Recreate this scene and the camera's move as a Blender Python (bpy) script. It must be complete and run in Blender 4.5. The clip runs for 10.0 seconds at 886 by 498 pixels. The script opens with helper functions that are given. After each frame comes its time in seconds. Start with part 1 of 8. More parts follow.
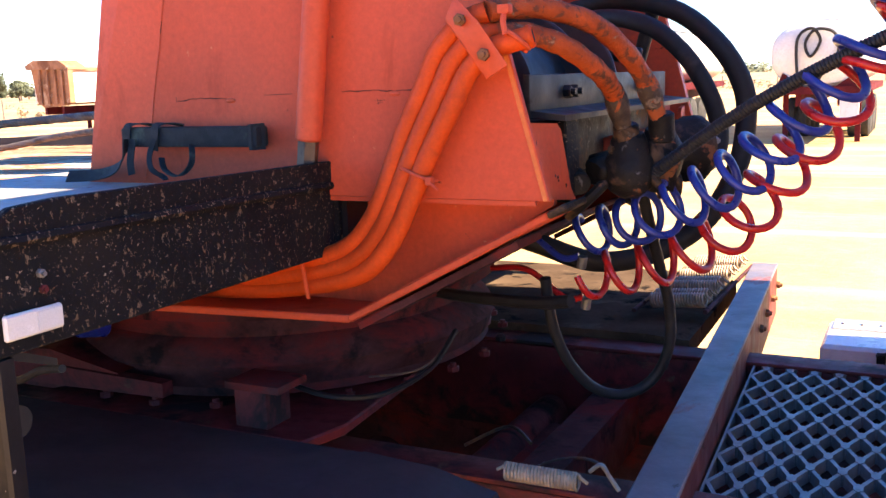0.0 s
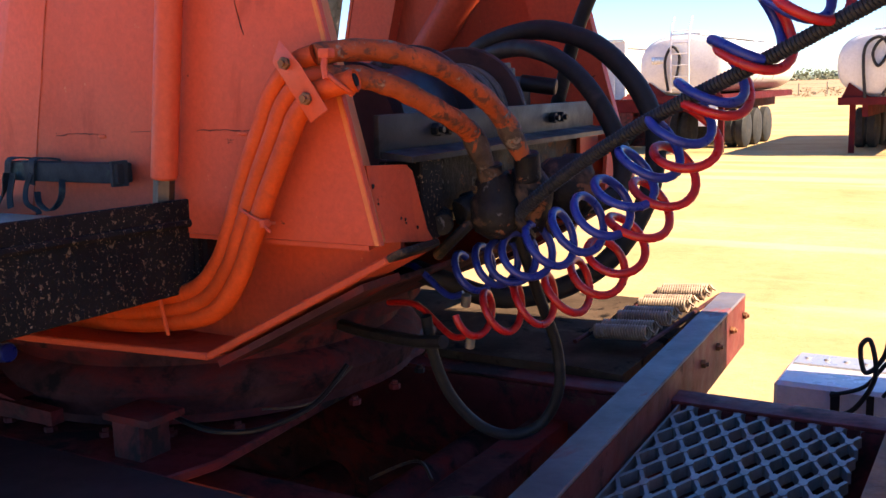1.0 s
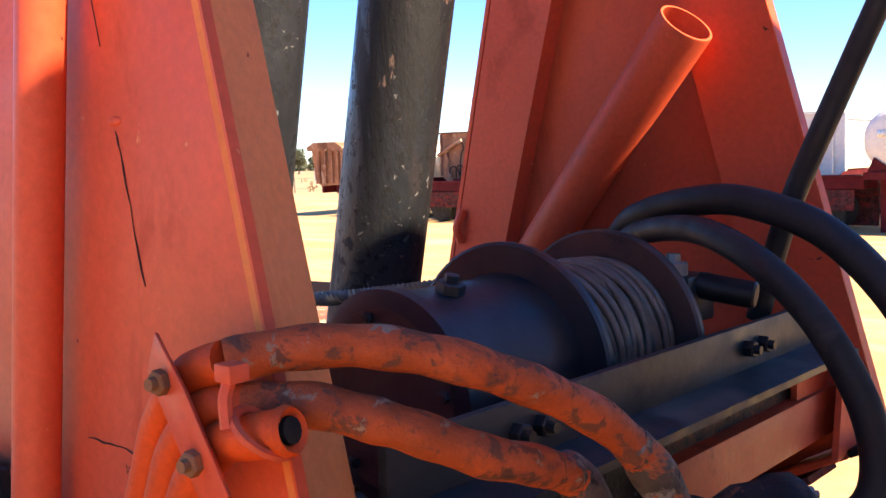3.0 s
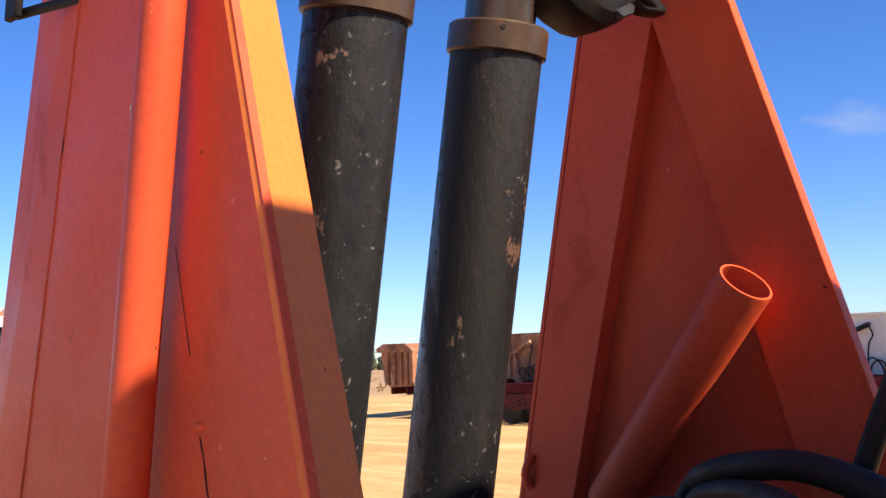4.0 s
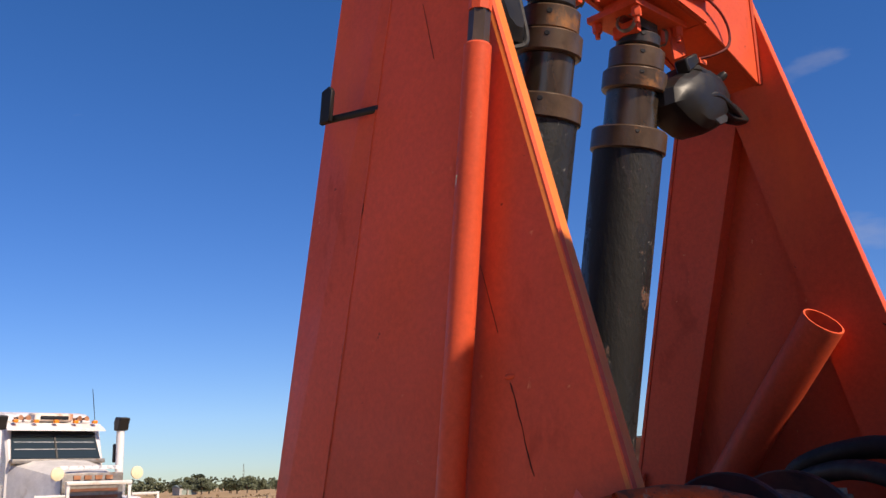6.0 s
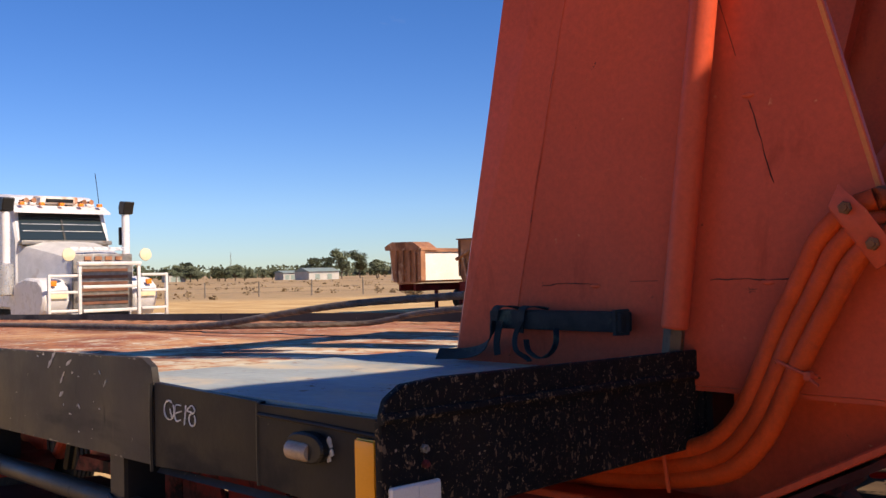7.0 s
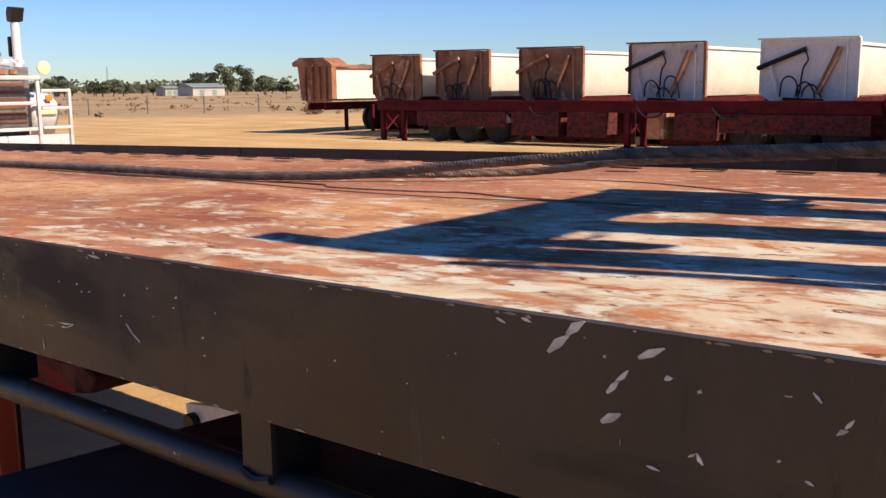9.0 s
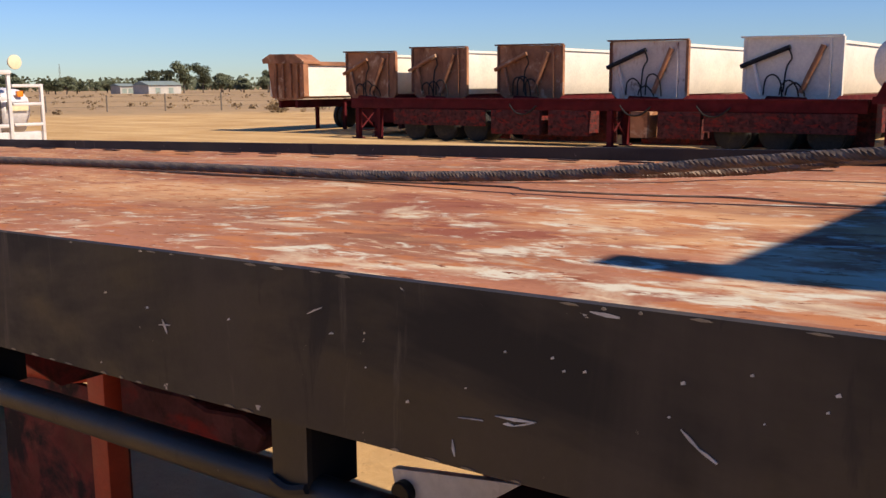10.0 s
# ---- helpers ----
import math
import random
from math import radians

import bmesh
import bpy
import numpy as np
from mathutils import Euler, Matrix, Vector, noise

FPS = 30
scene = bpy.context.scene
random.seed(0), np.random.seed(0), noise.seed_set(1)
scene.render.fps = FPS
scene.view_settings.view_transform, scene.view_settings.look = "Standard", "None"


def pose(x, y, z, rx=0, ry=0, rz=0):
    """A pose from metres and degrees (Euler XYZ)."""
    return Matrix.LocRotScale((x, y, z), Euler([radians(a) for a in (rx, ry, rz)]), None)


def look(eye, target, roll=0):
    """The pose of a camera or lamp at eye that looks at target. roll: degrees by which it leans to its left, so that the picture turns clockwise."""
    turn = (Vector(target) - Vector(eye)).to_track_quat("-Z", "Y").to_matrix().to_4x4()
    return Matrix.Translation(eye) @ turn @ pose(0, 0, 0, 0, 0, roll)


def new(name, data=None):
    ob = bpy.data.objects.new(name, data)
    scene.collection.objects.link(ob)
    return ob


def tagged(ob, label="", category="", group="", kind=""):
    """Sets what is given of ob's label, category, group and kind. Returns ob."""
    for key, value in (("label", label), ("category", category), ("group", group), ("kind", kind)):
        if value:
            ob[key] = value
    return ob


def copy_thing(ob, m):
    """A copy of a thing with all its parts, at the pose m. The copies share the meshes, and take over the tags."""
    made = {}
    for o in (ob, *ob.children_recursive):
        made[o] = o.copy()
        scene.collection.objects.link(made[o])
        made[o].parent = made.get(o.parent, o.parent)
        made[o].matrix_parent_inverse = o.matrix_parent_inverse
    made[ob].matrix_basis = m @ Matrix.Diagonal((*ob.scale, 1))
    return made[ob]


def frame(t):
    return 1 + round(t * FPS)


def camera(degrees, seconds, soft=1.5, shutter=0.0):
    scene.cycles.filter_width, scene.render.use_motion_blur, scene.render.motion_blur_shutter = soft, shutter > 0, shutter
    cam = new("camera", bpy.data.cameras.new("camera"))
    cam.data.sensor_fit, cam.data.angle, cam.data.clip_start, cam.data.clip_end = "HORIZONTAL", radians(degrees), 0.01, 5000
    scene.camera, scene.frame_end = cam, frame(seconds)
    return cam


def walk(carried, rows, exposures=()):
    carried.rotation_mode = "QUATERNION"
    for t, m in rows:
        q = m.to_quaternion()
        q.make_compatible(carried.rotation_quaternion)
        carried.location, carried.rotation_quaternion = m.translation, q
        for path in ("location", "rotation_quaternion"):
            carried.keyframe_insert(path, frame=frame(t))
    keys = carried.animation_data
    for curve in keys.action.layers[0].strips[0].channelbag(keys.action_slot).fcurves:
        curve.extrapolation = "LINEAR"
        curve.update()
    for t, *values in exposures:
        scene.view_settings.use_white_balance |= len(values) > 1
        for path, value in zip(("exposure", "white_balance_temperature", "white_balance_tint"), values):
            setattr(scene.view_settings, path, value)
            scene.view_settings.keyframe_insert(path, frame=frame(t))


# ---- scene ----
cam = camera(49.3, 10.0)
PATH = [
    (0, (0.964, -0.752, 1.532), (0.077, 1.007, 1.187), -1.9),
    (0.5, (1.159, -0.772, 1.554), (0.239, 0.972, 1.221), -1.7),
    (1, (1.284, -0.542, 1.578), (0.269, 1.15, 1.249), -1.7),
    (1.5, (1.245, -0.298, 1.621), (0.109, 1.322, 1.326), -1.9),
    (2, (1.093, -0.084, 1.683), (-0.144, 1.465, 1.422), -1.8),
    (2.2, (1.046, 0.028, 1.697), (-0.226, 1.551, 1.441), -1.8),
    (3.3, (0.939, 0.263, 1.809), (-0.446, 1.703, 1.72), -2.1),
    (3.5, (0.949, 0.251, 1.828), (-0.459, 1.672, 1.83), -2.2),
    (4, (0.984, 0.223, 1.878), (-0.454, 1.593, 2.113), -2.2),
    (4.5, (0.966, 0.167, 1.908), (-0.433, 1.522, 2.361), -3.0),
    (4.7, (0.982, 0.142, 1.924), (-0.413, 1.482, 2.436), -3.0),
    (4.9, (0.992, 0.111, 1.935), (-0.399, 1.439, 2.485), -3.0),
    (5.1, (1.0, 0.065, 1.908), (-0.383, 1.387, 2.49), -3.1),
    (5.2, (1.006, 0.033, 1.889), (-0.378, 1.353, 2.474), -3.1),
    (6.3, (1.156, -0.536, 1.601), (-0.268, 0.82, 1.966), -1.8),
    (6.5, (1.138, -0.617, 1.568), (-0.292, 0.752, 1.853), -1.8),
    (6.6, (1.122, -0.653, 1.562), (-0.314, 0.718, 1.8), -1.7),
    (7, (0.916, -0.781, 1.543), (-0.521, 0.61, 1.587), -1.2),
    (7.3, (0.771, -0.881, 1.527), (-0.654, 0.52, 1.438), -2.3),
    (7.5, (0.643, -0.912, 1.506), (-0.771, 0.496, 1.367), -1.1),
    (8, (0.215, -0.879, 1.497), (-1.165, 0.547, 1.246), -1.1),
    (8.5, (-0.211, -0.819, 1.525), (-1.538, 0.644, 1.209), -0.8),
    (9, (-0.584, -0.703, 1.598), (-1.836, 0.82, 1.265), -0.6),
    (9.5, (-0.995, -0.625, 1.62), (-2.194, 0.94, 1.285), -0.5),
    (10, (-1.426, -0.694, 1.559), (-2.609, 0.883, 1.223), -0.4),
]
EXPOSURES = [(t, ev, k, 17) for t, ev, k in ((0.0, 2.52, 8400), (0.5, 2.13, 8400), (1.0, 1.85, 8400), (1.5, 1.93, 8400), (2.2, 2.1, 8400), (3.3, 1.95, 8300), (3.7, 1.55, 8200), (4.2, 0.85, 8000), (4.6, 0.5, 7900), (5.0, 0.45, 7800), (6.3, 0.45, 7800), (7.0, 0.5, 7800), (7.5, 0.55, 7800), (8.5, 0.55, 7800), (9.0, 0.55, 7800), (9.5, 0.5, 7800), (10.0, 0.4, 7800))]
walk(cam, [(t, look(eye, target, roll)) for t, eye, target, roll in PATH], EXPOSURES)

# ---- world, sun, exposure ----
SUN_EL, SUN_AZ = radians(42.5), radians(8)          # azimuth from +x towards +y
world = bpy.data.worlds.new("world")
scene.world = world
world.use_nodes = True
wn = world.node_tree
sky = wn.nodes.new("ShaderNodeTexSky")
sky.sky_type = "NISHITA"
sky.sun_disc = False
sky.sun_elevation = SUN_EL
sky.sun_rotation = radians(90) - SUN_AZ
sky.air_density, sky.dust_density, sky.ozone_density = 1.0, 0.0, 2.0
# thin wisps of cloud low over the plain
geo = wn.nodes.new("ShaderNodeTexCoord")
mapn = wn.nodes.new("ShaderNodeMapping")
mapn.inputs["Scale"].default_value = (3.0, 3.0, 9.0)
wnoise = wn.nodes.new("ShaderNodeTexNoise")
wnoise.inputs["Scale"].default_value = 2.3
wnoise.inputs["Detail"].default_value = 6
wramp = wn.nodes.new("ShaderNodeValToRGB")
wramp.color_ramp.elements[0].position, wramp.color_ramp.elements[1].position = 0.67, 0.90
wramp.color_ramp.elements[0].color = (0, 0, 0, 1)
wramp.color_ramp.elements[1].color = (0.4, 0.4, 0.4, 1)
wmix = wn.nodes.new("ShaderNodeMixRGB")
wmix.inputs[2].default_value = (6.0, 6.3, 6.8, 1)
wn.links.new(geo.outputs["Generated"], mapn.inputs["Vector"])
wn.links.new(mapn.outputs["Vector"], wnoise.inputs["Vector"])
wn.links.new(wnoise.outputs["Fac"], wramp.inputs["Fac"])
wn.links.new(wramp.outputs["Color"], wmix.inputs[0])
wsat = wn.nodes.new("ShaderNodeHueSaturation")
wsat.inputs["Saturation"].default_value = 1.36
wtint = wn.nodes.new("ShaderNodeMixRGB")
wtint.blend_type = "MULTIPLY"
wtint.inputs[0].default_value = 1.0
# the clear air is bluer low down than the model's haze
wsep = wn.nodes.new("ShaderNodeSeparateXYZ")
wrise = wn.nodes.new("ShaderNodeMapRange")
wrise.inputs["From Min"].default_value, wrise.inputs["From Max"].default_value = 0.0, 0.5
wgrad = wn.nodes.new("ShaderNodeMixRGB")
wgrad.inputs[1].default_value = (0.64, 0.97, 1.74, 1)
wgrad.inputs[2].default_value = (0.84, 1.14, 1.62, 1)
wn.links.new(geo.outputs["Generated"], wsep.inputs[0])
wn.links.new(wsep.outputs["Z"], wrise.inputs["Value"])
wn.links.new(wrise.outputs[0], wgrad.inputs[0])
wn.links.new(wgrad.outputs["Color"], wtint.inputs[2])
wn.links.new(sky.outputs["Color"], wsat.inputs["Color"])
wn.links.new(wsat.outputs["Color"], wtint.inputs[1])
wn.links.new(wtint.outputs["Color"], wmix.inputs[1])
wn.links.new(wmix.outputs["Color"], wn.nodes["Background"].inputs["Color"])
wn.nodes["Background"].inputs["Strength"].default_value = 0.060
sun = new("sun", bpy.data.lights.new("sun", "SUN"))
sun.data.energy, sun.data.angle, sun.data.color = 4.9, radians(0.53), (1.0, 0.93, 0.82)
SUN_DIR = Vector((math.cos(SUN_EL) * math.cos(SUN_AZ), math.cos(SUN_EL) * math.sin(SUN_AZ), math.sin(SUN_EL)))
sun.matrix_world = look(SUN_DIR * 50, (0, 0, 0))

# ---- materials ----
def ramp2(nt, fac, p0, p1, c0=(0, 0, 0, 1), c1=(1, 1, 1, 1)):
    r = nt.nodes.new("ShaderNodeValToRGB")
    r.color_ramp.elements[0].position, r.color_ramp.elements[1].position = p0, p1
    r.color_ramp.elements[0].color, r.color_ramp.elements[1].color = c0, c1
    nt.links.new(fac, r.inputs["Fac"])
    return r.outputs["Color"]


def noise_of(nt, vec, scale, detail=5, rough=0.6, warp=0.0):
    n = nt.nodes.new("ShaderNodeTexNoise")
    n.inputs["Scale"].default_value, n.inputs["Detail"].default_value = scale, detail
    n.inputs["Roughness"].default_value, n.inputs["Distortion"].default_value = rough, warp
    nt.links.new(vec, n.inputs["Vector"])
    return n.outputs["Fac"]


def mix(nt, fac, a, b, mode="MIX"):
    m = nt.nodes.new("ShaderNodeMixRGB")
    m.blend_type = mode
    for value, socket in ((fac, m.inputs[0]), (a, m.inputs[1]), (b, m.inputs[2])):
        if isinstance(value, (int, float)):
            socket.default_value = value
        elif isinstance(value, tuple):
            socket.default_value = (*value, 1)
        else:
            nt.links.new(value, socket)
    return m.outputs["Color"]


def surface(name, base, rough=0.5, metal=0.0, vary=0.18, scale=3.0, grain=60.0, bump=0.15, layers=(), stretch=(1, 1, 1), spec=0.5, dist=0.004):
    """A painted or worn surface. layers: (colour, noise scale, low, high, stretch) patches laid over the base."""
    m = bpy.data.materials.new(name)
    m.use_nodes = True
    nt = m.node_tree
    bsdf = nt.nodes["Principled BSDF"]
    co = nt.nodes.new("ShaderNodeTexCoord")
    info = nt.nodes.new("ShaderNodeObjectInfo")
    shift = nt.nodes.new("ShaderNodeVectorMath")
    shift.operation = "MULTIPLY_ADD"
    nt.links.new(info.outputs["Random"], shift.inputs[0])
    shift.inputs[1].default_value = (7.3, 3.1, 5.7)
    nt.links.new(co.outputs["Object"], shift.inputs[2])
    def scaled(s):
        mp = nt.nodes.new("ShaderNodeMapping")
        mp.inputs["Scale"].default_value = s
        nt.links.new(shift.outputs[0], mp.inputs["Vector"])
        return mp.outputs["Vector"]
    vec = scaled(stretch)
    dark = tuple(c * (1 - vary * 1.6) for c in base)
    light = tuple(min(1, c * (1 + vary)) for c in base)
    col = ramp2(nt, noise_of(nt, vec, scale), 0.3, 0.72, (*dark, 1), (*light, 1))
    fine = noise_of(nt, vec, grain, 3, 0.7)
    col = mix(nt, 0.35, col, ramp2(nt, fine, 0.25, 0.75, (0.6, 0.6, 0.6, 1), (1.25, 1.25, 1.25, 1)), "MULTIPLY")
    rgh = ramp2(nt, noise_of(nt, vec, scale * 2.7), 0.3, 0.7, (max(0.05, rough - 0.12),) * 3 + (1,), (min(1, rough + 0.13),) * 3 + (1,))
    height = fine
    for colour, sc, lo, hi, st, *lean in layers:
        field = noise_of(nt, scaled(st), sc, 6, 0.65, 0.4)
        if lean:                                             # wear that grows along one direction of the thing
            along = nt.nodes.new("ShaderNodeVectorMath")
            along.operation = "DOT_PRODUCT"
            along.inputs[1].default_value = lean[0][0]
            nt.links.new(co.outputs["Object"], along.inputs[0])
            grow = nt.nodes.new("ShaderNodeMapRange")
            for key, val in zip(("From Min", "From Max", "To Min", "To Max"), lean[0][1]):
                grow.inputs[key].default_value = val
            nt.links.new(along.outputs["Value"], grow.inputs["Value"])
            add = nt.nodes.new("ShaderNodeMath")
            nt.links.new(field, add.inputs[0])
            nt.links.new(grow.outputs[0], add.inputs[1])
            field = add.outputs[0]
        mask = ramp2(nt, field, lo, hi)
        col = mix(nt, mask, col, colour)
        rgh = mix(nt, mask, rgh, (min(1, rough + 0.25),) * 3)
    nt.links.new(col, bsdf.inputs["Base Color"])
    nt.links.new(rgh, bsdf.inputs["Roughness"])
    bsdf.inputs["Metallic"].default_value = metal
    bsdf.inputs["Specular IOR Level"].default_value = spec
    if bump:
        b = nt.nodes.new("ShaderNodeBump")
        b.inputs["Strength"].default_value, b.inputs["Distance"].default_value = bump, dist
        nt.links.new(height, b.inputs["Height"])
        nt.links.new(b.outputs["Normal"], bsdf.inputs["Normal"])
    return m


I3 = (1, 1, 1)
ORANGE = surface("orange_paint", (0.66, 0.092, 0.040), 0.46, spec=0.18, vary=0.10, scale=1.6, grain=90, bump=0.06,
                 layers=[((0.78, 0.13, 0.04), 2.2, 0.54, 0.76, (1, 1, 0.35)), ((0.34, 0.04, 0.015), 5.0, 0.60, 0.74, (1, 1, 0.4)), ((0.70, 0.22, 0.10), 40.0, 0.69, 0.71, I3), ((0.10, 0.03, 0.015), 26.0, 0.70, 0.715, I3)])
# Lighter, yellower orange for the front flanges of the towers.
YELLOW_ORANGE = surface("yellow_orange_paint", (0.80, 0.215, 0.055), 0.46, spec=0.2, vary=0.08, scale=1.6, grain=90, bump=0.05,
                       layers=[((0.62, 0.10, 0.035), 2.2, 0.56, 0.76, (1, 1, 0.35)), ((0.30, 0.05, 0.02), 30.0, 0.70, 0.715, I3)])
ORANGE_HOSE = surface("orange_overspray_rubber", (0.68, 0.075, 0.015), 0.52, spec=0.2, vary=0.15, scale=9, grain=140, bump=0.30,
                      layers=[((0.42, 0.055, 0.018), 10.0, 0.58, 0.72, I3), ((0.06, 0.025, 0.018), 30.0, 0.69, 0.71, I3)])
OLD_HOSE = surface("cracked_overspray_rubber", (0.50, 0.085, 0.024), 0.6, spec=0.2, vary=0.25, scale=12, grain=120, bump=0.7,
                   layers=[((0.16, 0.05, 0.028), 44.0, 0.53, 0.60, I3), ((0.07, 0.035, 0.026), 10.0, 0.58, 0.68, I3), ((0.30, 0.17, 0.11), 34.0, 0.62, 0.66, I3)])
FRAYED = surface("worn_hose_cover", (0.075, 0.045, 0.032), 0.7, vary=0.5, scale=18, grain=90, bump=0.8,
                 layers=[((0.36, 0.08, 0.025), 14.0, 0.55, 0.60, I3), ((0.20, 0.155, 0.12), 34.0, 0.58, 0.63, I3), ((0.012, 0.011, 0.011), 24.0, 0.58, 0.62, I3)])
BLACK_PLATE = surface("black_brown_paint", (0.030, 0.024, 0.0205), 0.46, vary=0.30, scale=1.8, grain=70, bump=0.10, spec=0.42,
                      layers=[((0.010, 0.009, 0.009), 1.5, 0.52, 0.64, (0.7, 1, 2.4)), ((0.060, 0.047, 0.036), 3.0, 0.50, 0.76, (1, 1, 0.25)), ((0.015, 0.013, 0.012), 11.0, 0.62, 0.67, (1, 1, 0.22)), ((0.095, 0.078, 0.062), 16.0, 0.61, 0.72, (1, 1, 0.10)), ((0.40, 0.37, 0.32), 30.0, 0.695, 0.705, (0.8, 1, 1))])
BLACK_FRONT = surface("newer_black_paint", (0.0125, 0.0100, 0.0108), 0.50, vary=0.25, scale=2.4, grain=70, bump=0.10, spec=0.22,
                      layers=[((0.006, 0.005, 0.006), 3.0, 0.52, 0.66, (0.7, 1, 1)), ((0.030, 0.024, 0.022), 5.0, 0.58, 0.76, (1, 1, 0.3)), ((0.30, 0.27, 0.24), 34.0, 0.70, 0.71, I3)])
SPOTTED = surface("stone_chipped_black", (0.008, 0.0075, 0.0085), 0.6, spec=0.15, vary=0.2, scale=6, grain=60, bump=0.3,
                  layers=[((0.016, 0.012, 0.011), 5.0, 0.50, 0.66, I3), ((0.15, 0.10, 0.062), 120.0, 0.605, 0.625, (1, 1, 0.7)), ((0.30, 0.22, 0.15), 170.0, 0.635, 0.65, I3), ((0.13, 0.085, 0.055), 60.0, 0.64, 0.655, (1, 1, 0.7))])
FORE = (1.0, -1.1, 0)                              # towards the front near corner of the deck
DECK = surface("worn_oxide_deck", (0.36, 0.160, 0.100), 0.85, vary=0.25, scale=2.2, grain=70, bump=0.4, stretch=(0.7, 1, 1), spec=0.04,
               layers=[((0.50, 0.285, 0.155), 1.3, 0.50, 0.64, (0.5, 1, 1)), ((0.24, 0.085, 0.058), 2.6, 0.54, 0.66, (0.6, 1, 1)), ((0.52, 0.43, 0.31), 4.2, 0.55, 0.68, (0.75, 1, 1), (FORE, (1.6, 4.4, -0.07, 0.125))),
                       ((0.52, 0.50, 0.41), 11.0, 0.58, 0.66, (0.7, 1, 1), (FORE, (1.6, 4.4, -0.03, 0.09))), ((0.53, 0.41, 0.29), 26.0, 0.58, 0.66, (0.45, 1, 1)), ((0.40, 0.165, 0.080), 8.0, 0.57, 0.64, (0.5, 1, 1)),
                       ((0.36, 0.140, 0.068), 22.0, 0.56, 0.63, (0.4, 1, 1)), ((0.17, 0.060, 0.036), 34.0, 0.62, 0.65, (0.5, 1, 1))])
DECK_FRONT = surface("blue_grey_deck", (0.29, 0.325, 0.32), 0.6, vary=0.15, scale=3, grain=60, bump=0.15, stretch=(0.8, 1, 1), spec=0.25,
                     layers=[((0.57, 0.44, 0.28), 2.2, 0.47, 0.62, (0.8, 1, 1)), ((0.25, 0.30, 0.33), 8.0, 0.58, 0.68, I3), ((0.20, 0.11, 0.07), 24.0, 0.64, 0.66, I3)])
RED = surface("dark_red_chassis", (0.170, 0.019, 0.019), 0.55, spec=0.25, vary=0.3, scale=5, grain=70, bump=0.15,
              layers=[((0.022, 0.012, 0.012), 5.0, 0.47, 0.60, I3), ((0.13, 0.08, 0.05), 12.0, 0.62, 0.72, I3)])
FRAME_RED = surface("orange_red_frame", (0.46, 0.055, 0.02), 0.5, vary=0.2, scale=4, grain=70, bump=0.15,
                    layers=[((0.12, 0.035, 0.02), 5.0, 0.58, 0.70, I3)])
RAIL = surface("scuffed_grey_maroon_steel", (0.13, 0.115, 0.125), 0.5, 0.0, vary=0.2, scale=5, grain=60, bump=0.15,
               layers=[((0.28, 0.04, 0.035), 7.0, 0.58, 0.66, (1, 0.4, 1)), ((0.05, 0.04, 0.04), 16.0, 0.66, 0.70, I3)])
RUBBER = surface("black_rubber", (0.016, 0.015, 0.015), 0.6, spec=0.3, vary=0.25, scale=9, grain=110, bump=0.15,
                 layers=[((0.07, 0.055, 0.045), 6.0, 0.60, 0.78, I3)])
MUDGUARD = surface("dusty_black_mudguard", (0.055, 0.040, 0.043), 0.62, spec=0.18, vary=0.2, scale=2.2, grain=60, bump=0.1,
                   layers=[((0.05, 0.042, 0.036), 2.4, 0.55, 0.78, (0.5, 1, 1))])
BLACK = surface("black_plastic", (0.012, 0.012, 0.013), 0.44, spec=0.28, vary=0.15, scale=8, grain=90, bump=0.05)
RAM = surface("dark_ram_barrel", (0.017, 0.019, 0.022), 0.42, 0.05, vary=0.4, scale=4, grain=60, bump=0.4, stretch=(1, 1, 0.5),
              layers=[((0.032, 0.018, 0.014), 3.0, 0.50, 0.62, (1, 1, 0.3)), ((0.11, 0.055, 0.038), 4.2, 0.580, 0.592, (1, 1, 0.6)), ((0.19, 0.115, 0.082), 5.0, 0.620, 0.630, (1, 1, 0.8)),
                      ((0.003, 0.003, 0.003), 52.0, 0.555, 0.575, (1, 1, 0.8)), ((0.12, 0.115, 0.11), 70.0, 0.640, 0.655, I3), ((0.004, 0.004, 0.004), 6.0, 0.57, 0.60, (1, 1, 0.12))])
STAGE = surface("oiled_steel_stage", (0.13, 0.095, 0.072), 0.28, 0.75, vary=0.25, scale=5, grain=80, bump=0.05, stretch=(1, 1, 0.3),
                layers=[((0.07, 0.035, 0.02), 5.0, 0.6, 0.72, (1, 1, 0.5))])
COLLAR = surface("brown_steel_collar", (0.10, 0.062, 0.040), 0.40, 0.35, vary=0.25, scale=8, grain=80, bump=0.12,
                 layers=[((0.30, 0.12, 0.035), 7.0, 0.56, 0.68, I3), ((0.03, 0.022, 0.018), 9.0, 0.63, 0.70, I3)])
GREASE = surface("oily_black_grime", (0.016, 0.014, 0.013), 0.55, vary=0.4, scale=10, grain=80, bump=0.5, spec=0.15,
                 layers=[((0.11, 0.062, 0.036), 9.0, 0.54, 0.62, I3), ((0.20, 0.08, 0.04), 20.0, 0.61, 0.64, I3), ((0.10, 0.095, 0.09), 30.0, 0.62, 0.66, I3)])
STEEL = surface("dull_grey_steel", (0.26, 0.24, 0.22), 0.45, 0.6, vary=0.25, scale=8, grain=80, bump=0.15,
                layers=[((0.20, 0.10, 0.05), 9.0, 0.58, 0.70, I3)])
WINCH = surface("dark_winch_paint", (0.024, 0.024, 0.028), 0.42, 0.1, spec=0.4, vary=0.25, scale=6, grain=70, bump=0.1,
                layers=[((0.10, 0.04, 0.028), 6.0, 0.60, 0.70, I3)])
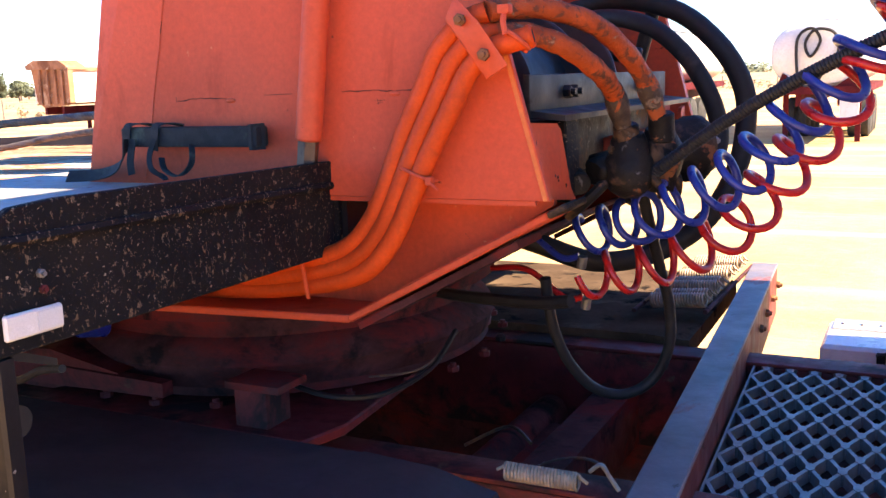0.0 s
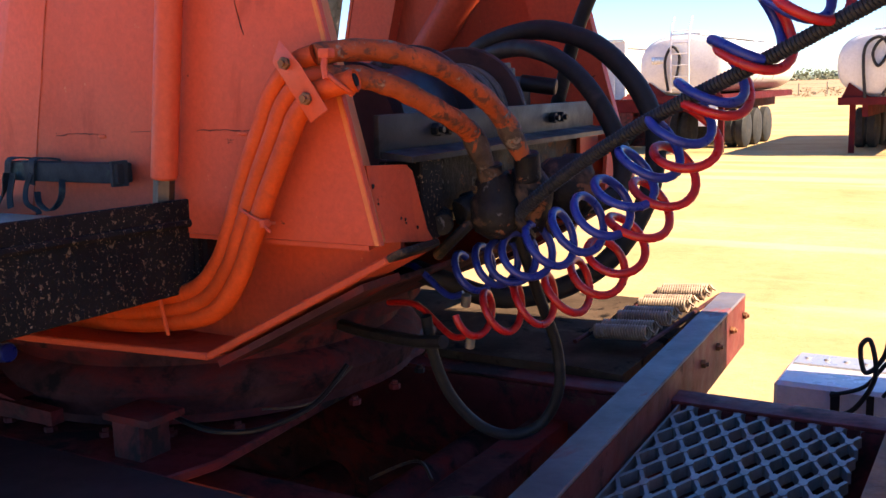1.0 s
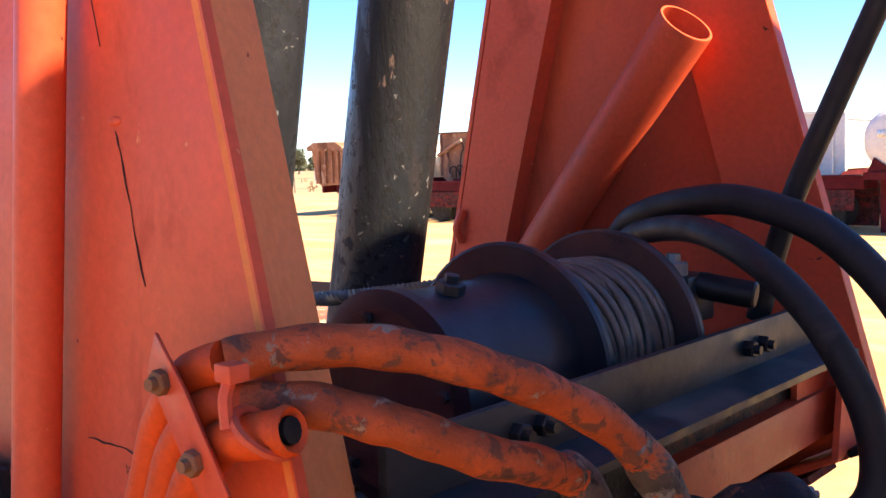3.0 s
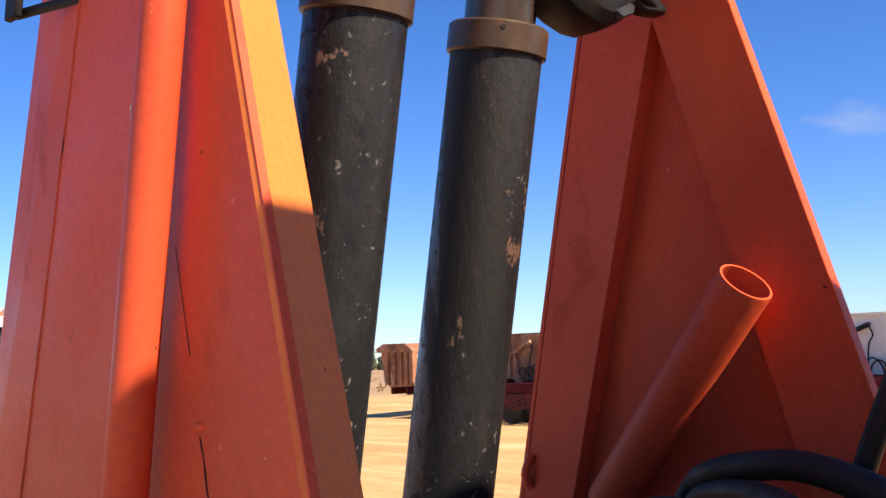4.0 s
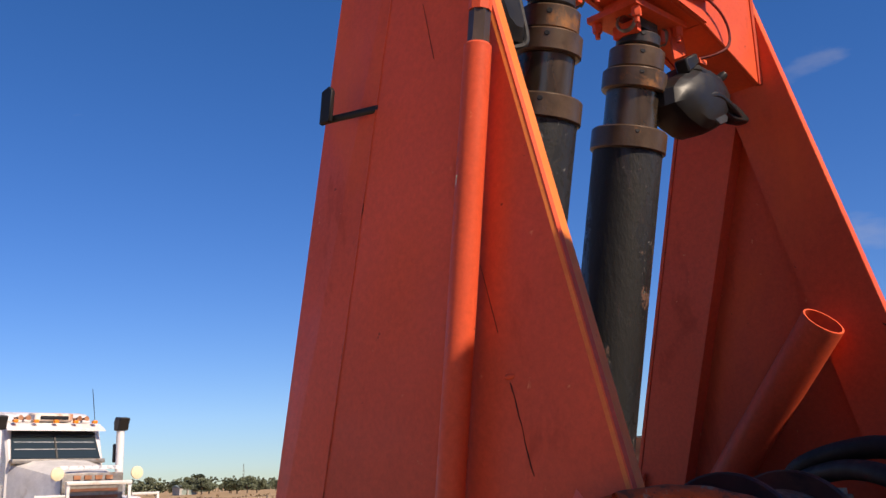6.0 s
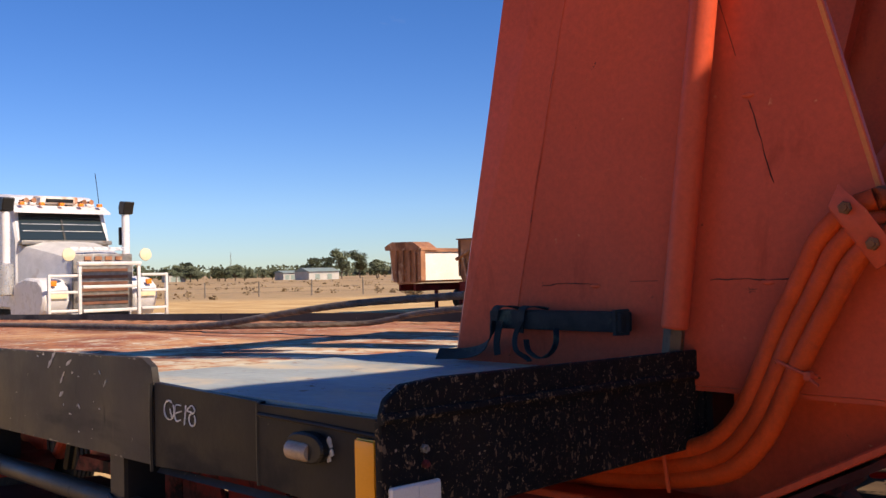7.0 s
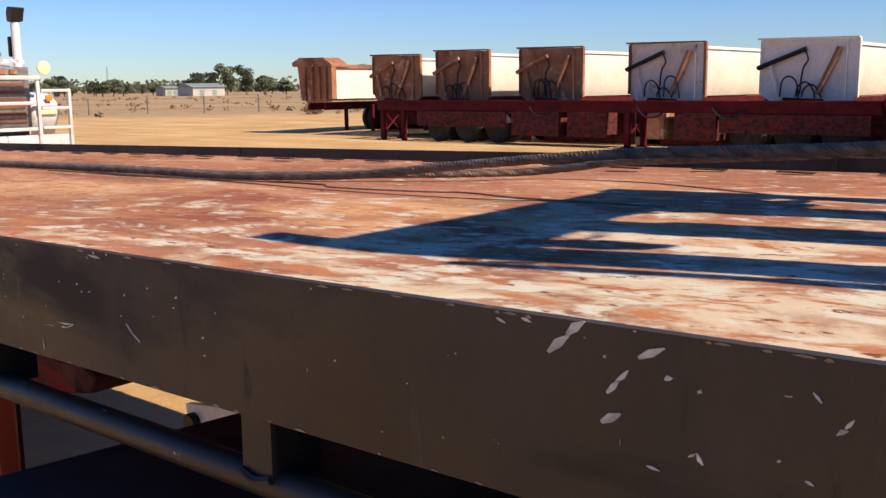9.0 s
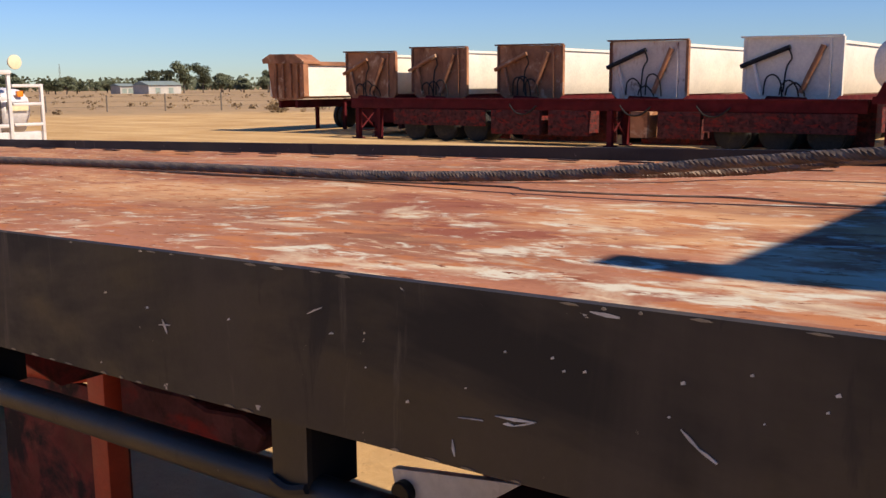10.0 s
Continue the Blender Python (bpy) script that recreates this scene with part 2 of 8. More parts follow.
WINCH_FLANGE = surface("oxide_flange", (0.070, 0.040, 0.034), 0.5, 0.2, vary=0.3, scale=7, grain=70, bump=0.15,
                       layers=[((0.018, 0.015, 0.016), 5.0, 0.60, 0.66, I3)])
ROPE = surface("brown_wire_rope", (0.17, 0.125, 0.092), 0.55, 0.35, vary=0.35, scale=20, grain=200, bump=0.2)
WINCH_BEAM = surface("dusty_black_steel", (0.030, 0.031, 0.033), 0.48, 0.15, spec=0.35, vary=0.3, scale=6, grain=70, bump=0.15,
                     layers=[((0.10, 0.085, 0.068), 5.0, 0.56, 0.72, I3), ((0.012, 0.012, 0.013), 11.0, 0.62, 0.68, I3)])
# Maroon grime; its darkness also serves as painted shade beneath the nose, chassis and trailers.
GRIME_SHADE = surface("dark_grime_and_shade", (0.090, 0.032, 0.031), 0.8, vary=0.35, scale=8, grain=70, bump=0.4, spec=0.08,
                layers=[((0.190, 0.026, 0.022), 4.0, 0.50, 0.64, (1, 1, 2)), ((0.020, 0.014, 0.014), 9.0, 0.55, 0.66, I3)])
FAR_GUARD = surface("dusty_brown_mudguard", (0.085, 0.056, 0.038), 0.95, vary=0.3, scale=4, grain=60, bump=0.3, spec=0.0,
                    layers=[((0.13, 0.090, 0.055), 5.0, 0.56, 0.70, I3), ((0.016, 0.013, 0.012), 9.0, 0.56, 0.64, I3)])
RAIL_SIDE = surface("worn_red_brown_rail", (0.15, 0.030, 0.026), 0.6, spec=0.2, vary=0.3, scale=5, grain=60, bump=0.15,
                    layers=[((0.26, 0.15, 0.10), 4.0, 0.55, 0.68, (1, 0.4, 1)), ((0.05, 0.022, 0.02), 11.0, 0.60, 0.68, I3)])
BAR_WHITE = surface("weathered_alloy_bar", (0.62, 0.60, 0.58), 0.4, 0.1, vary=0.12, scale=3, grain=40, bump=0.03,
                    layers=[((0.36, 0.27, 0.20), 2.4, 0.60, 0.8, I3)])
GALV = surface("grey_galvanised_mesh", (0.22, 0.21, 0.21), 0.5, 0.3, vary=0.2, scale=12, grain=90, bump=0.1,
               layers=[((0.20, 0.15, 0.12), 14.0, 0.6, 0.7, I3)])
RUST = surface("rusty_brown_steel", (0.30, 0.115, 0.045), 0.75, 0.1, vary=0.4, scale=9, grain=70, bump=0.4,
               layers=[((0.42, 0.22, 0.12), 12.0, 0.6, 0.68, I3)])
SPRING = surface("weathered_spring_steel", (0.36, 0.25, 0.165), 0.6, 0.2, vary=0.3, scale=20, grain=120, bump=0.1)
BLUE_LINE = surface("blue_nylon_line", (0.014, 0.032, 0.24), 0.34, vary=0.15, scale=20, grain=90, bump=0.03)
RED_LINE = surface("red_nylon_line", (0.55, 0.016, 0.014), 0.34, vary=0.15, scale=20, grain=90, bump=0.03)
CONDUIT = surface("black_spiral_conduit", (0.011, 0.011, 0.012), 0.6, vary=0.2, scale=20, grain=90, bump=0.1)
STRAP = surface("faded_black_green_webbing", (0.015, 0.018, 0.018), 0.8, vary=0.4, scale=14, grain=160, bump=0.4,
                layers=[((0.09, 0.11, 0.075), 9.0, 0.58, 0.70, I3)])
AMBER = surface("amber_reflector_plastic", (0.85, 0.33, 0.015), 0.18, vary=0.06, scale=10, grain=600, bump=0.2, dist=0.001)
REFLECT = surface("white_reflector_plastic", (0.72, 0.68, 0.62), 0.2, vary=0.06, scale=10, grain=600, bump=0.2, dist=0.001)
CLEAR = surface("clear_lamp_lens", (0.34, 0.25, 0.19), 0.12, vary=0.2, scale=30, grain=300, bump=0.1)
CHALK = surface("white_chalk", (0.72, 0.71, 0.68), 0.9, vary=0.2, scale=40, grain=150, bump=0.0)
SCRATCH = surface("bare_scratch", (0.56, 0.54, 0.50), 0.7, vary=0.3, scale=40, grain=150, bump=0.0)
CRACK = surface("dark_crack", (0.035, 0.012, 0.009), 0.9, vary=0.3, scale=30, grain=90, bump=0.0)
WHITE = surface("white_truck_paint", (0.66, 0.64, 0.64), 0.3, vary=0.08, scale=2, grain=40, bump=0.02,
                layers=[((0.55, 0.40, 0.27), 1.6, 0.62, 0.9, I3)])
SILVER = surface("silver_grille_metal", (0.55, 0.54, 0.53), 0.3, 0.6, vary=0.1, scale=4, grain=40, bump=0.02)
TANK_WHITE = surface("white_tank_paint", (0.66, 0.63, 0.59), 0.35, vary=0.06, scale=1.0, grain=20, bump=0.02,
                     layers=[((0.55, 0.42, 0.30), 0.8, 0.66, 0.95, (1, 1, 0.5))])
BIN_RUST = surface("red_dust_stained_bin", (0.36, 0.155, 0.075), 0.7, vary=0.25, scale=1.4, grain=14, bump=0.1,
                   layers=[((0.16, 0.06, 0.03), 1.6, 0.50, 0.66, (1, 1, 0.4)), ((0.62, 0.44, 0.30), 2.2, 0.56, 0.72, I3)])
BIN_PALE = surface("dusty_white_bin", (0.70, 0.60, 0.52), 0.6, vary=0.12, scale=1.2, grain=14, bump=0.06,
                   layers=[((0.36, 0.15, 0.07), 1.3, 0.51, 0.66, (1, 1, 0.4)), ((0.14, 0.06, 0.035), 3.0, 0.60, 0.70, (1, 1, 0.5))])
BIN_WHITE = surface("white_bin_side", (0.80, 0.74, 0.64), 0.55, vary=0.08, scale=1.0, grain=14, bump=0.04,
                    layers=[((0.62, 0.45, 0.28), 0.7, 0.58, 0.9, (1, 0.3, 1))])
BIN_DARK = surface("dark_rusted_rail", (0.17, 0.065, 0.035), 0.75, vary=0.3, scale=2, grain=14, bump=0.1)
FAR_RED = surface("far_red_chassis", (0.095, 0.010, 0.013), 0.7, spec=0.12, vary=0.25, scale=2, grain=12, bump=0.05)
TYRE = surface("tyre_rubber", (0.022, 0.021, 0.020), 0.8, vary=0.25, scale=9, grain=40, bump=0.2, layers=[((0.10, 0.075, 0.05), 3.0, 0.55, 0.8, I3)])
LEAF = surface("dull_green_leaves", (0.105, 0.125, 0.07), 0.7, vary=0.4, scale=0.6, grain=3, bump=0.0, layers=[((0.10, 0.10, 0.045), 0.9, 0.55, 0.7, I3)])
BARK = surface("grey_bark", (0.13, 0.10, 0.075), 0.85, vary=0.3, scale=1.5, grain=8, bump=0.2)
SCRUB = surface("dry_scrub", (0.26, 0.18, 0.10), 0.9, vary=0.4, scale=1.2, grain=6, bump=0.0)
FENCE = surface("grey_fence_post", (0.17, 0.14, 0.11), 0.8, vary=0.3, scale=3, grain=20, bump=0.1)
SHED = surface("pale_shed_iron", (0.45, 0.43, 0.39), 0.5, 0.1, vary=0.1, scale=0.5, grain=4, bump=0.05)
SHED_ROOF = surface("green_grey_roof_iron", (0.24, 0.30, 0.27), 0.5, 0.1, vary=0.1, scale=0.5, grain=4, bump=0.05)
ORANGE_LAMP = surface("orange_marker_lens", (0.80, 0.22, 0.02), 0.25, vary=0.05, scale=10, grain=80, bump=0.0)
LAMP_GLASS = surface("yellowed_lamp_glass", (0.70, 0.62, 0.42), 0.12, vary=0.08, scale=8, grain=60, bump=0.05)
BLUE_PAINT = surface("faded_blue_motor", (0.13, 0.20, 0.27), 0.5, vary=0.2, scale=8, grain=60, bump=0.1)

GLASS = bpy.data.materials.new("dark_cab_glass")
GLASS.use_nodes = True
gb = GLASS.node_tree.nodes["Principled BSDF"]
gb.inputs["Base Color"].default_value = (0.02, 0.03, 0.032, 1)
gb.inputs["Roughness"].default_value = 0.04
gb.inputs["Specular IOR Level"].default_value = 0.7


def ground_material():
    m = bpy.data.materials.new("yellow_sand_and_dry_field")
    m.use_nodes = True
    nt = m.node_tree
    bsdf = nt.nodes["Principled BSDF"]
    co = nt.nodes.new("ShaderNodeTexCoord")
    v = co.outputs["Object"]
    sand = ramp2(nt, noise_of(nt, v, 0.35, 8, 0.65), 0.3, 0.7, (0.40, 0.238, 0.10, 1), (0.58, 0.395, 0.193, 1))
    sand = mix(nt, 0.5, sand, ramp2(nt, noise_of(nt, v, 5.0, 8, 0.75), 0.3, 0.7, (0.62, 0.59, 0.55, 1), (1.15, 1.13, 1.1, 1)), "MULTIPLY")
    pebbles = ramp2(nt, noise_of(nt, v, 22.0, 3, 0.7), 0.66, 0.72)
    sand = mix(nt, pebbles, sand, (0.30, 0.18, 0.085))
    mp = nt.nodes.new("ShaderNodeMapping")
    mp.inputs["Rotation"].default_value = (0, 0, 0.6)
    mp.inputs["Scale"].default_value = (0.10, 1.1, 1)
    nt.links.new(v, mp.inputs["Vector"])
    tracks = ramp2(nt, noise_of(nt, mp.outputs["Vector"], 1.0, 6, 0.6), 0.52, 0.62)
    sand = mix(nt, mix(nt, 0.4, (0, 0, 0), tracks), sand, (0.71, 0.53, 0.29))
    field = ramp2(nt, noise_of(nt, v, 0.05, 8, 0.7), 0.3, 0.7, (0.27, 0.18, 0.10, 1), (0.40, 0.28, 0.16, 1))
    field = mix(nt, ramp2(nt, noise_of(nt, v, 0.6, 6, 0.7), 0.55, 0.65), field, (0.20, 0.16, 0.09))
    # the field begins beyond the yard, along a ragged line
    dot = nt.nodes.new("ShaderNodeVectorMath")
    dot.operation = "DOT_PRODUCT"
    dot.inputs[1].default_value = (-0.80, 0.60, 0)
    nt.links.new(v, dot.inputs[0])
    add = nt.nodes.new("ShaderNodeMath")
    add.operation = "MULTIPLY_ADD"
    add.inputs[1].default_value, add.inputs[2].default_value = 14.0, -7.0
    nt.links.new(noise_of(nt, v, 0.12, 4), add.inputs[0])
    both = nt.nodes.new("ShaderNodeMath")
    nt.links.new(dot.outputs["Value"], both.inputs[0])
    nt.links.new(add.outputs[0], both.inputs[1])
    rng = nt.nodes.new("ShaderNodeMapRange")
    rng.inputs["From Min"].default_value, rng.inputs["From Max"].default_value = 62, 70
    nt.links.new(both.outputs[0], rng.inputs["Value"])
    nt.links.new(mix(nt, rng.outputs[0], sand, field), bsdf.inputs["Base Color"])
    bsdf.inputs["Roughness"].default_value = 0.95
    bsdf.inputs["Specular IOR Level"].default_value = 0.15
    b = nt.nodes.new("ShaderNodeBump")
    b.inputs["Strength"].default_value, b.inputs["Distance"].default_value = 0.6, 0.03
    nt.links.new(noise_of(nt, v, 6.0, 8, 0.75), b.inputs["Height"])
    nt.links.new(b.outputs["Normal"], bsdf.inputs["Normal"])
    return m


# ---- building helpers ----
ROOT = {}


def thing(name, at, label, category, group="", kind=""):
    ob = new(name)
    ob.empty_display_size = 0.2
    ob.location = at
    ROOT[ob.name] = Vector(at)
    return tagged(ob, label, category, group, kind)


def finish(bm, name, material, smooth=None):
    bmesh.ops.recalc_face_normals(bm, faces=bm.faces)
    me = bpy.data.meshes.new(name)
    bm.to_mesh(me)
    bm.free()
    me.materials.append(material)
    if smooth:
        me.shade_smooth()
        me.set_sharp_from_angle(angle=radians(smooth))
    return me


def part(name, bm, material, parent, label="", smooth=35, kind=""):
    """One mesh, given in world places, as a part of a thing or of a part."""
    at = ROOT[parent.name]
    bmesh.ops.translate(bm, vec=-at, verts=bm.verts)
    ob = new(name, finish(bm, name, material, smooth))
    ob.parent = parent
    ROOT[ob.name] = at
    return tagged(ob, label, kind=kind)


def single(name, bm, material, label, category, group="", kind="", smooth=35):
    """A thing of one mesh, with its origin at its own base."""
    lo = [min(v.co[n] for v in bm.verts) for n in range(3)]
    hi = [max(v.co[n] for v in bm.verts) for n in range(3)]
    at = Vector(((lo[0] + hi[0]) / 2, (lo[1] + hi[1]) / 2, lo[2]))
    bmesh.ops.translate(bm, vec=-at, verts=bm.verts)
    ob = new(name, finish(bm, name, material, smooth))
    ob.location = at
    ROOT[ob.name] = at
    return tagged(ob, label, category, group, kind)


def box(x0, x1, y0, y1, z0, z1, bevel=0.0, bm=None):
    own = bmesh.new()
    bmesh.ops.create_cube(own, size=1, matrix=Matrix.Translation(((x0 + x1) / 2, (y0 + y1) / 2, (z0 + z1) / 2)) @ Matrix.Diagonal((x1 - x0, y1 - y0, z1 - z0, 1)))
    if bevel:
        bmesh.ops.bevel(own, geom=own.edges[:], offset=bevel, segments=2, affect="EDGES", profile=0.6)
    return join(bm, own)


def join(bm, own):
    if bm is None:
        return own
    me = bpy.data.meshes.new("tmp")
    own.to_mesh(me)
    own.free()
    bm.from_mesh(me)
    bpy.data.meshes.remove(me)
    return bm


def slab(points, thick, bm=None, bevel=0.0):
    """A plate: a flat outline of 3D points, thickened by the vector thick."""
    own = bmesh.new()
    a = [own.verts.new(p) for p in points]
    b = [own.verts.new(Vector(p) + Vector(thick)) for p in points]
    own.faces.new(a)
    own.faces.new(b[::-1])
    for i in range(len(a)):
        j = (i + 1) % len(a)
        own.faces.new((a[i], b[i], b[j], a[j]))
    bmesh.ops.recalc_face_normals(own, faces=own.faces)
    if bevel:
        bmesh.ops.bevel(own, geom=own.edges[:], offset=bevel, segments=1, affect="EDGES")
    return join(bm, own)


def smooth_path(points, steps=6):
    p = [Vector(q) for q in points]
    if len(p) < 3 or steps < 2:
        return p
    out = []
    for i in range(len(p) - 1):
        a, b, c, d = p[max(i - 1, 0)], p[i], p[i + 1], p[min(i + 2, len(p) - 1)]
        for k in range(steps):
            t = k / steps
            out.append(0.5 * (2 * b + (c - a) * t + (2 * a - 5 * b + 4 * c - d) * t * t + (3 * b - a - 3 * c + d) * t ** 3))
    return out + [p[-1]]


def frames_along(path):
    """Tangent, normal and binormal at each point, carried along without twist."""
    out = []
    normal = None
    for i, p in enumerate(path):
        tan = (path[min(i + 1, len(path) - 1)] - path[max(i - 1, 0)]).normalized()
        if normal is None:
            normal = tan.orthogonal().normalized()
        normal = (normal - tan * normal.dot(tan)).normalized()
        out.append((tan, normal, tan.cross(normal)))
    return out


def tube(points, r, n=10, steps=6, bm=None, flat=1.0):
    own = bmesh.new()
    path = smooth_path(points, steps)
    rings = []
    for i, (p, (tan, a, b)) in enumerate(zip(path, frames_along(path))):
        rad = r(i / (len(path) - 1)) if callable(r) else r
        rings.append([own.verts.new(p + (a * math.cos(k * math.tau / n) + b * flat * math.sin(k * math.tau / n)) * rad) for k in range(n)])
    for u, v in zip(rings, rings[1:]):
        for k in range(n):
            own.faces.new((u[k], u[(k + 1) % n], v[(k + 1) % n], v[k]))
    own.faces.new(rings[0][::-1])
    own.faces.new(rings[-1])
    return join(bm, own)


def lathe(a, b, profile, n=32, bm=None):
    """Turned round the line from a to b: profile of (distance along, radius)."""
    own = bmesh.new()
    a, b = Vector(a), Vector(b)
    axis = (b - a).normalized()
    u = axis.orthogonal().normalized()
    v = axis.cross(u)
    rings = [[own.verts.new(a + axis * d + (u * math.cos(k * math.tau / n) + v * math.sin(k * math.tau / n)) * max(r, 1e-4)) for k in range(n)] for d, r in profile]
    for p, q in zip(rings, rings[1:]):
        for k in range(n):
            own.faces.new((p[k], p[(k + 1) % n], q[(k + 1) % n], q[k]))
    own.faces.new(rings[0][::-1])
    own.faces.new(rings[-1])
    return join(bm, own)


def rod(a, b, r, n=16, bm=None):
    length = (Vector(b) - Vector(a)).length
    c = min(r * 0.15, length * 0.2)
    return lathe(a, b, [(0, r - c), (c, r), (length - c, r), (length, r - c)], n, bm)


def hexbolt(at, axis, r, h, bm=None):
    at, axis = Vector(at), Vector(axis).normalized()
    bm = lathe(at, at + axis, [(0, r), (h * 0.85, r), (h, r * 0.85)], 6, bm)
    return lathe(at + axis * h, at + axis, [(0, r * 0.55), (h * 0.6, r * 0.5)], 8, bm)


def helix(points, radius, wire, pitch, n=6, per_turn=14, bm=None, phase=0.0):
    """A wire wound round a path; radius may be a function of the share of the way."""
    path = smooth_path(points, 24)
    lengths = [0.0]
    for p, q in zip(path, path[1:]):
        lengths.append(lengths[-1] + (q - p).length)
    total = lengths[-1]
    fr = frames_along(path)
    out, d, i = [], 0.0, 0
    step = lambda s: (pitch(s) if callable(pitch) else pitch) / per_turn  # noqa: E731
    angle = phase
    while d < total:
        while i < len(path) - 2 and lengths[i + 1] < d:
            i += 1
        f = (d - lengths[i]) / max(lengths[i + 1] - lengths[i], 1e-9)
        p = path[i].lerp(path[i + 1], f)
        tan, a, b = fr[i]
        s = d / total
        rad = radius(s) if callable(radius) else radius
        out.append(p + (a * math.cos(angle) + b * math.sin(angle)) * rad)
        angle += math.tau / per_turn
        d += step(s)
    return tube(out, wire, n, 1, bm)


# ---- ground ----
GZ = -0.2


def ground():
    bm = bmesh.new()
    rings = [0, 4, 8, 14, 24, 40, 70, 120, 220, 420, 900, 2400]
    n = 64
    last = None
    for r in rings:
        if r == 0:
            continue
        ring = []
        for k in range(n):
            x, y = r * math.cos(k * math.tau / n) - 2, r * math.sin(k * math.tau / n)
            z = GZ + (0.03 * noise.noise((x * 0.15, y * 0.15, 0)) if r < 200 else 0)
            ring.append(bm.verts.new((x, y, z)))
        if last:
            for k in range(n):
                bm.faces.new((last[k], last[(k + 1) % n], ring[(k + 1) % n], ring[k]))
        else:
            bm.faces.new(ring)
        last = ring
    ob = new("ground", finish(bm, "ground", ground_material(), 60))
    tagged(ob, "yellow sandy yard running out into a dry grass field", "ground", kind="structure")


ground()

# ---- the trailer ----
FALL = 0.0120                                    # the deck falls a little towards its far side
SLOPE = 0.0205                                   # and towards its tail
WIDE = 2.58


def deck_z(y, front=False):
    return (1.362 if front else 1.400) - FALL * y


def tail(x):
    """How far the tilted trailer has dropped at x."""
    return SLOPE * min(0.0, x + 0.64)


def deck_top(x, y):
    """The deck lies a little below the tops of the side plates."""
    return deck_z(y, True) + tail(x) - 0.004


TRAILER = thing("tilt_trailer", (-4.5, 1.29, GZ), "black flatbed tilt trailer with worn deck and orange hoist towers", "trailer")


def deck_sheet(x0, x1, front, nx, ny, rough):
    """A plate with the slight buckles of use."""
    bm = bmesh.new()
    rows = []
    for i in range(nx + 1):
        x = x0 + (x1 - x0) * i / nx
        row = []
        for j in range(ny + 1):
            y = 0.014 + (WIDE - 0.028) * j / ny
            edge = min(1, min(j, ny - j) / 2, min(i, nx - i) / 2)
            z = (deck_z(y, True) if front else deck_top(x, y)) - 0.001 + edge * rough * noise.noise((x * 1.1, y * 2.3, 3.0 if front else 0.5)) - edge * rough * 0.4
            row.append(bm.verts.new((x, y, z)))
        rows.append(row)
    for a, b in zip(rows, rows[1:]):
        for j in range(ny):
            bm.faces.new((a[j], a[j + 1], b[j + 1], b[j]))
    low = bmesh.ops.extrude_face_region(bm, geom=bm.faces[:])
    bmesh.ops.translate(bm, vec=(0, 0, -0.02), verts=[v for v in low["geom"] if isinstance(v, bmesh.types.BMVert)])
    return bm


def trailer_deck():
    deck = part("deck", deck_sheet(-9.0, -0.806, False, 90, 34, 0.012), DECK, TRAILER, "steel deck of worn red oxide, sand and pale blue paint", 60)
    front = part("front_deck", deck_sheet(-0.80, -0.006, True, 16, 26, 0.005), DECK_FRONT, TRAILER, "blue-grey painted front deck plate", 60)
    # tie-down slots along the far edge
    for i in range(26):
        x = -1.0 - i * 0.31
        y = 2.42 + (0.03 if i % 2 else 0)
        part("tie_slot", slab([(x, y, deck_top(x, y)), (x - 0.12, y, deck_top(x, y)), (x - 0.12, y + 0.03, deck_top(x, y + 0.03)), (x, y + 0.03, deck_top(x, y + 0.03))], (0, 0, 0.004)), CRACK, deck)


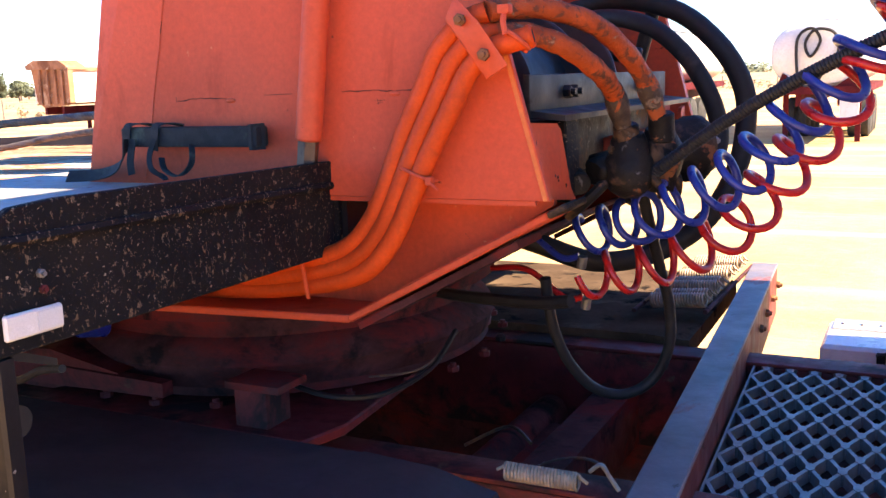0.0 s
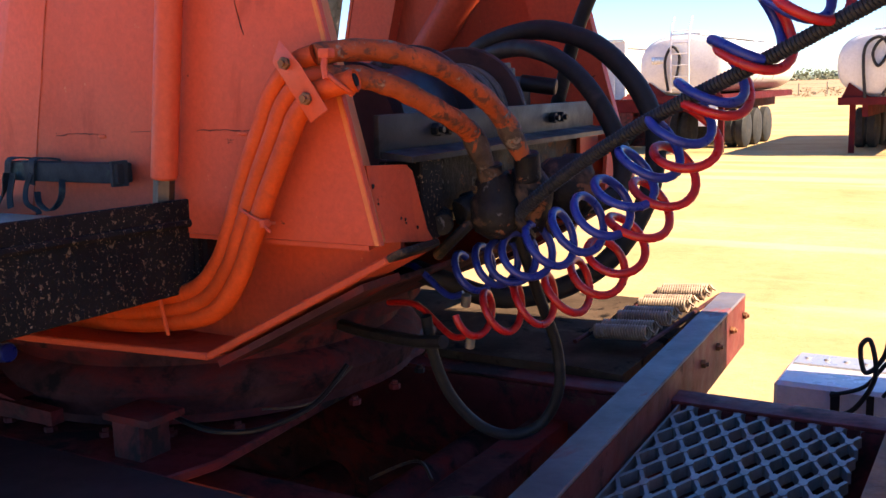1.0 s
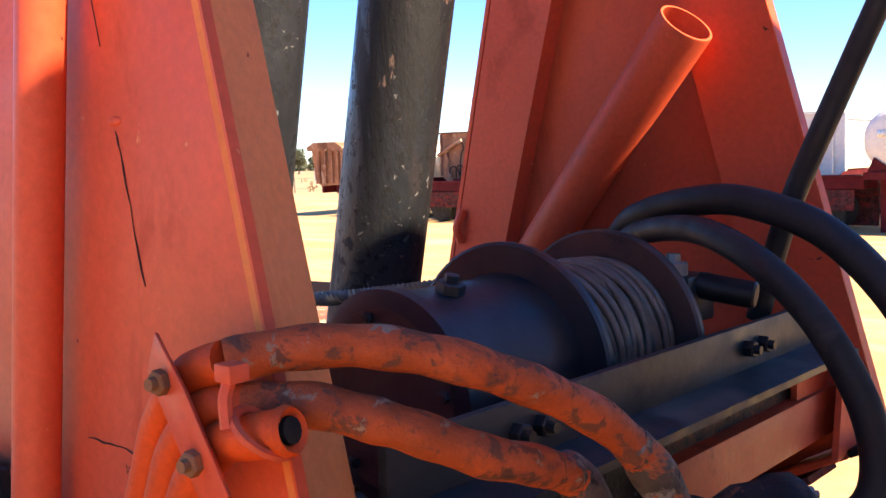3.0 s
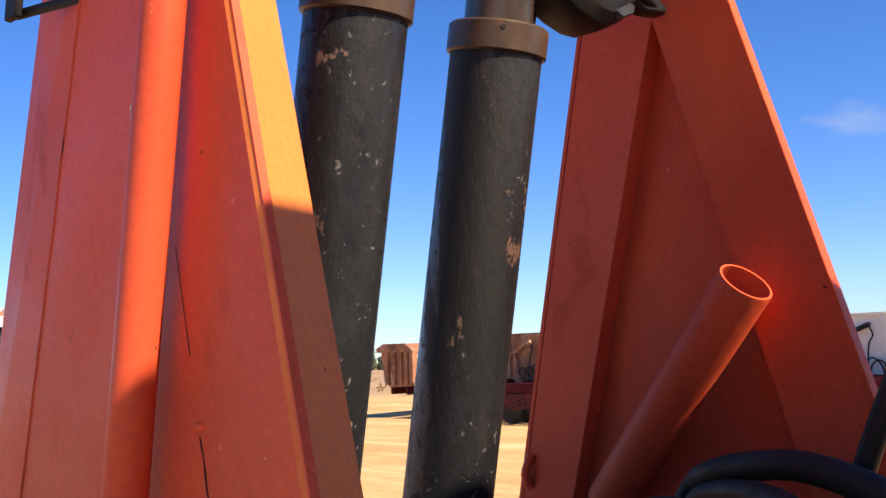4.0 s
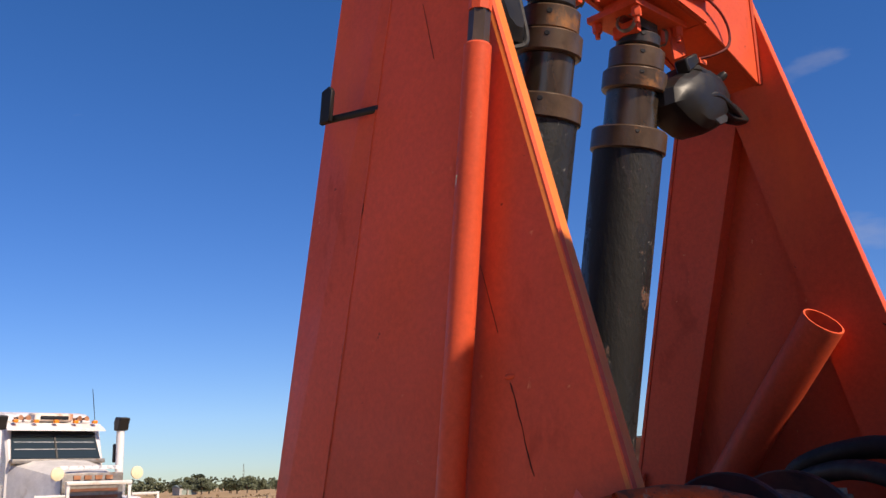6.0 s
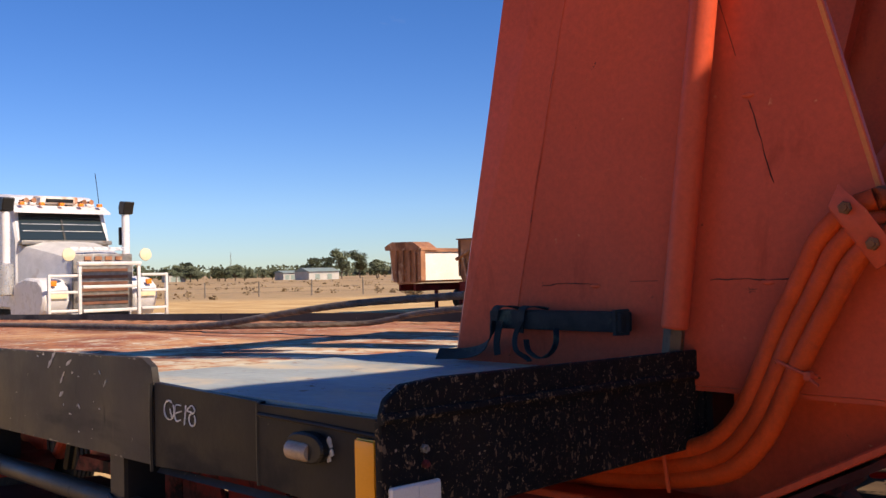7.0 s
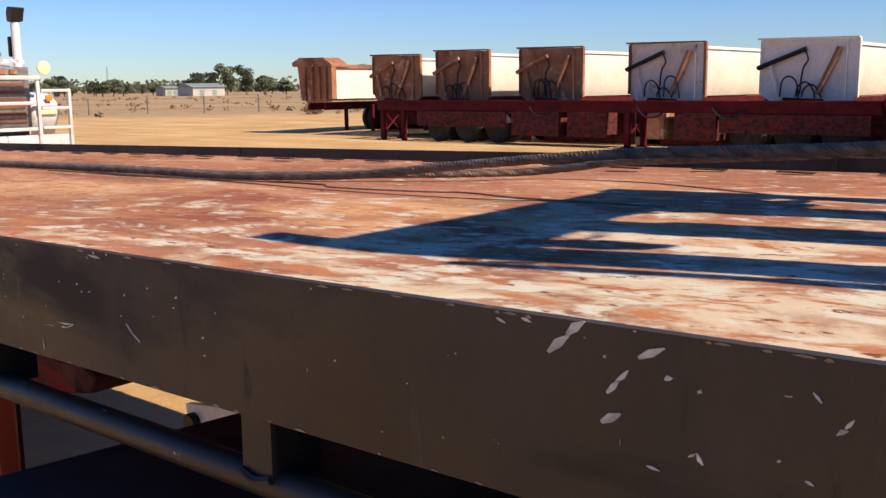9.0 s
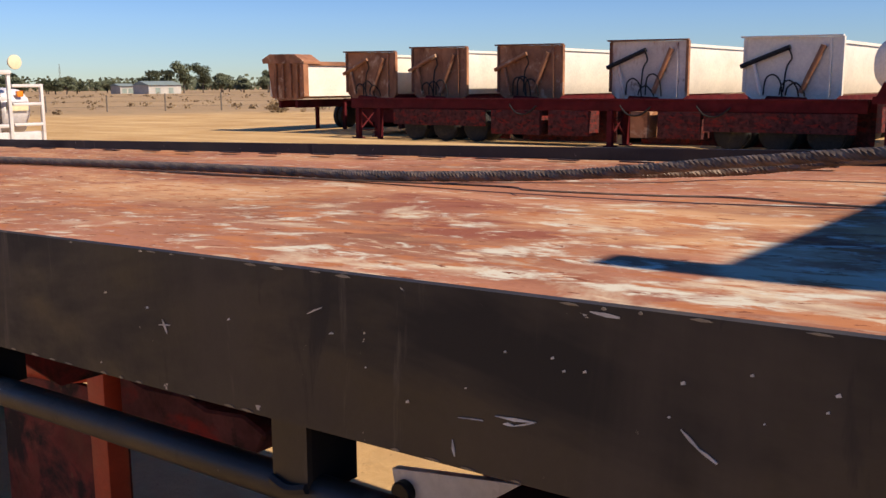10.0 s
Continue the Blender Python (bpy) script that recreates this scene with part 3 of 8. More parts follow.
def side_plates():
    for near in (True, False):
        y0, dy = (0.0, 0.012) if near else (WIDE, -0.012)
        dz = 0 if near else -FALL * WIDE
        top = 1.4035 if near else 1.3725
        low = lambda x: 1.225 + 0.0155 * (x + 0.6) + dz  # noqa: E731
        side = part("side_plate", slab([(-9.0, y0, low(-9.0)), (-0.600, y0, low(-0.600)), (-0.600, y0, top - 0.040), (-0.607, y0, top - 0.014), (-0.640, y0, top), (-9.0, y0, top + tail(-9.0))], (0, dy, 0)), BLACK_PLATE, TRAILER, "black-brown side plate with chalk marks and chips")
        # welded lap plates along the front end
        part("front_side_plate", slab([(-0.596, y0, 1.224 + dz), (-0.282, y0, 1.242 + dz), (-0.282, y0, 1.358 + dz), (-0.596, y0, 1.364 + dz)], (0, dy, 0)), BLACK_FRONT, TRAILER)
        corner = part("corner_plate", slab([(-0.279, y0 - dy * 0.25, 1.240 + dz), (-0.001, y0 - dy * 0.25, 1.228 + dz), (-0.001, y0 - dy * 0.25, 1.359 + dz), (-0.279, y0 - dy * 0.25, 1.355 + dz)], (0, dy, 0)), BLACK_FRONT, TRAILER)
        # pressed ridge below the top edge
        part("pressed_ridge", tube([(-0.277, y0 - dy * 0.27, 1.341 + dz), (-0.14, y0 - dy * 0.27, 1.340 + dz), (-0.004, y0 - dy * 0.27, 1.337 + dz)], 0.0035, 8, 3), BLACK_FRONT, corner)
        # rolled lip under the front end
        s = 1 if near else -1
        part("bottom_lip", slab([(-0.60, y0 + s * 0.013, 1.222 + dz), (-0.60, y0 + s * 0.075, 1.196 + dz), (-0.60, y0 + s * 0.075, 1.186 + dz), (-0.60, y0 + s * 0.004, 1.213 + dz)], (0.60, 0, 0.008)), BLACK_PLATE, TRAILER)
        part("weld_bead", tube([(-0.604, y0 - s * 0.001, 1.215 + dz), (-0.606, y0 - s * 0.001, 1.29 + dz), (-0.604, y0 - s * 0.001, 1.362 + dz)], 0.0045, 6), BLACK, TRAILER)
        part("weld_bead", tube([(-0.281, y0 - s * 0.001, 1.238 + dz), (-0.282, y0 - s * 0.001, 1.30 + dz), (-0.281, y0 - s * 0.001, 1.357 + dz)], 0.004, 6), BLACK, TRAILER)
        for i in (3,):
            x = -1.15 - 1.4 * i
            part("plate_joint", tube([(x, y0 - s * 0.0005, low(x) + 0.004), (x - 0.002, y0 - s * 0.0005, 1.398 + tail(x) + dz)], 0.0018, 5, 1), CRACK, side)
        if near:
            # oval lamp recess with a bright lens edge
            ring = []
            for k in range(28):
                a = k * math.tau / 28
                ring.append((-0.149 + 0.042 * math.copysign(abs(math.cos(a)) ** 0.75, math.cos(a)), 0, 1.309 + 0.021 * math.sin(a)))
            lamp = part("side_lamp", slab([(x, -0.0035, z) for x, _, z in ring], (0, -0.015, 0), bevel=0.003), BLACK, corner, "black rubber oval side lamp with clear lens")
            bm = lathe((-0.190, -0.013, 1.304), (-0.137, -0.013, 1.304), [(0, 0.004), (0.002, 0.010), (0.007, 0.0135)] + [(0.009 + 0.004 * k, 0.0142 - 0.0007 * (k % 2)) for k in range(10)] + [(0.052, 0.012)], 20)
            part("lens", bm, CLEAR, lamp, "clear lamp lens")
            rng = random.Random(3)
            bm = None
            for k in range(4):
                a = -0.5 + k * 0.37 + rng.uniform(-0.1, 0.1)
                x, z = -0.149 + 0.044 * math.cos(a), 1.309 + 0.023 * math.sin(a)
                w = 0.003 + 0.003 * rng.random()
                bm = slab([(x - 0.002, -0.0048, z - w), (x + w, -0.0048, z - w * 0.4), (x + w * 0.7, -0.0048, z + w * 0.8), (x, -0.0048, z + w * 1.3), (x - 0.004, -0.0048, z + w * 0.3)], (0, 0.0018, 0), bm)
            part("paint_chip", bm, SCRATCH, lamp, "bare chipped paint round the lamp")


def chalk_marks():
    """Chalk letters and scratches on the near side plates."""
    y = -0.0012
    rng = random.Random(8)
    side = bpy.data.objects["front_side_plate"]

    def arc(cx, cz, rx, rz, a0, a1, n=9):
        return [(cx + rx * math.cos(radians(a0 + (a1 - a0) * k / n)), cz + rz * math.sin(radians(a0 + (a1 - a0) * k / n))) for k in range(n + 1)]

    def chalk(*lines):
        bm = None
        for line in lines:
            bm = tube([(x, y + 0.0006, z) for x, z in line], lambda u: 0.00125 + 0.0002 * math.sin(u * 17), 6, 5, bm)
        return bm
    part("chalk_letter_q", chalk(arc(-0.5455, 1.3225, 0.0165, 0.0155, 55, 400, 14), [(-0.543, 1.325), (-0.540, 1.318), (-0.535, 1.309)]), CHALK, side, "white chalk letter Q", 0)
    part("chalk_letter_e", chalk([(-0.507, 1.333), (-0.516, 1.3335), (-0.524, 1.332), (-0.527, 1.323), (-0.527, 1.315), (-0.524, 1.308), (-0.518, 1.307), (-0.508, 1.310)], [(-0.525, 1.319), (-0.505, 1.3245)]), CHALK, side, "white chalk letter E", 0)
    part("chalk_digit_one", chalk([(-0.491, 1.335), (-0.493, 1.321), (-0.4965, 1.303)]), CHALK, side, "white chalk figure 1", 0)
    part("chalk_digit_eight", chalk([(-0.468, 1.324), (-0.476, 1.3255), (-0.487, 1.327), (-0.480, 1.3325), (-0.472, 1.336), (-0.463, 1.330), (-0.468, 1.324)] + arc(-0.4715, 1.3135, 0.0098, 0.0098, 100, 410, 10)), CHALK, side, "white chalk figure 8", 0)
    side = bpy.data.objects["side_plate"]
    strokes = [((-1.005, 1.397), (-1.022, 1.382), 0.006), ((-1.020, 1.383), (-1.041, 1.363), 0.0065), ((-0.929, 1.386), (-0.952, 1.373), 0.006), ((-0.962, 1.361), (-0.972, 1.349), 0.005), ((-0.970, 1.351), (-0.981, 1.337), 0.005),
               ((-0.968, 1.322), (-0.986, 1.310), 0.007), ((-0.921, 1.362), (-0.928, 1.359), 0.003), ((-0.898, 1.303), (-0.905, 1.298), 0.002), ((-0.898, 1.303), (-0.892, 1.294), 0.002), ((-0.809, 1.372), (-0.802, 1.365), 0.0025),
               ((-0.779, 1.357), (-0.784, 1.349), 0.003), ((-0.782, 1.348), (-0.790, 1.343), 0.002), ((-0.930, 1.280), (-0.942, 1.281), 0.002), ((-0.804, 1.300), (-0.811, 1.302), 0.002), ((-1.088, 1.383), (-1.098, 1.386), 0.002), ((-1.060, 1.388), (-1.070, 1.390), 0.002),
               ((-0.968, 1.299), (-0.968, 1.293), 0.001), ((-1.889, 1.264), (-1.846, 1.267), 0.0016), ((-1.846, 1.267), (-1.868, 1.259), 0.0016), ((-1.868, 1.259), (-1.880, 1.2585), 0.0014), ((-1.930, 1.254), (-1.902, 1.257), 0.0012), ((-1.713, 1.289), (-1.698, 1.277), 0.0026), ((-1.700, 1.277), (-1.682, 1.268), 0.003),
               ((-2.364, 1.286), (-2.356, 1.270), 0.0022), ((-2.372, 1.278), (-2.350, 1.281), 0.002), ((-2.122, 1.326), (-2.101, 1.336), 0.0022), ((-1.795, 1.373), (-1.768, 1.372), 0.0028), ((-1.937, 1.231), (-1.934, 1.215), 0.0016), ((-2.478, 1.304), (-2.473, 1.306), 0.002), ((-2.092, 1.309), (-2.086, 1.311), 0.0025)]
    for (xa, za), (xb, zb), w in strokes:
        p, q = Vector((xa, y, za)), Vector((xb, y, zb))
        d = (q - p).normalized()
        s = Vector((-d.z, 0, d.x)) * w * 0.62
        m = (p + q) / 2
        j = Vector((rng.uniform(-1, 1), 0, rng.uniform(-1, 1))) * 0.0015
        part("scratch", slab([p, m - s + j, q - s * 0.5, q + s * 0.3, m + s, p + s * 0.4], (0, 0.0010, 0)), SCRATCH, side)
    # paint worn off along the two edges of the plate
    bm = None
    x = -0.66
    while x > -4.6:
        w, h = rng.uniform(0.003, 0.022), rng.uniform(0.0008, 0.0026)
        z = 1.4025 + tail(x) - h if rng.random() < 0.5 else 1.2265 + 0.0155 * (x + 0.6)
        bm = slab([(x, y, z), (x - w * 0.5, y, z - h * 0.4), (x - w, y, z + h * 0.2), (x - w * 0.6, y, z + h), (x - w * 0.2, y, z + h * 0.7)], (0, 0.001, 0), bm)
        x -= rng.uniform(0.012, 0.06)
    tagged(part("worn_edge", bm, STEEL, side, "", 0), "bare worn edge of the plate", kind="stuff")
    for k in range(30):
        x = -0.7 - 2.6 * rng.random() ** 1.4
        z = 1.235 + 0.0155 * (x + 0.6) + 0.155 * rng.random()
        w = 0.0006 + 0.0013 * rng.random()
        part("paint_chip", slab([(x, y, z), (x + w * 2, y, z + w * 0.5), (x + w * 1.4, y, z + w * 2), (x - w * 0.3, y, z + w)], (0, 0.001, 0)), SCRATCH, side)


def front_plates():
    for near in (True, False):
        ya, yb = (-0.019, 0.705) if near else (WIDE - 0.002, WIDE - 0.705)
        dz = 0 if near else -FALL * WIDE
        s = 1 if near else -1
        low = part("front_plate", slab([(0.0, ya, 1.228 + dz), (0.0, yb, 1.228 + dz), (0.0, yb, 1.352 + dz), (0.0, ya, 1.362 + dz)], (0.012, 0, 0), bevel=0.002), SPOTTED, TRAILER, "black front plate speckled with stone chips")
        part("upper_lip", slab([(0.004, ya, 1.364 + dz), (0.004, yb, 1.355 + dz), (0.004, yb, 1.396 + dz), (0.004, ya + s * 0.10, 1.406 + dz), (0.004, ya + s * 0.035, 1.402 + dz), (0.004, ya + s * 0.008, 1.386 + dz)], (0.012, 0, 0), bevel=0.002), SPOTTED, TRAILER)
        part("weld_bead", tube([(0.014, ya, 1.363 + dz), (0.015, (ya + yb) / 2, 1.359 + dz), (0.014, yb, 1.353 + dz)], 0.008, 7), SPOTTED, TRAILER)
        part("end_strip", slab([(-0.02, yb + s * 0.002, 1.225 + dz), (0.02, yb + s * 0.002, 1.225 + dz), (0.02, yb + s * 0.002, 1.398 + dz), (-0.02, yb + s * 0.002, 1.398 + dz)], (0, s * 0.010, 0)), SPOTTED, TRAILER)
        # square bolts left of a torn-off lamp
        if near:
            bm = hexbolt((0.012, 0.052, 1.318), (1, 0, 0), 0.006, 0.006)
            part("bolt", bm, STEEL, low)
            part("bolt", hexbolt((0.012, 0.054, 1.298), (1, 0, 0), 0.006, 0.005), RED, low, "red-painted bolt head")
    # dark box behind the plates, under the deck
    for y0, y1 in ((0.72, 0.80), (1.80, 1.87)):
        part("inner_bearer", box(-0.05, 0.03, y0, y1, 1.20, 1.345), BLACK, TRAILER)


def rub_rails():
    for near in (True, False):
        y0 = 0.032 if near else WIDE - 0.032
        dz = 0 if near else -FALL * WIDE
        s = 1 if near else -1
        part("rub_rail", tube([(-9.0, y0, 1.022 + dz), (-6.0, y0, 1.064 + dz), (-3.1, y0, 1.101 + dz), (-2.4, y0, 1.110 + dz), (-1.1, y0, 1.122 + dz), (-0.03, y0, 1.130 + dz)], 0.0215, 16, 8), BLACK_PLATE, TRAILER, "black pipe rub rail")
        xs = [-0.765 - 0.702 * k for k in range(10)]
        for i, x in enumerate(xs):
            z1 = 1.226 + 0.0155 * (x + 0.6) + dz
            zr = 1.128 + 0.0125 * (x + 1.0) + dz
            w = 0.027
            post = part("rail_post", slab([(x - w, y0 - s * 0.020, zr - 0.004), (x + w, y0 - s * 0.020, zr - 0.004), (x + w, y0 - s * 0.020, z1), (x - w, y0 - s * 0.020, z1)], (0, s * 0.008, 0)), BLACK_PLATE, TRAILER, "flat steel rail post")
            part("post_web", box(x + w - 0.010, x + w, min(y0 - s * 0.012, y0 + s * 0.06), max(y0 - s * 0.012, y0 + s * 0.06), zr - 0.002, z1), BLACK, post)
            part("weld_bead", tube([(x - w, y0 - s * 0.022, zr + 0.012), (x, y0 - s * 0.024, zr + 0.006), (x + w, y0 - s * 0.022, zr + 0.012)], 0.006, 6), BLACK_PLATE, post)
    # corner post that carries the end of the near rail
    post = part("corner_post", box(-0.068, -0.002, -0.012, 0.000, 1.05, 1.222, 0.002), BLACK_FRONT, TRAILER)
    part("post_edge", slab([(0.0, -0.016, 1.05), (0.0, 0.004, 1.05), (0.0, 0.004, 1.225), (0.0, -0.016, 1.225)], (0.010, 0, 0)), BLACK_FRONT, post)


def under_frame():
    """Chassis beams, outriggers and bracing under the deck."""
    for y in (0.86, 1.66):
        part("chassis_beam", slab([(-9.0, y, 0.66), (-5.3, y, 0.66), (-4.5, y, 1.05), (-1.75, y, 1.07), (-1.75, y, 1.25), (-9.0, y, 1.10)], (0, 0.09, 0)), FRAME_RED, TRAILER, "orange-red chassis beam")
        part("beam_flange", box(-9.0, -5.3, y - 0.04, y + 0.13, 0.635, 0.659, 0.003), FRAME_RED, TRAILER)
        part("gooseneck_beam", slab([(-1.748, y, 1.07), (-1.30, y, 1.09), (-0.55, y, 1.12), (-0.55, y, 1.285), (-1.748, y, 1.265)], (0, 0.09, 0)), FRAME_RED, TRAILER)
    for x in (-1.05, -1.62, -2.42, -2.55, -3.3, -4.1, -4.9, -5.7, -6.5, -7.3):
        d = tail(x - 0.06)
        part("outrigger", slab([(x, 0.02, 1.30 + d), (x, 0.85, 1.30 + d), (x, 0.85, 1.075 + d), (x, 0.45, 1.16 + d), (x, 0.05, 1.22 + d)], (-0.06, 0, 0)), RED, TRAILER)
        part("outrigger", slab([(x, WIDE - 0.02, 1.24 + d), (x, 1.76, 1.26 + d), (x, 1.76, 1.075 + d), (x, 2.1, 1.14 + d), (x, WIDE - 0.05, 1.17 + d)], (-0.06, 0, 0)), RED, TRAILER)
        part("cross_member", box(x - 0.05, x, 0.95, 1.66, 1.10 + d, 1.295 + d), RED, TRAILER)
    for x in (-2.95, -3.75):
        part("brace", tube([(x, 0.80, 0.84), (x + 0.34, 0.80, 1.20)], 0.026, 10, 1), FRAME_RED, TRAILER)
    part("brace", tube([(-2.55, 0.80, 1.18), (-2.80, 0.80, 0.95), (-2.86, 0.80, 0.80)], 0.022, 8, 1), BLACK, TRAILER)
    for x in (-2.66, -3.35):
        part("hanger_plate", slab([(x, 0.80, 1.20), (x, 0.80, 0.86), (x + 0.10, 0.80, 0.82), (x + 0.24, 0.80, 0.82), (x + 0.24, 0.80, 1.20)], (0, 0.016, 0)), FRAME_RED, TRAILER)
    part("side_bearer", box(-4.9, -3.25, 0.30, 0.37, 1.03, 1.19, 0.004), FRAME_RED, TRAILER)
    part("side_bearer", box(-4.9, -3.70, 0.55, 0.62, 0.86, 1.15, 0.004), FRAME_RED, TRAILER)
    for x in (-3.3, -3.75, -4.3):
        part("gusset", slab([(x, 0.12, 1.19), (x, 0.60, 1.19), (x, 0.60, 0.92), (x, 0.42, 0.92)], (-0.016, 0, 0)), RED, TRAILER)
    # dark hanger arm and red bracing beside the landing leg
    part("hanger_arm", slab([(-3.40, 0.63, 0.70), (-2.92, 0.63, 0.785), (-2.89, 0.63, 0.835), (-2.96, 0.63, 0.862), (-3.08, 0.63, 0.850), (-3.16, 0.63, 0.870), (-3.30, 0.63, 0.862), (-3.40, 0.63, 0.880)], (0, 0.14, 0), bevel=0.006), GRIME_SHADE, TRAILER, "dirty dark red hanger arm")
    part("leg_brace", box(-3.49, -3.42, 0.60, 0.66, 0.30, 0.90, 0.006), FRAME_RED, TRAILER)
    part("leg_panel", box(-4.085, -3.495, 0.70, 0.716, 0.20, 0.78, 0.004), RED, TRAILER, "dark red bracing panel")
    part("leg_tie", tube([(-4.10, 0.64, 0.80), (-3.60, 0.64, 0.845), (-3.47, 0.64, 0.90)], 0.030, 12, 4), FRAME_RED, TRAILER)
    # landing leg with data plate
    leg = part("landing_leg", box(-4.26, -4.09, 0.80, 0.859, 0.15, 1.02, 0.006), FRAME_RED, TRAILER, "orange-red landing leg with small data plate")
    part("leg_flank", box(-4.12, -4.085, 0.74, 0.80, 0.15, 0.98, 0.004), FRAME_RED, leg)
    part("inner_leg", box(-4.23, -4.12, 0.79, 0.90, -0.10, 0.2, 0.004), RED, leg)
    part("foot", box(-4.32, -4.02, 0.70, 1.0, -0.2, -0.10, 0.006), RED, leg)
    part("leg_cap", tube([(-4.40, 0.74, 0.93), (-3.80, 0.74, 0.95), (-3.74, 0.74, 1.0), (-3.72, 0.74, 1.08)], 0.035, 12, 4), FRAME_RED, leg)
    part("data_plate", box(-4.250, -4.142, 0.792, 0.798, 0.410, 0.525), BLACK, leg, "black data plate with grey rows of print")
    for k in range(6):
        part("print_bar", box(-4.242, -4.190 + 0.012 * (k % 3), 0.789, 0.7915, 0.422 + k * 0.016, 0.428 + k * 0.016), STEEL, leg)
    # white hanger bracket with a dark pin
    br = part("hanger_bracket", slab([(-2.053, 0.72, 0.596), (-2.586, 0.72, 0.621), (-2.619, 0.72, 0.796), (-2.180, 0.72, 0.856), (-2.053, 0.72, 0.837)], (0, 0.02, 0)), WHITE, TRAILER, "white-painted hanger bracket")
    part("pin", rod((-2.584, 0.70, 0.756), (-2.584, 0.76, 0.756), 0.025, 14), BLACK, br)
    part("bracket_arm", slab([(-2.658, 0.742, 0.827), (-2.177, 0.742, 0.865), (-2.177, 0.742, 0.895), (-2.62, 0.742, 0.885)], (0, 0.04, 0)), RED, br)
    # loose cable slung under the lip
    part("slung_cable", tube([(-0.50, 0.30, 1.20), (-0.43, 0.25, 1.15), (-0.33, 0.22, 1.115), (-0.24, 0.2, 1.11), (-0.16, 0.18, 1.14), (-0.08, 0.15, 1.16)], 0.006, 8), RUBBER, TRAILER)
    # wheels at the rear
    for x in (-6.6, -7.8):
        for y in (0.15, 0.47, 1.85, 2.17):
            wheel_part(x, y, 0.30, 0.26, TRAILER)


def wheel_part(x, y, z, w, parent, r=0.48):
    """A road wheel on the y axis: tyre with tread grooves and a steel rim."""
    prof = [(0, r * 0.60), (0.012, r * 0.80), (0.03, r * 0.95), (0.055, r)]
    for k in range(4):
        d = 0.055 + (w - 0.11) * (k + 0.5) / 4.5
        prof += [(d, r), (d + 0.004, r - 0.014), (d + 0.012, r - 0.014), (d + 0.016, r)]
    prof += [(w - 0.055, r), (w - 0.03, r * 0.95), (w - 0.012, r * 0.80), (w, r * 0.60)]
    tyre = part("wheel", lathe((x, y, z), (x, y + w, z), prof, 40), TYRE, parent, "dusty black truck tyre")
    part("rim", lathe((x, y + 0.02, z), (x, y + w, z), [(0, r * 0.60), (0.02, r * 0.57), (0.05, r * 0.42), (0.04, r * 0.22), (0.0, r * 0.20)], 28), WHITE, tyre, "white steel rim")
    return tyre


trailer_deck()
side_plates()
chalk_marks()
front_plates()
rub_rails()
under_frame()


def holed_plate(x0, x1, z0, z1, y, cx, cz, r, t=0.010):
    """An upright plate with one round hole."""
    bm = bmesh.new()
    rings = []
    n = 20
    for yy in (y, y + t):
        outer, inner = [], []
        for k in range(n):
            a = k * math.tau / n
            c, s = math.cos(a), math.sin(a)
            q = min((x1 - cx) / c if c > 1e-6 else (x0 - cx) / c if c < -1e-6 else 9, (z1 - cz) / s if s > 1e-6 else (z0 - cz) / s if s < -1e-6 else 9)
            outer.append(bm.verts.new((cx + c * q, yy, cz + s * q)))
            inner.append(bm.verts.new((cx + c * r, yy, cz + s * r)))
        rings.append((outer, inner))
    (o0, i0), (o1, i1) = rings
    for k in range(n):
        j = (k + 1) % n
        bm.faces.new((o0[k], o0[j], i0[j], i0[k]))
        bm.faces.new((o1[j], o1[k], i1[k], i1[j]))
        bm.faces.new((i0[k], i0[j], i1[j], i1[k]))
        bm.faces.new((o0[j], o0[k], o1[k], o1[j]))
    return bm


part("web_plate", slab([(-1.22, 0.305, 1.00), (-1.065, 0.305, 1.00), (-1.065, 0.305, 1.19), (-1.20, 0.305, 1.19), (-1.215, 0.305, 1.10)], (0, 0.010, 0)), GRIME_SHADE, TRAILER)
part("web_plate", holed_plate(-1.06, -0.66, 0.98, 1.19, 0.305, -0.884, 1.083, 0.017), GRIME_SHADE, TRAILER, "dark red web plate with a round hole")


# ---- hoist towers ----
def rear_near(z):
    return -0.431 + 0.167 * (z - 2.2)


def seam_x(z):
    """The weld from which the near tower's rear strip is bent back."""
    return -0.244 + 0.2075 * (z - 2.2)


def rear_far(z):
    return -0.566 + 0.2430 * (z - 1.33)


def fold_x(z):
    return 0.430 - 0.288 * (z - 1.33)


def edge_x(z):
    return 0.334 - 0.274 * (z - 1.663)


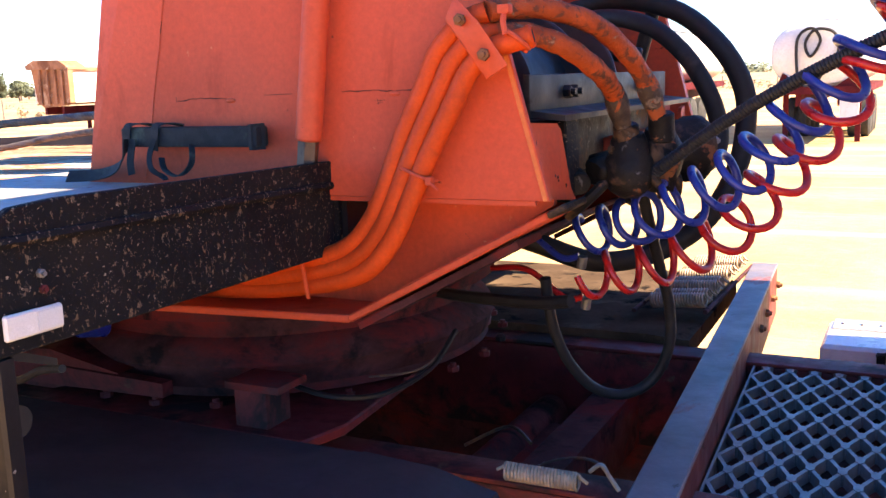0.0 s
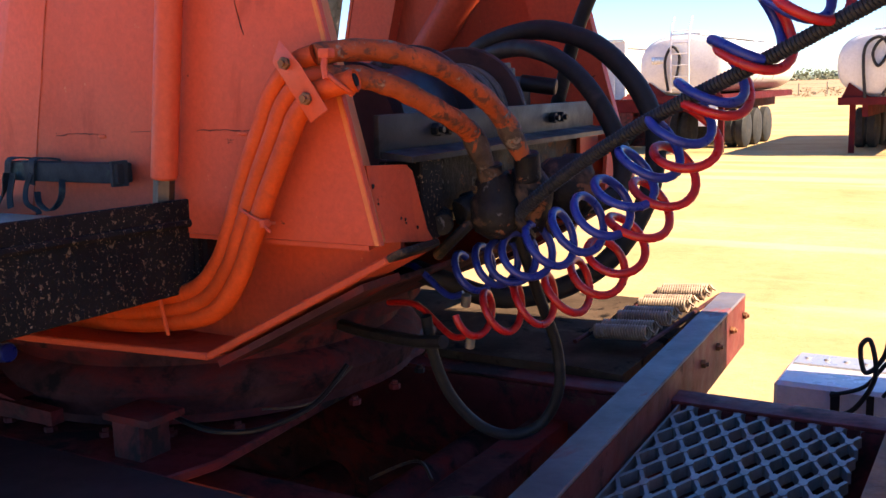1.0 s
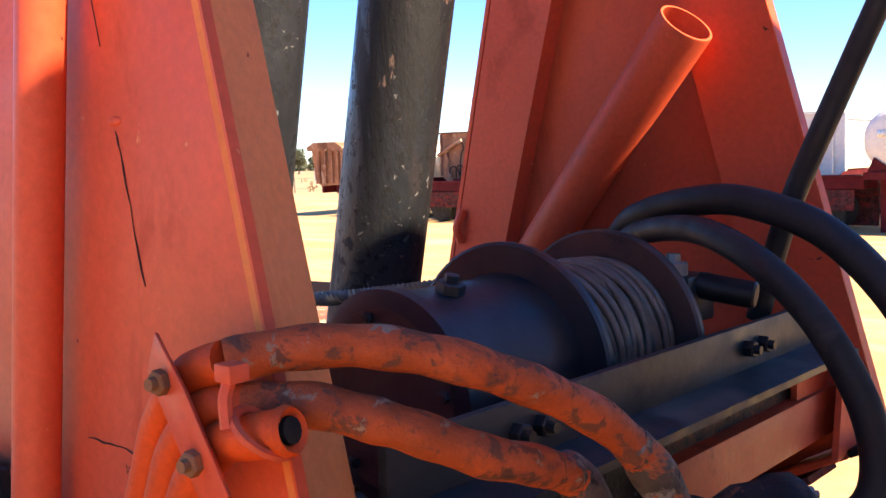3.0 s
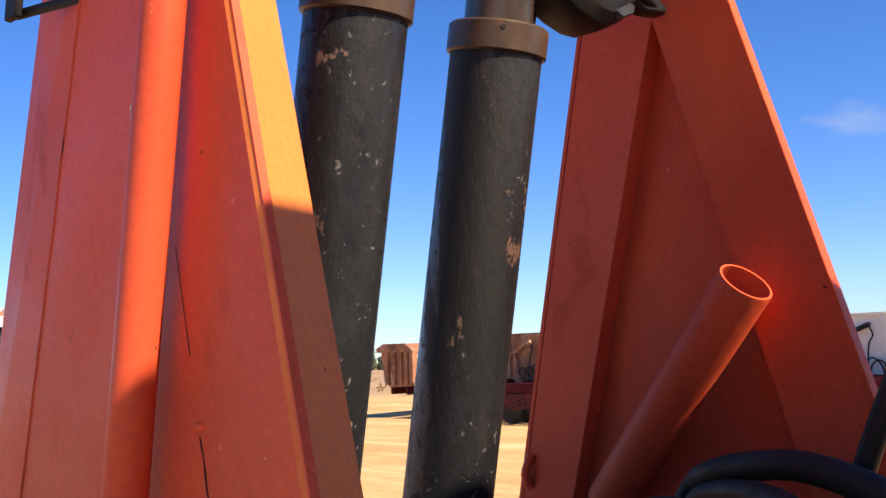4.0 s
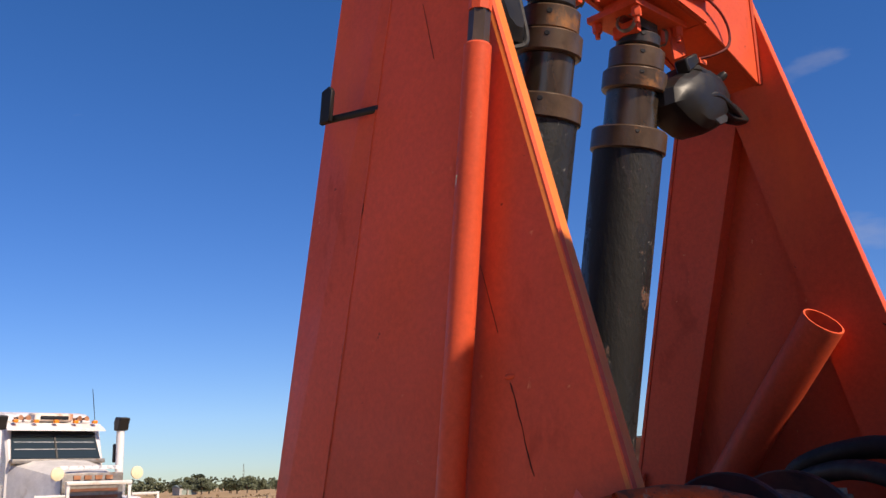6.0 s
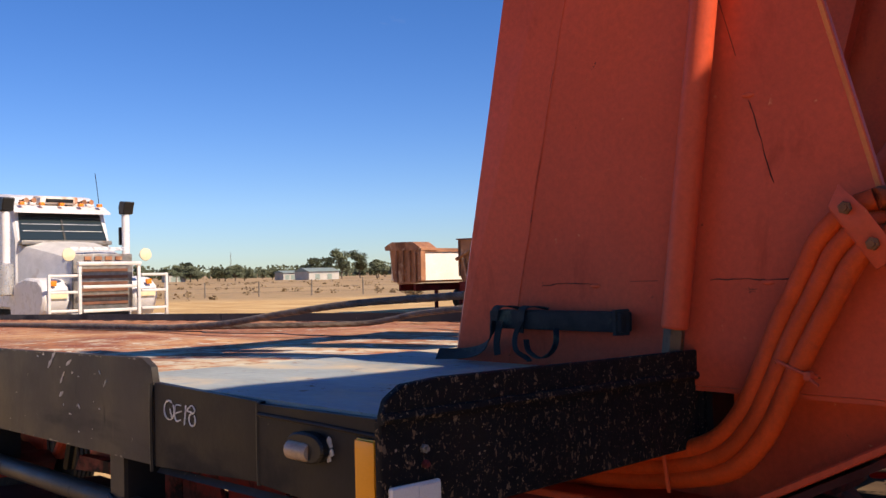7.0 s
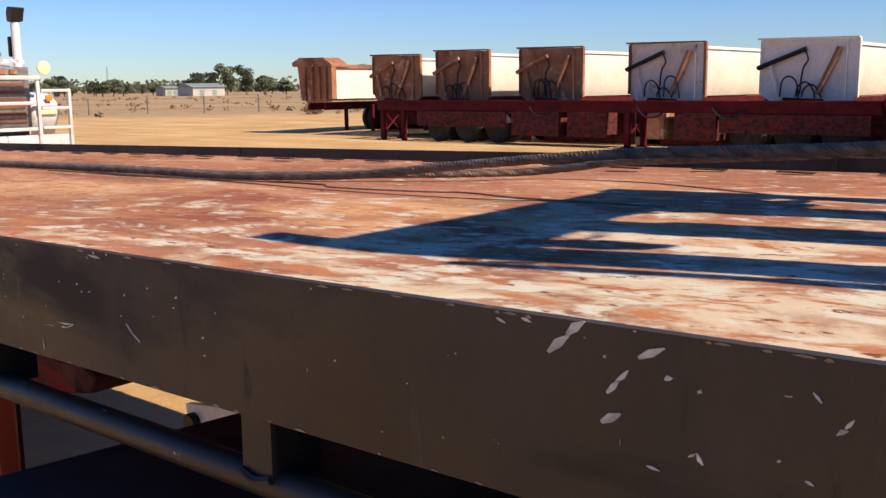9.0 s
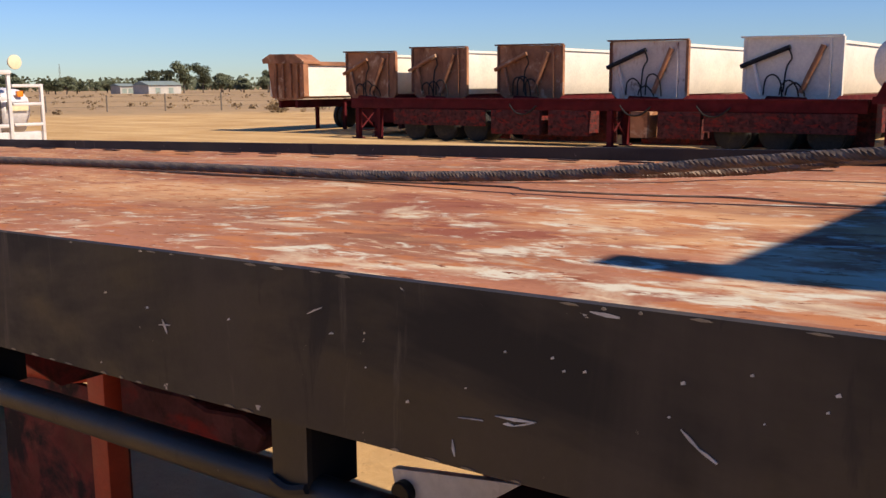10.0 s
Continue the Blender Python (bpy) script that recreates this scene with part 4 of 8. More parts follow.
def tower(near):
    s = 1 if near else -1                                    # towards the middle of the trailer
    base = 0.699 if near else 1.908
    dz = 0 if near else -0.012
    lean = 0.030 if near else -0.010

    def Y(z, d=0.0):
        return base + lean * (z - 1.5) + s * d
    rear_x = rear_near if near else rear_far
    front_x = fold_x if near else (lambda z: edge_x(z) - 0.032)
    z0, z1 = 1.335 + dz, 2.905 + dz
    back_x = seam_x if near else rear_x
    plate = part("tower", slab([(back_x(z0), Y(z0), z0), (front_x(z0), Y(z0), z0), (front_x(z1), Y(z1), z1), (back_x(z1), Y(z1), z1)], (0, s * 0.010, 0)), ORANGE, TRAILER, "orange painted steel hoist tower with cracked seams")
    # near side: bent front flange; far side: a narrow edge strip set behind the inner face
    if near:
        part("rear_strip", slab([(rear_x(z0), Y(z0, 0.0), z0), (seam_x(z0) - 0.001, Y(z0), z0), (seam_x(z1) - 0.001, Y(z1), z1), (rear_x(z1), Y(z1, 0.026), z1)], (0, 0.010, 0)), ORANGE, plate)
        part("front_flange", slab([(fold_x(z0), Y(z0, 0.001), z0), (fold_x(z0) - 0.045, Y(z0, 0.090), z0), (fold_x(z1) - 0.045, Y(z1, 0.090), z1), (fold_x(z1), Y(z1, 0.001), z1)], (-0.010, -s * 0.003, 0)), YELLOW_ORANGE, plate)
    else:
        part("front_flange", slab([(edge_x(z0), Y(z0, 0.056), z0), (edge_x(z0) - 0.020, Y(z0, -0.004), z0), (edge_x(z1) - 0.020, Y(z1, -0.004), z1), (edge_x(z1), Y(z1, 0.056), z1)], (-0.010, 0, 0)), YELLOW_ORANGE, plate)
    if near:
        # the strip is rolled back round the rear corner
        def roll_x(z):
            return -0.659 + 0.2175 * (z - 1.4)
        part("rear_flange", slab([(rear_x(z0), Y(z0, 0.001), z0), (roll_x(z0), 0.790, z0), (roll_x(z1), 0.792, z1), (rear_x(z1), Y(z1, 0.027), z1)], (0.007, 0.007, 0)), ORANGE, plate)
    else:
        part("rear_flange", slab([(rear_x(z0), Y(z0, 0.011), z0), (rear_x(z0) - 0.004, Y(z0, 0.055), z0), (rear_x(z1) - 0.004, Y(z1, 0.055), z1), (rear_x(z1), Y(z1, 0.011), z1)], (0.010, 0, 0)), ORANGE, plate)
    # inner box members along the rear and the front, with a valley between
    def crease_r(z):
        return -0.084 + 0.285 * (z - 2.53)
    def crease_f(z):
        return 0.0645 - 0.2744 * (z - 2.034)
    zt = 2.575 + dz
    part("rear_member", slab([(rear_x(z0) + 0.012, Y(z0, 0.058), z0), (crease_r(z0), Y(z0, 0.058), z0), (crease_r(zt), Y(zt, 0.058), zt), (crease_r(zt), Y(z1, 0.058), z1), (rear_x(z1) + 0.012, Y(z1, 0.058), z1)], (0, -s * (0.018 if near else 0.044), 0)), ORANGE, plate)
    if near:
        part("front_member", slab([(crease_f(z0), Y(z0, 0.050), z0), (fold_x(z0) - 0.040, Y(z0, 0.074), z0), (fold_x(z1) - 0.040, Y(z1, 0.074), z1), (crease_f(zt) + 0.02, Y(z1, 0.050), z1), (crease_f(zt) + 0.012, Y(zt, 0.050), zt)], (0, -s * 0.030, 0)), ORANGE, plate)
    else:
        part("front_member", slab([(crease_f(z0), Y(z0, 0.058), z0), (edge_x(z0) - 0.001, Y(z0, 0.058), z0), (edge_x(z1) - 0.001, Y(z1, 0.058), z1), (crease_f(zt) - 0.03, Y(z1, 0.058), z1), (crease_f(zt), Y(zt, 0.058), zt)], (0, -s * 0.030, 0)), ORANGE, plate)
    part("cap_plate", slab([(rear_x(z1) - 0.012, Y(z1, -0.012), z1 + 0.001), (front_x(z1) + 0.014, Y(z1, -0.012), z1 + 0.001), (front_x(z1) + 0.034, Y(z1, 0.080), z1 + 0.001), (rear_x(z1) - 0.012, Y(z1, 0.080), z1 + 0.001)], (0, 0, 0.012)), COLLAR, plate)
    # corner gusset at the foot, facing forward
    gx = 0.405
    zz = dz
    gusset = part("foot_gusset", slab([(gx, Y(1.34, 0.022), 1.335 + zz), (gx, Y(1.34, 0.20), 1.312 + zz), (gx - 0.004, Y(1.34, 0.185), 1.335 + zz), (gx - 0.010, Y(1.4, 0.150), 1.440 + zz), (gx - 0.012, Y(1.4, 0.135), 1.452 + zz), (gx - 0.024, Y(1.4, 0.035), 1.458 + zz)], (-0.010, 0, 0)), ORANGE, plate, "chipped orange foot gusset")
    if near:
        rng = random.Random(23)
        for k in range(8):
            yy, zc = Y(1.38, rng.uniform(0.03, 0.16)), rng.uniform(1.335, 1.45)
            if yy > Y(1.38, 0.15) and zc > 1.42:
                continue
            w = 0.002 + 0.004 * rng.random() ** 2
            xx = gx + 0.0012 - 0.17 * max(0, zc - 1.335)
            pts = [(xx - 0.006 * math.sin(a) * 0, yy + w * math.cos(a) * rng.uniform(0.6, 1.3), zc + w * 1.2 * math.sin(a) * rng.uniform(0.6, 1.3)) for a in [n * math.tau / 7 for n in range(7)]]
            part("paint_chip", slab(pts, (0.0012, 0, 0)), GREASE, gusset, "black chip in the paint")
    # recessed web under the tower, down to the coupling plate
    part("lower_web", slab([(-0.62, Y(1.3, 0.10), 1.12), (0.07, Y(1.3, 0.10), 1.12), (0.40, Y(1.3, 0.10), 1.315), (0.40, Y(1.3, 0.10), 1.336), (-0.62, Y(1.3, 0.10), 1.336)], (0, s * 0.012, 0)), ORANGE, plate)
    part("foot_ledge", slab([(-0.60, Y(1.33, 0.002), 1.334 + dz), (0.404, Y(1.33, 0.002), 1.334 + dz), (0.37, Y(1.33, 0.12), 1.334 + dz), (-0.60, Y(1.33, 0.12), 1.334 + dz)], (0, 0, -0.008)), ORANGE, plate)
    if near:
        seams = [[(-0.33, 1.507), (-0.28, 1.512), (-0.215, 1.511), (-0.19, 1.508)], [(-0.12, 1.515), (-0.06, 1.515)], [(0.045, 1.517), (0.11, 1.518), (0.15, 1.516), (0.20, 1.519)],
                 [(-0.372, 1.582), (-0.357, 1.655), (-0.339, 1.742), (-0.321, 1.83), (-0.290, 1.98)], [(-0.286, 2.0), (-0.262, 2.112), (-0.245, 2.195)], [(0.062, 2.010), (0.096, 1.896)], [(0.120, 1.815), (0.131, 1.781), (0.162, 1.674)],
                 [(-0.073, 2.534), (-0.044, 2.415)]]
        for line in seams:
            pts = []
            rng = random.Random(len(line) * 7 + int(line[0][1] * 1000))
            dense = smooth_path([(x, 0, z) for x, z in line], 6)
            for p in dense:
                pts.append((p.x + rng.uniform(-1, 1) * 0.0012, Y(p.z, -0.0008), p.z + rng.uniform(-1, 1) * 0.0012))
            part("seam_crack", tube(pts, lambda u: 0.0004 + 0.0006 * math.sin(u * 9) ** 2, 6, 1), CRACK, plate)
        for x, z in ((-0.20, 1.507), (0.15, 1.512), (0.20, 1.517), (0.118, 1.825)):
            bm = bmesh.new()
            bmesh.ops.create_icosphere(bm, subdivisions=2, radius=0.006, matrix=Matrix.Translation((x, Y(z, 0.0), z)) @ Matrix.Diagonal((2.0, 0.5, 0.8, 1)))
            part("weld_lump", bm, ORANGE, plate)
        # vertical seam where the rear strip is welded on
        part("weld_seam", tube([(seam_x(z) + 0.001 * math.sin(z * 40), Y(z, 0.0), z) for z in [1.36 + 0.05 * k for k in range(30)]], 0.0022, 6, 1), ORANGE, plate)
        # prop tube with its exposed rod
        def P(z, out=0.0335):
            return (-0.006 + 0.113 * (z - 1.44), base + lean * (z - 1.5) - out, z)
        part("prop_tube", lathe(P(1.434), P(2.379), [(0, 0.0205), (0.004, 0.0235), ((Vector(P(2.379)) - Vector(P(1.434))).length - 0.004, 0.0235), ((Vector(P(2.379)) - Vector(P(1.434))).length, 0.0205)], 28), ORANGE, plate, "orange prop tube")
        part("prop_rod", lathe(P(1.388), P(2.46), [(0, 0.0185), (1.075, 0.0185)], 6), COLLAR, plate, "rusty brown prop rod")
        part("upper_sleeve", lathe(P(2.437), P(2.87), [(0, 0.020), (0.44, 0.020)], 8), ORANGE, plate)
        c = Vector(P(2.14)) + Vector((-0.5, -0.86, 0)) * 0.0236
        part("paint_chip", slab([c + Vector((0.86 * u, -0.5 * u, v)) for u, v in ((-0.005, -0.010), (0.004, -0.009), (0.005, 0.0), (0.010, 0.012), (0.006, 0.013), (0.001, 0.002), (-0.004, 0.0))], (0.0005, 0.0009, 0)), SCRATCH, plate, "pale chip in the paint")
        # black L-shaped hook welded to the rear edge
        hook = slab([(-0.218, Y(2.36, 0.001), 2.361), (-0.202, Y(2.36, 0.001), 2.365), (-0.202, Y(2.36, 0.001), 2.379), (-0.218, Y(2.36, 0.001), 2.375)], (-0.094, -0.046, -0.006), bevel=0.003)
        hook = slab([(-0.314, 0.674, 2.353), (-0.288, 0.680, 2.355), (-0.278, 0.680, 2.415), (-0.286, 0.679, 2.427), (-0.306, 0.675, 2.419)], (0.003, -0.011, 0), hook, bevel=0.002)
        part("hook", hook, BLACK, plate, "black bent steel hook")
        # hose clamp plate with two studs
        clamp = part("hose_clamp", slab([(0.298, 0.634, 1.657), (0.338, 0.632, 1.617), (0.386, 0.632, 1.549), (0.350, 0.634, 1.530), (0.280, 0.636, 1.624)], (0.004, -0.006, 0.002), bevel=0.001), ORANGE, plate, "orange hose clamp plate")
        for p in ((0.311, 0.628, 1.622), (0.350, 0.627, 1.568)):
            part("stud", hexbolt(p, (0.15, -1, 0), 0.010, 0.009), RUST, clamp, "rusty stud and nut")
    else:
        # old exhaust-like stub pipe lying across the valley, cut on a slant
        a, b = Vector((-0.268, 1.858, 1.584)), Vector((0.124, 1.774, 2.000))
        L = (b - a).length
        stub = part("stub_pipe", lathe(a, b, [(0, 0.045), (L - 0.004, 0.0510), (L, 0.0500), (L, 0.0455), (L - 0.07, 0.0450)], 32), ORANGE, plate, "orange stub pipe with an open mouth")
        d = (b - a) / L
        part("pipe_mouth", rod(b - d * 0.066, b - d * 0.040, 0.0448, 24), GRIME_SHADE, stub, "dark rust-streaked bore of the pipe")
        part("lug", tube([(-0.47, Y(1.63, 0.062), 1.60), (-0.47, Y(1.63, 0.075), 1.63), (-0.462, Y(1.67, 0.062), 1.67)], 0.010, 8), ORANGE, plate)
    return plate


TOWER_NEAR = tower(True)
TOWER_FAR = tower(False)


def cross_beam():
    outline = [(0.728, 2.640), (0.99, 2.742), (1.29, 2.790), (1.594, 2.738), (1.838, 2.640), (1.838, 2.900), (0.728, 2.905)]
    beam = part("cross_beam", slab([(0.004, y, z) for y, z in outline], (-0.012, 0, 0), bevel=0.002), ORANGE, TRAILER, "orange box cross-beam between the towers")
    part("rear_web", slab([(-0.150, y, z) for y, z in outline], (-0.012, 0, 0)), ORANGE, beam)
    part("top_plate", box(-0.166, 0.010, 0.728, 1.838, 2.906, 2.918, 0.002), ORANGE, beam)
    for (ya, za), (yb, zb) in zip(outline[:4], outline[1:5]):
        part("bottom_plate", slab([(-0.149, ya + 0.001, za + 0.004), (-0.009, ya + 0.001, za + 0.004), (-0.009, yb - 0.001, zb + 0.004), (-0.149, yb - 0.001, zb + 0.004)], (0, 0, 0.010)), ORANGE, beam)
    part("top_channel", slab([(0.006, 0.95, 2.808), (0.024, 0.95, 2.800), (0.030, 0.95, 2.806), (0.030, 0.95, 2.868), (0.024, 0.95, 2.878), (0.006, 0.95, 2.884)], (0, 0.66, -0.006)), ORANGE, beam)
    part("lower_edge", slab([(0.006, 0.99, 2.742), (0.006, 1.29, 2.790), (0.006, 1.594, 2.738), (0.006, 1.594, 2.750), (0.006, 1.29, 2.802), (0.006, 0.99, 2.754)], (0.006, 0, 0)), ORANGE, beam)
    part("weld_bead", tube([(0.006, 1.836, 2.64 + 0.052 * k) for k in range(6)], 0.006, 6, 3), ORANGE, beam)
    for y in (1.145, 1.465):
        part("bearing_plate", box(-0.175, -0.030, y - 0.105, y + 0.105, 2.732, 2.748, 0.002), ORANGE, beam)
        part("bearing_pad", box(-0.145, -0.060, y - 0.075, y + 0.075, 2.7485, 2.775), ORANGE, beam)
        for dx in (-0.160, -0.045):
            for dy in (-0.085, 0.085):
                part("bolt", hexbolt((dx, y + dy, 2.732), (0, 0, -1), 0.012, 0.024), ORANGE, beam)
    # thin wires strung down from the beam
    part("wire", tube([(0.020, 1.575, 2.802), (0.024, 1.640, 2.775), (0.024, 1.672, 2.735), (0.020, 1.668, 2.695), (0.0, 1.640, 2.672), (-0.035, 1.605, 2.660)], 0.0035, 6), RED, beam, "thin red lamp wire")
    part("wire", tube([(-0.03, 0.885, 2.690), (-0.02, 0.905, 2.715), (-0.02, 0.94, 2.70), (-0.02, 0.985, 2.670), (-0.02, 1.03, 2.672), (-0.03, 1.075, 2.695), (-0.03, 1.09, 2.735)], 0.0035, 6), RED, beam, "thin red lamp wire")
    part("wire", tube([(-0.03, 0.880, 2.685), (-0.02, 0.90, 2.692), (-0.02, 0.95, 2.672), (-0.02, 1.00, 2.660), (-0.02, 1.05, 2.664), (-0.03, 1.09, 2.69)], 0.0035, 6), RUBBER, beam)


cross_beam()


def coupling_plate():
    """The flat coupling plate with an upturned nose under the towers."""
    t = 0.016
    pts = [(-0.95, 0.60, 1.113), (-0.36, 0.610, 1.113), (0.046, 0.682, 1.105), (0.046, 1.928, 1.105), (-0.36, 2.0, 1.113), (-0.95, 2.01, 1.113)]
    cp = part("coupling_plate", slab(pts, (0, 0, 0.014), bevel=0.003), ORANGE, TRAILER, "orange coupling plate with an upturned nose")
    for ya, yb, yc in ((0.683, 0.745, 0.868), (1.927, 1.865, 1.742)):
        ym = ya + (yb - ya) * 0.92
        part("nose", slab([(0.047, ya, 1.105), (0.408, ym, 1.2971), (0.408, yc, 1.2971), (0.047, yc, 1.105)], (-0.005, 0, 0.013), bevel=0.003), ORANGE, cp)
        part("nose_tip", slab([(0.409, ym, 1.2976), (0.436, yb, 1.312), (0.436, yc, 1.312), (0.409, yc, 1.2976)], (-0.005, 0, 0.012), bevel=0.003), GREASE, cp, "greasy brown nose tip")
        # Slabs below the nose, coloured dark for the shade under the orange plate.
        part("nose_underside", slab([(0.050, ya + (yc - ya) * 0.12, 1.100), (0.345, ym + (yc - ym) * 0.12, 1.256), (0.345, yc, 1.256), (0.050, yc, 1.100)], (0.004, 0, -0.012)), GRIME_SHADE, cp)
    part("nose_web", slab([(0.047, 0.869, 1.100), (0.24, 0.869, 1.200), (0.24, 1.741, 1.200), (0.047, 1.741, 1.100)], (-0.006, 0, 0.012), bevel=0.003), GRIME_SHADE, cp)
    tab = part("hose_tab", slab([(-0.205, 0.722, 1.128), (-0.165, 0.722, 1.128), (-0.165, 0.722, 1.158), (-0.205, 0.722, 1.158)], (0, 0.010, 0)), ORANGE, cp)
    part("bolt", hexbolt((-0.186, 0.721, 1.143), (0, -1, 0), 0.008, 0.006), ORANGE, tab)


coupling_plate()


# ---- hoist cylinders ----
def ram_axis(y, z):
    return Vector((-0.152 - 0.215 * (2.47 - z), y, z))


def hoist_cylinder(y, twist):
    ob = thing("hoist_cylinder", ram_axis(y, 1.36), "dark telescopic hydraulic hoist cylinder with brown steel collars", "hydraulic cylinder", "hoist cylinders between the towers")
    def piece(name, za, zb, r, material, label="", bump=0.004, n=40):
        a, b = ram_axis(y, za), ram_axis(y, zb)
        L = (b - a).length
        return part(name, lathe(a, b, [(0, r - bump), (bump, r), (L - bump, r), (L, r - bump)], n), material, ob, label)
    piece("foot_block", 1.345, 1.43, 0.098, WINCH)
    piece("barrel", 1.43, 2.427, 0.083, RAM, "black barrel with flaked brown paint")
    for z0, z1, r, m in ((2.420, 2.473, 0.0905, COLLAR), (2.565, 2.614, 0.0775, COLLAR), (2.616, 2.668, 0.067, COLLAR), (2.676, 2.706, 0.053, WINCH)):
        c = piece("collar", z0, z1, r, m, "brown steel collar")
        ctr = ram_axis(y, (z0 + z1) / 2)
        for k in range(3):
            a = -0.85 + twist + k * 2.09
            d = Vector((math.cos(a), math.sin(a), 0))
            part("spanner_hole", rod(ctr + d * (r - 0.006), ctr + d * (r + 0.0012), 0.0065, 10), BLACK, c)
    piece("stage", 2.471, 2.569, 0.0645, STAGE, "oiled bright steel stage")
    piece("neck", 2.670, 2.690, 0.042, STAGE)
    head = ram_axis(y, 2.712)
    part("clevis", box(head.x - 0.032, head.x + 0.032, y - 0.036, y + 0.036, 2.708, 2.765, 0.006), WINCH_FLANGE, ob, "oily clevis block")
    for s in (-1, 1):
        part("ear", box(head.x - 0.036, head.x + 0.036, y + s * 0.050 - 0.008, y + s * 0.050 + 0.008, 2.69, 2.722, 0.003), ORANGE, ob)
        part("pin_ring", helix([(head.x + 0.012, y + s * 0.066, 2.715), (head.x + 0.014, y + s * 0.074, 2.715)], 0.022, 0.0035, 0.006, 6, 18), STEEL, ob, "steel split ring")
    part("pin", rod((head.x, y - 0.075, 2.735), (head.x, y + 0.075, 2.735), 0.014, 14), RED, ob)


hoist_cylinder(1.145, 0.0)
hoist_cylinder(1.465, 0.15)


def moulding(outline, sections, x0):
    """A rounded moulding: one outline (y, z) shrunk about its middle at each of the depths (x, scale)."""
    cy = sum(p[0] for p in outline) / len(outline)
    cz = sum(p[1] for p in outline) / len(outline)
    bm = bmesh.new()
    rings = [[bm.verts.new((x0 + dx, cy + (p[0] - cy) * k, cz + (p[1] - cz) * k)) for p in outline] for dx, k in sections]
    n = len(outline)
    for u, v in zip(rings, rings[1:]):
        for k in range(n):
            bm.faces.new((u[k], u[(k + 1) % n], v[(k + 1) % n], v[k]))
    bm.faces.new(rings[0])
    bm.faces.new(rings[-1][::-1])
    return bm


def work_lamps():
    """Black moulded work lamps under the beam, seen from behind."""
    g = "work lamps on the cross-beam"
    ob = thing("work_lamp", (-0.05, 1.57, 2.70), "black plastic work lamp hung under the orange beam", "lamp", g)
    body = [(1.562, 2.622), (1.605, 2.658), (1.648, 2.654), (1.700, 2.644), (1.738, 2.626), (1.757, 2.594), (1.742, 2.566), (1.735, 2.542), (1.700, 2.508), (1.642, 2.480), (1.600, 2.478), (1.548, 2.490), (1.486, 2.518), (1.486, 2.560), (1.515, 2.590)]
    shell = part("housing", moulding(body, ((-0.085, 0.80), (-0.070, 0.97), (-0.010, 1.0), (0.012, 0.93), (0.030, 0.74), (0.040, 0.46)), -0.05), BLACK, ob, "black moulded lamp housing", 24)
    part("rear_hump", moulding([(1.580, 2.630), (1.632, 2.640), (1.694, 2.630), (1.728, 2.600), (1.690, 2.582), (1.640, 2.584), (1.600, 2.600)], ((-0.04, 1.0), (-0.012, 0.98), (0.004, 0.80), (0.008, 0.5)), -0.022), BLACK, shell, "", 24)
    part("side_fin", slab([(-0.06, 1.715, 2.572), (-0.06, 1.760, 2.584), (-0.06, 1.790, 2.574), (-0.06, 1.824, 2.557), (-0.06, 1.818, 2.541), (-0.06, 1.749, 2.531), (-0.06, 1.705, 2.540)], (0.034, 0, 0), bevel=0.006), BLACK, ob)
    part("side_rib", tube([(-0.020, 1.610, 2.560), (-0.016, 1.660, 2.572), (-0.020, 1.725, 2.558), (-0.040, 1.800, 2.550)], 0.010, 10, 6), BLACK, shell)
    part("rear_box", moulding([(1.628, 2.522), (1.665, 2.535), (1.703, 2.530), (1.697, 2.513), (1.658, 2.496), (1.623, 2.509)], ((-0.03, 1.0), (0.006, 1.0), (0.010, 0.85)), -0.028), WINCH_BEAM, shell, "grey cable entry of the lamp", 24)
    part("knob", lathe((-0.030, 1.694, 2.630), (-0.010, 1.706, 2.648), [(0, 0.012), (0.016, 0.011), (0.022, 0.008)], 12), BLACK, ob)
    part("neck", slab([(-0.065, 1.548, 2.646), (-0.065, 1.602, 2.676), (-0.065, 1.612, 2.652), (-0.065, 1.562, 2.612)], (0.036, 0, 0), bevel=0.004), BLACK, ob)
    part("bracket", slab([(-0.064, 1.532, 2.752), (-0.064, 1.592, 2.744), (-0.064, 1.602, 2.680), (-0.064, 1.546, 2.652)], (0.006, 0, 0), bevel=0.001), ORANGE, ob, "orange steel lamp bracket")
    part("bracket_foot", box(-0.066, -0.026, 1.606, 1.640, 2.650, 2.664, 0.002), ORANGE, ob)
    ob = thing("work_lamp", (-0.05, 0.90, 2.70), "black plastic work lamp turned edge-on under the beam", "lamp", g)
    side = [(0.872, 2.672), (0.910, 2.678), (0.930, 2.640), (0.950, 2.575), (0.962, 2.525), (0.955, 2.500), (0.925, 2.498), (0.892, 2.520), (0.866, 2.580)]
    shell = part("housing", moulding(side, ((-0.100, 0.70), (-0.085, 0.95), (-0.010, 1.0), (0.022, 0.92), (0.036, 0.6)), -0.05), BLACK, ob, "black moulded lamp housing", 24)
    part("rim", tube([(-0.030, 0.912, 2.668), (-0.026, 0.934, 2.628), (-0.026, 0.953, 2.565), (-0.028, 0.962, 2.512), (-0.040, 0.935, 2.496)], 0.007, 8, 6), WINCH_BEAM, shell)
    part("bracket", box(-0.075, -0.040, 0.870, 0.912, 2.660, 2.705, 0.003), ORANGE, ob, "orange steel lamp bracket")


work_lamps()


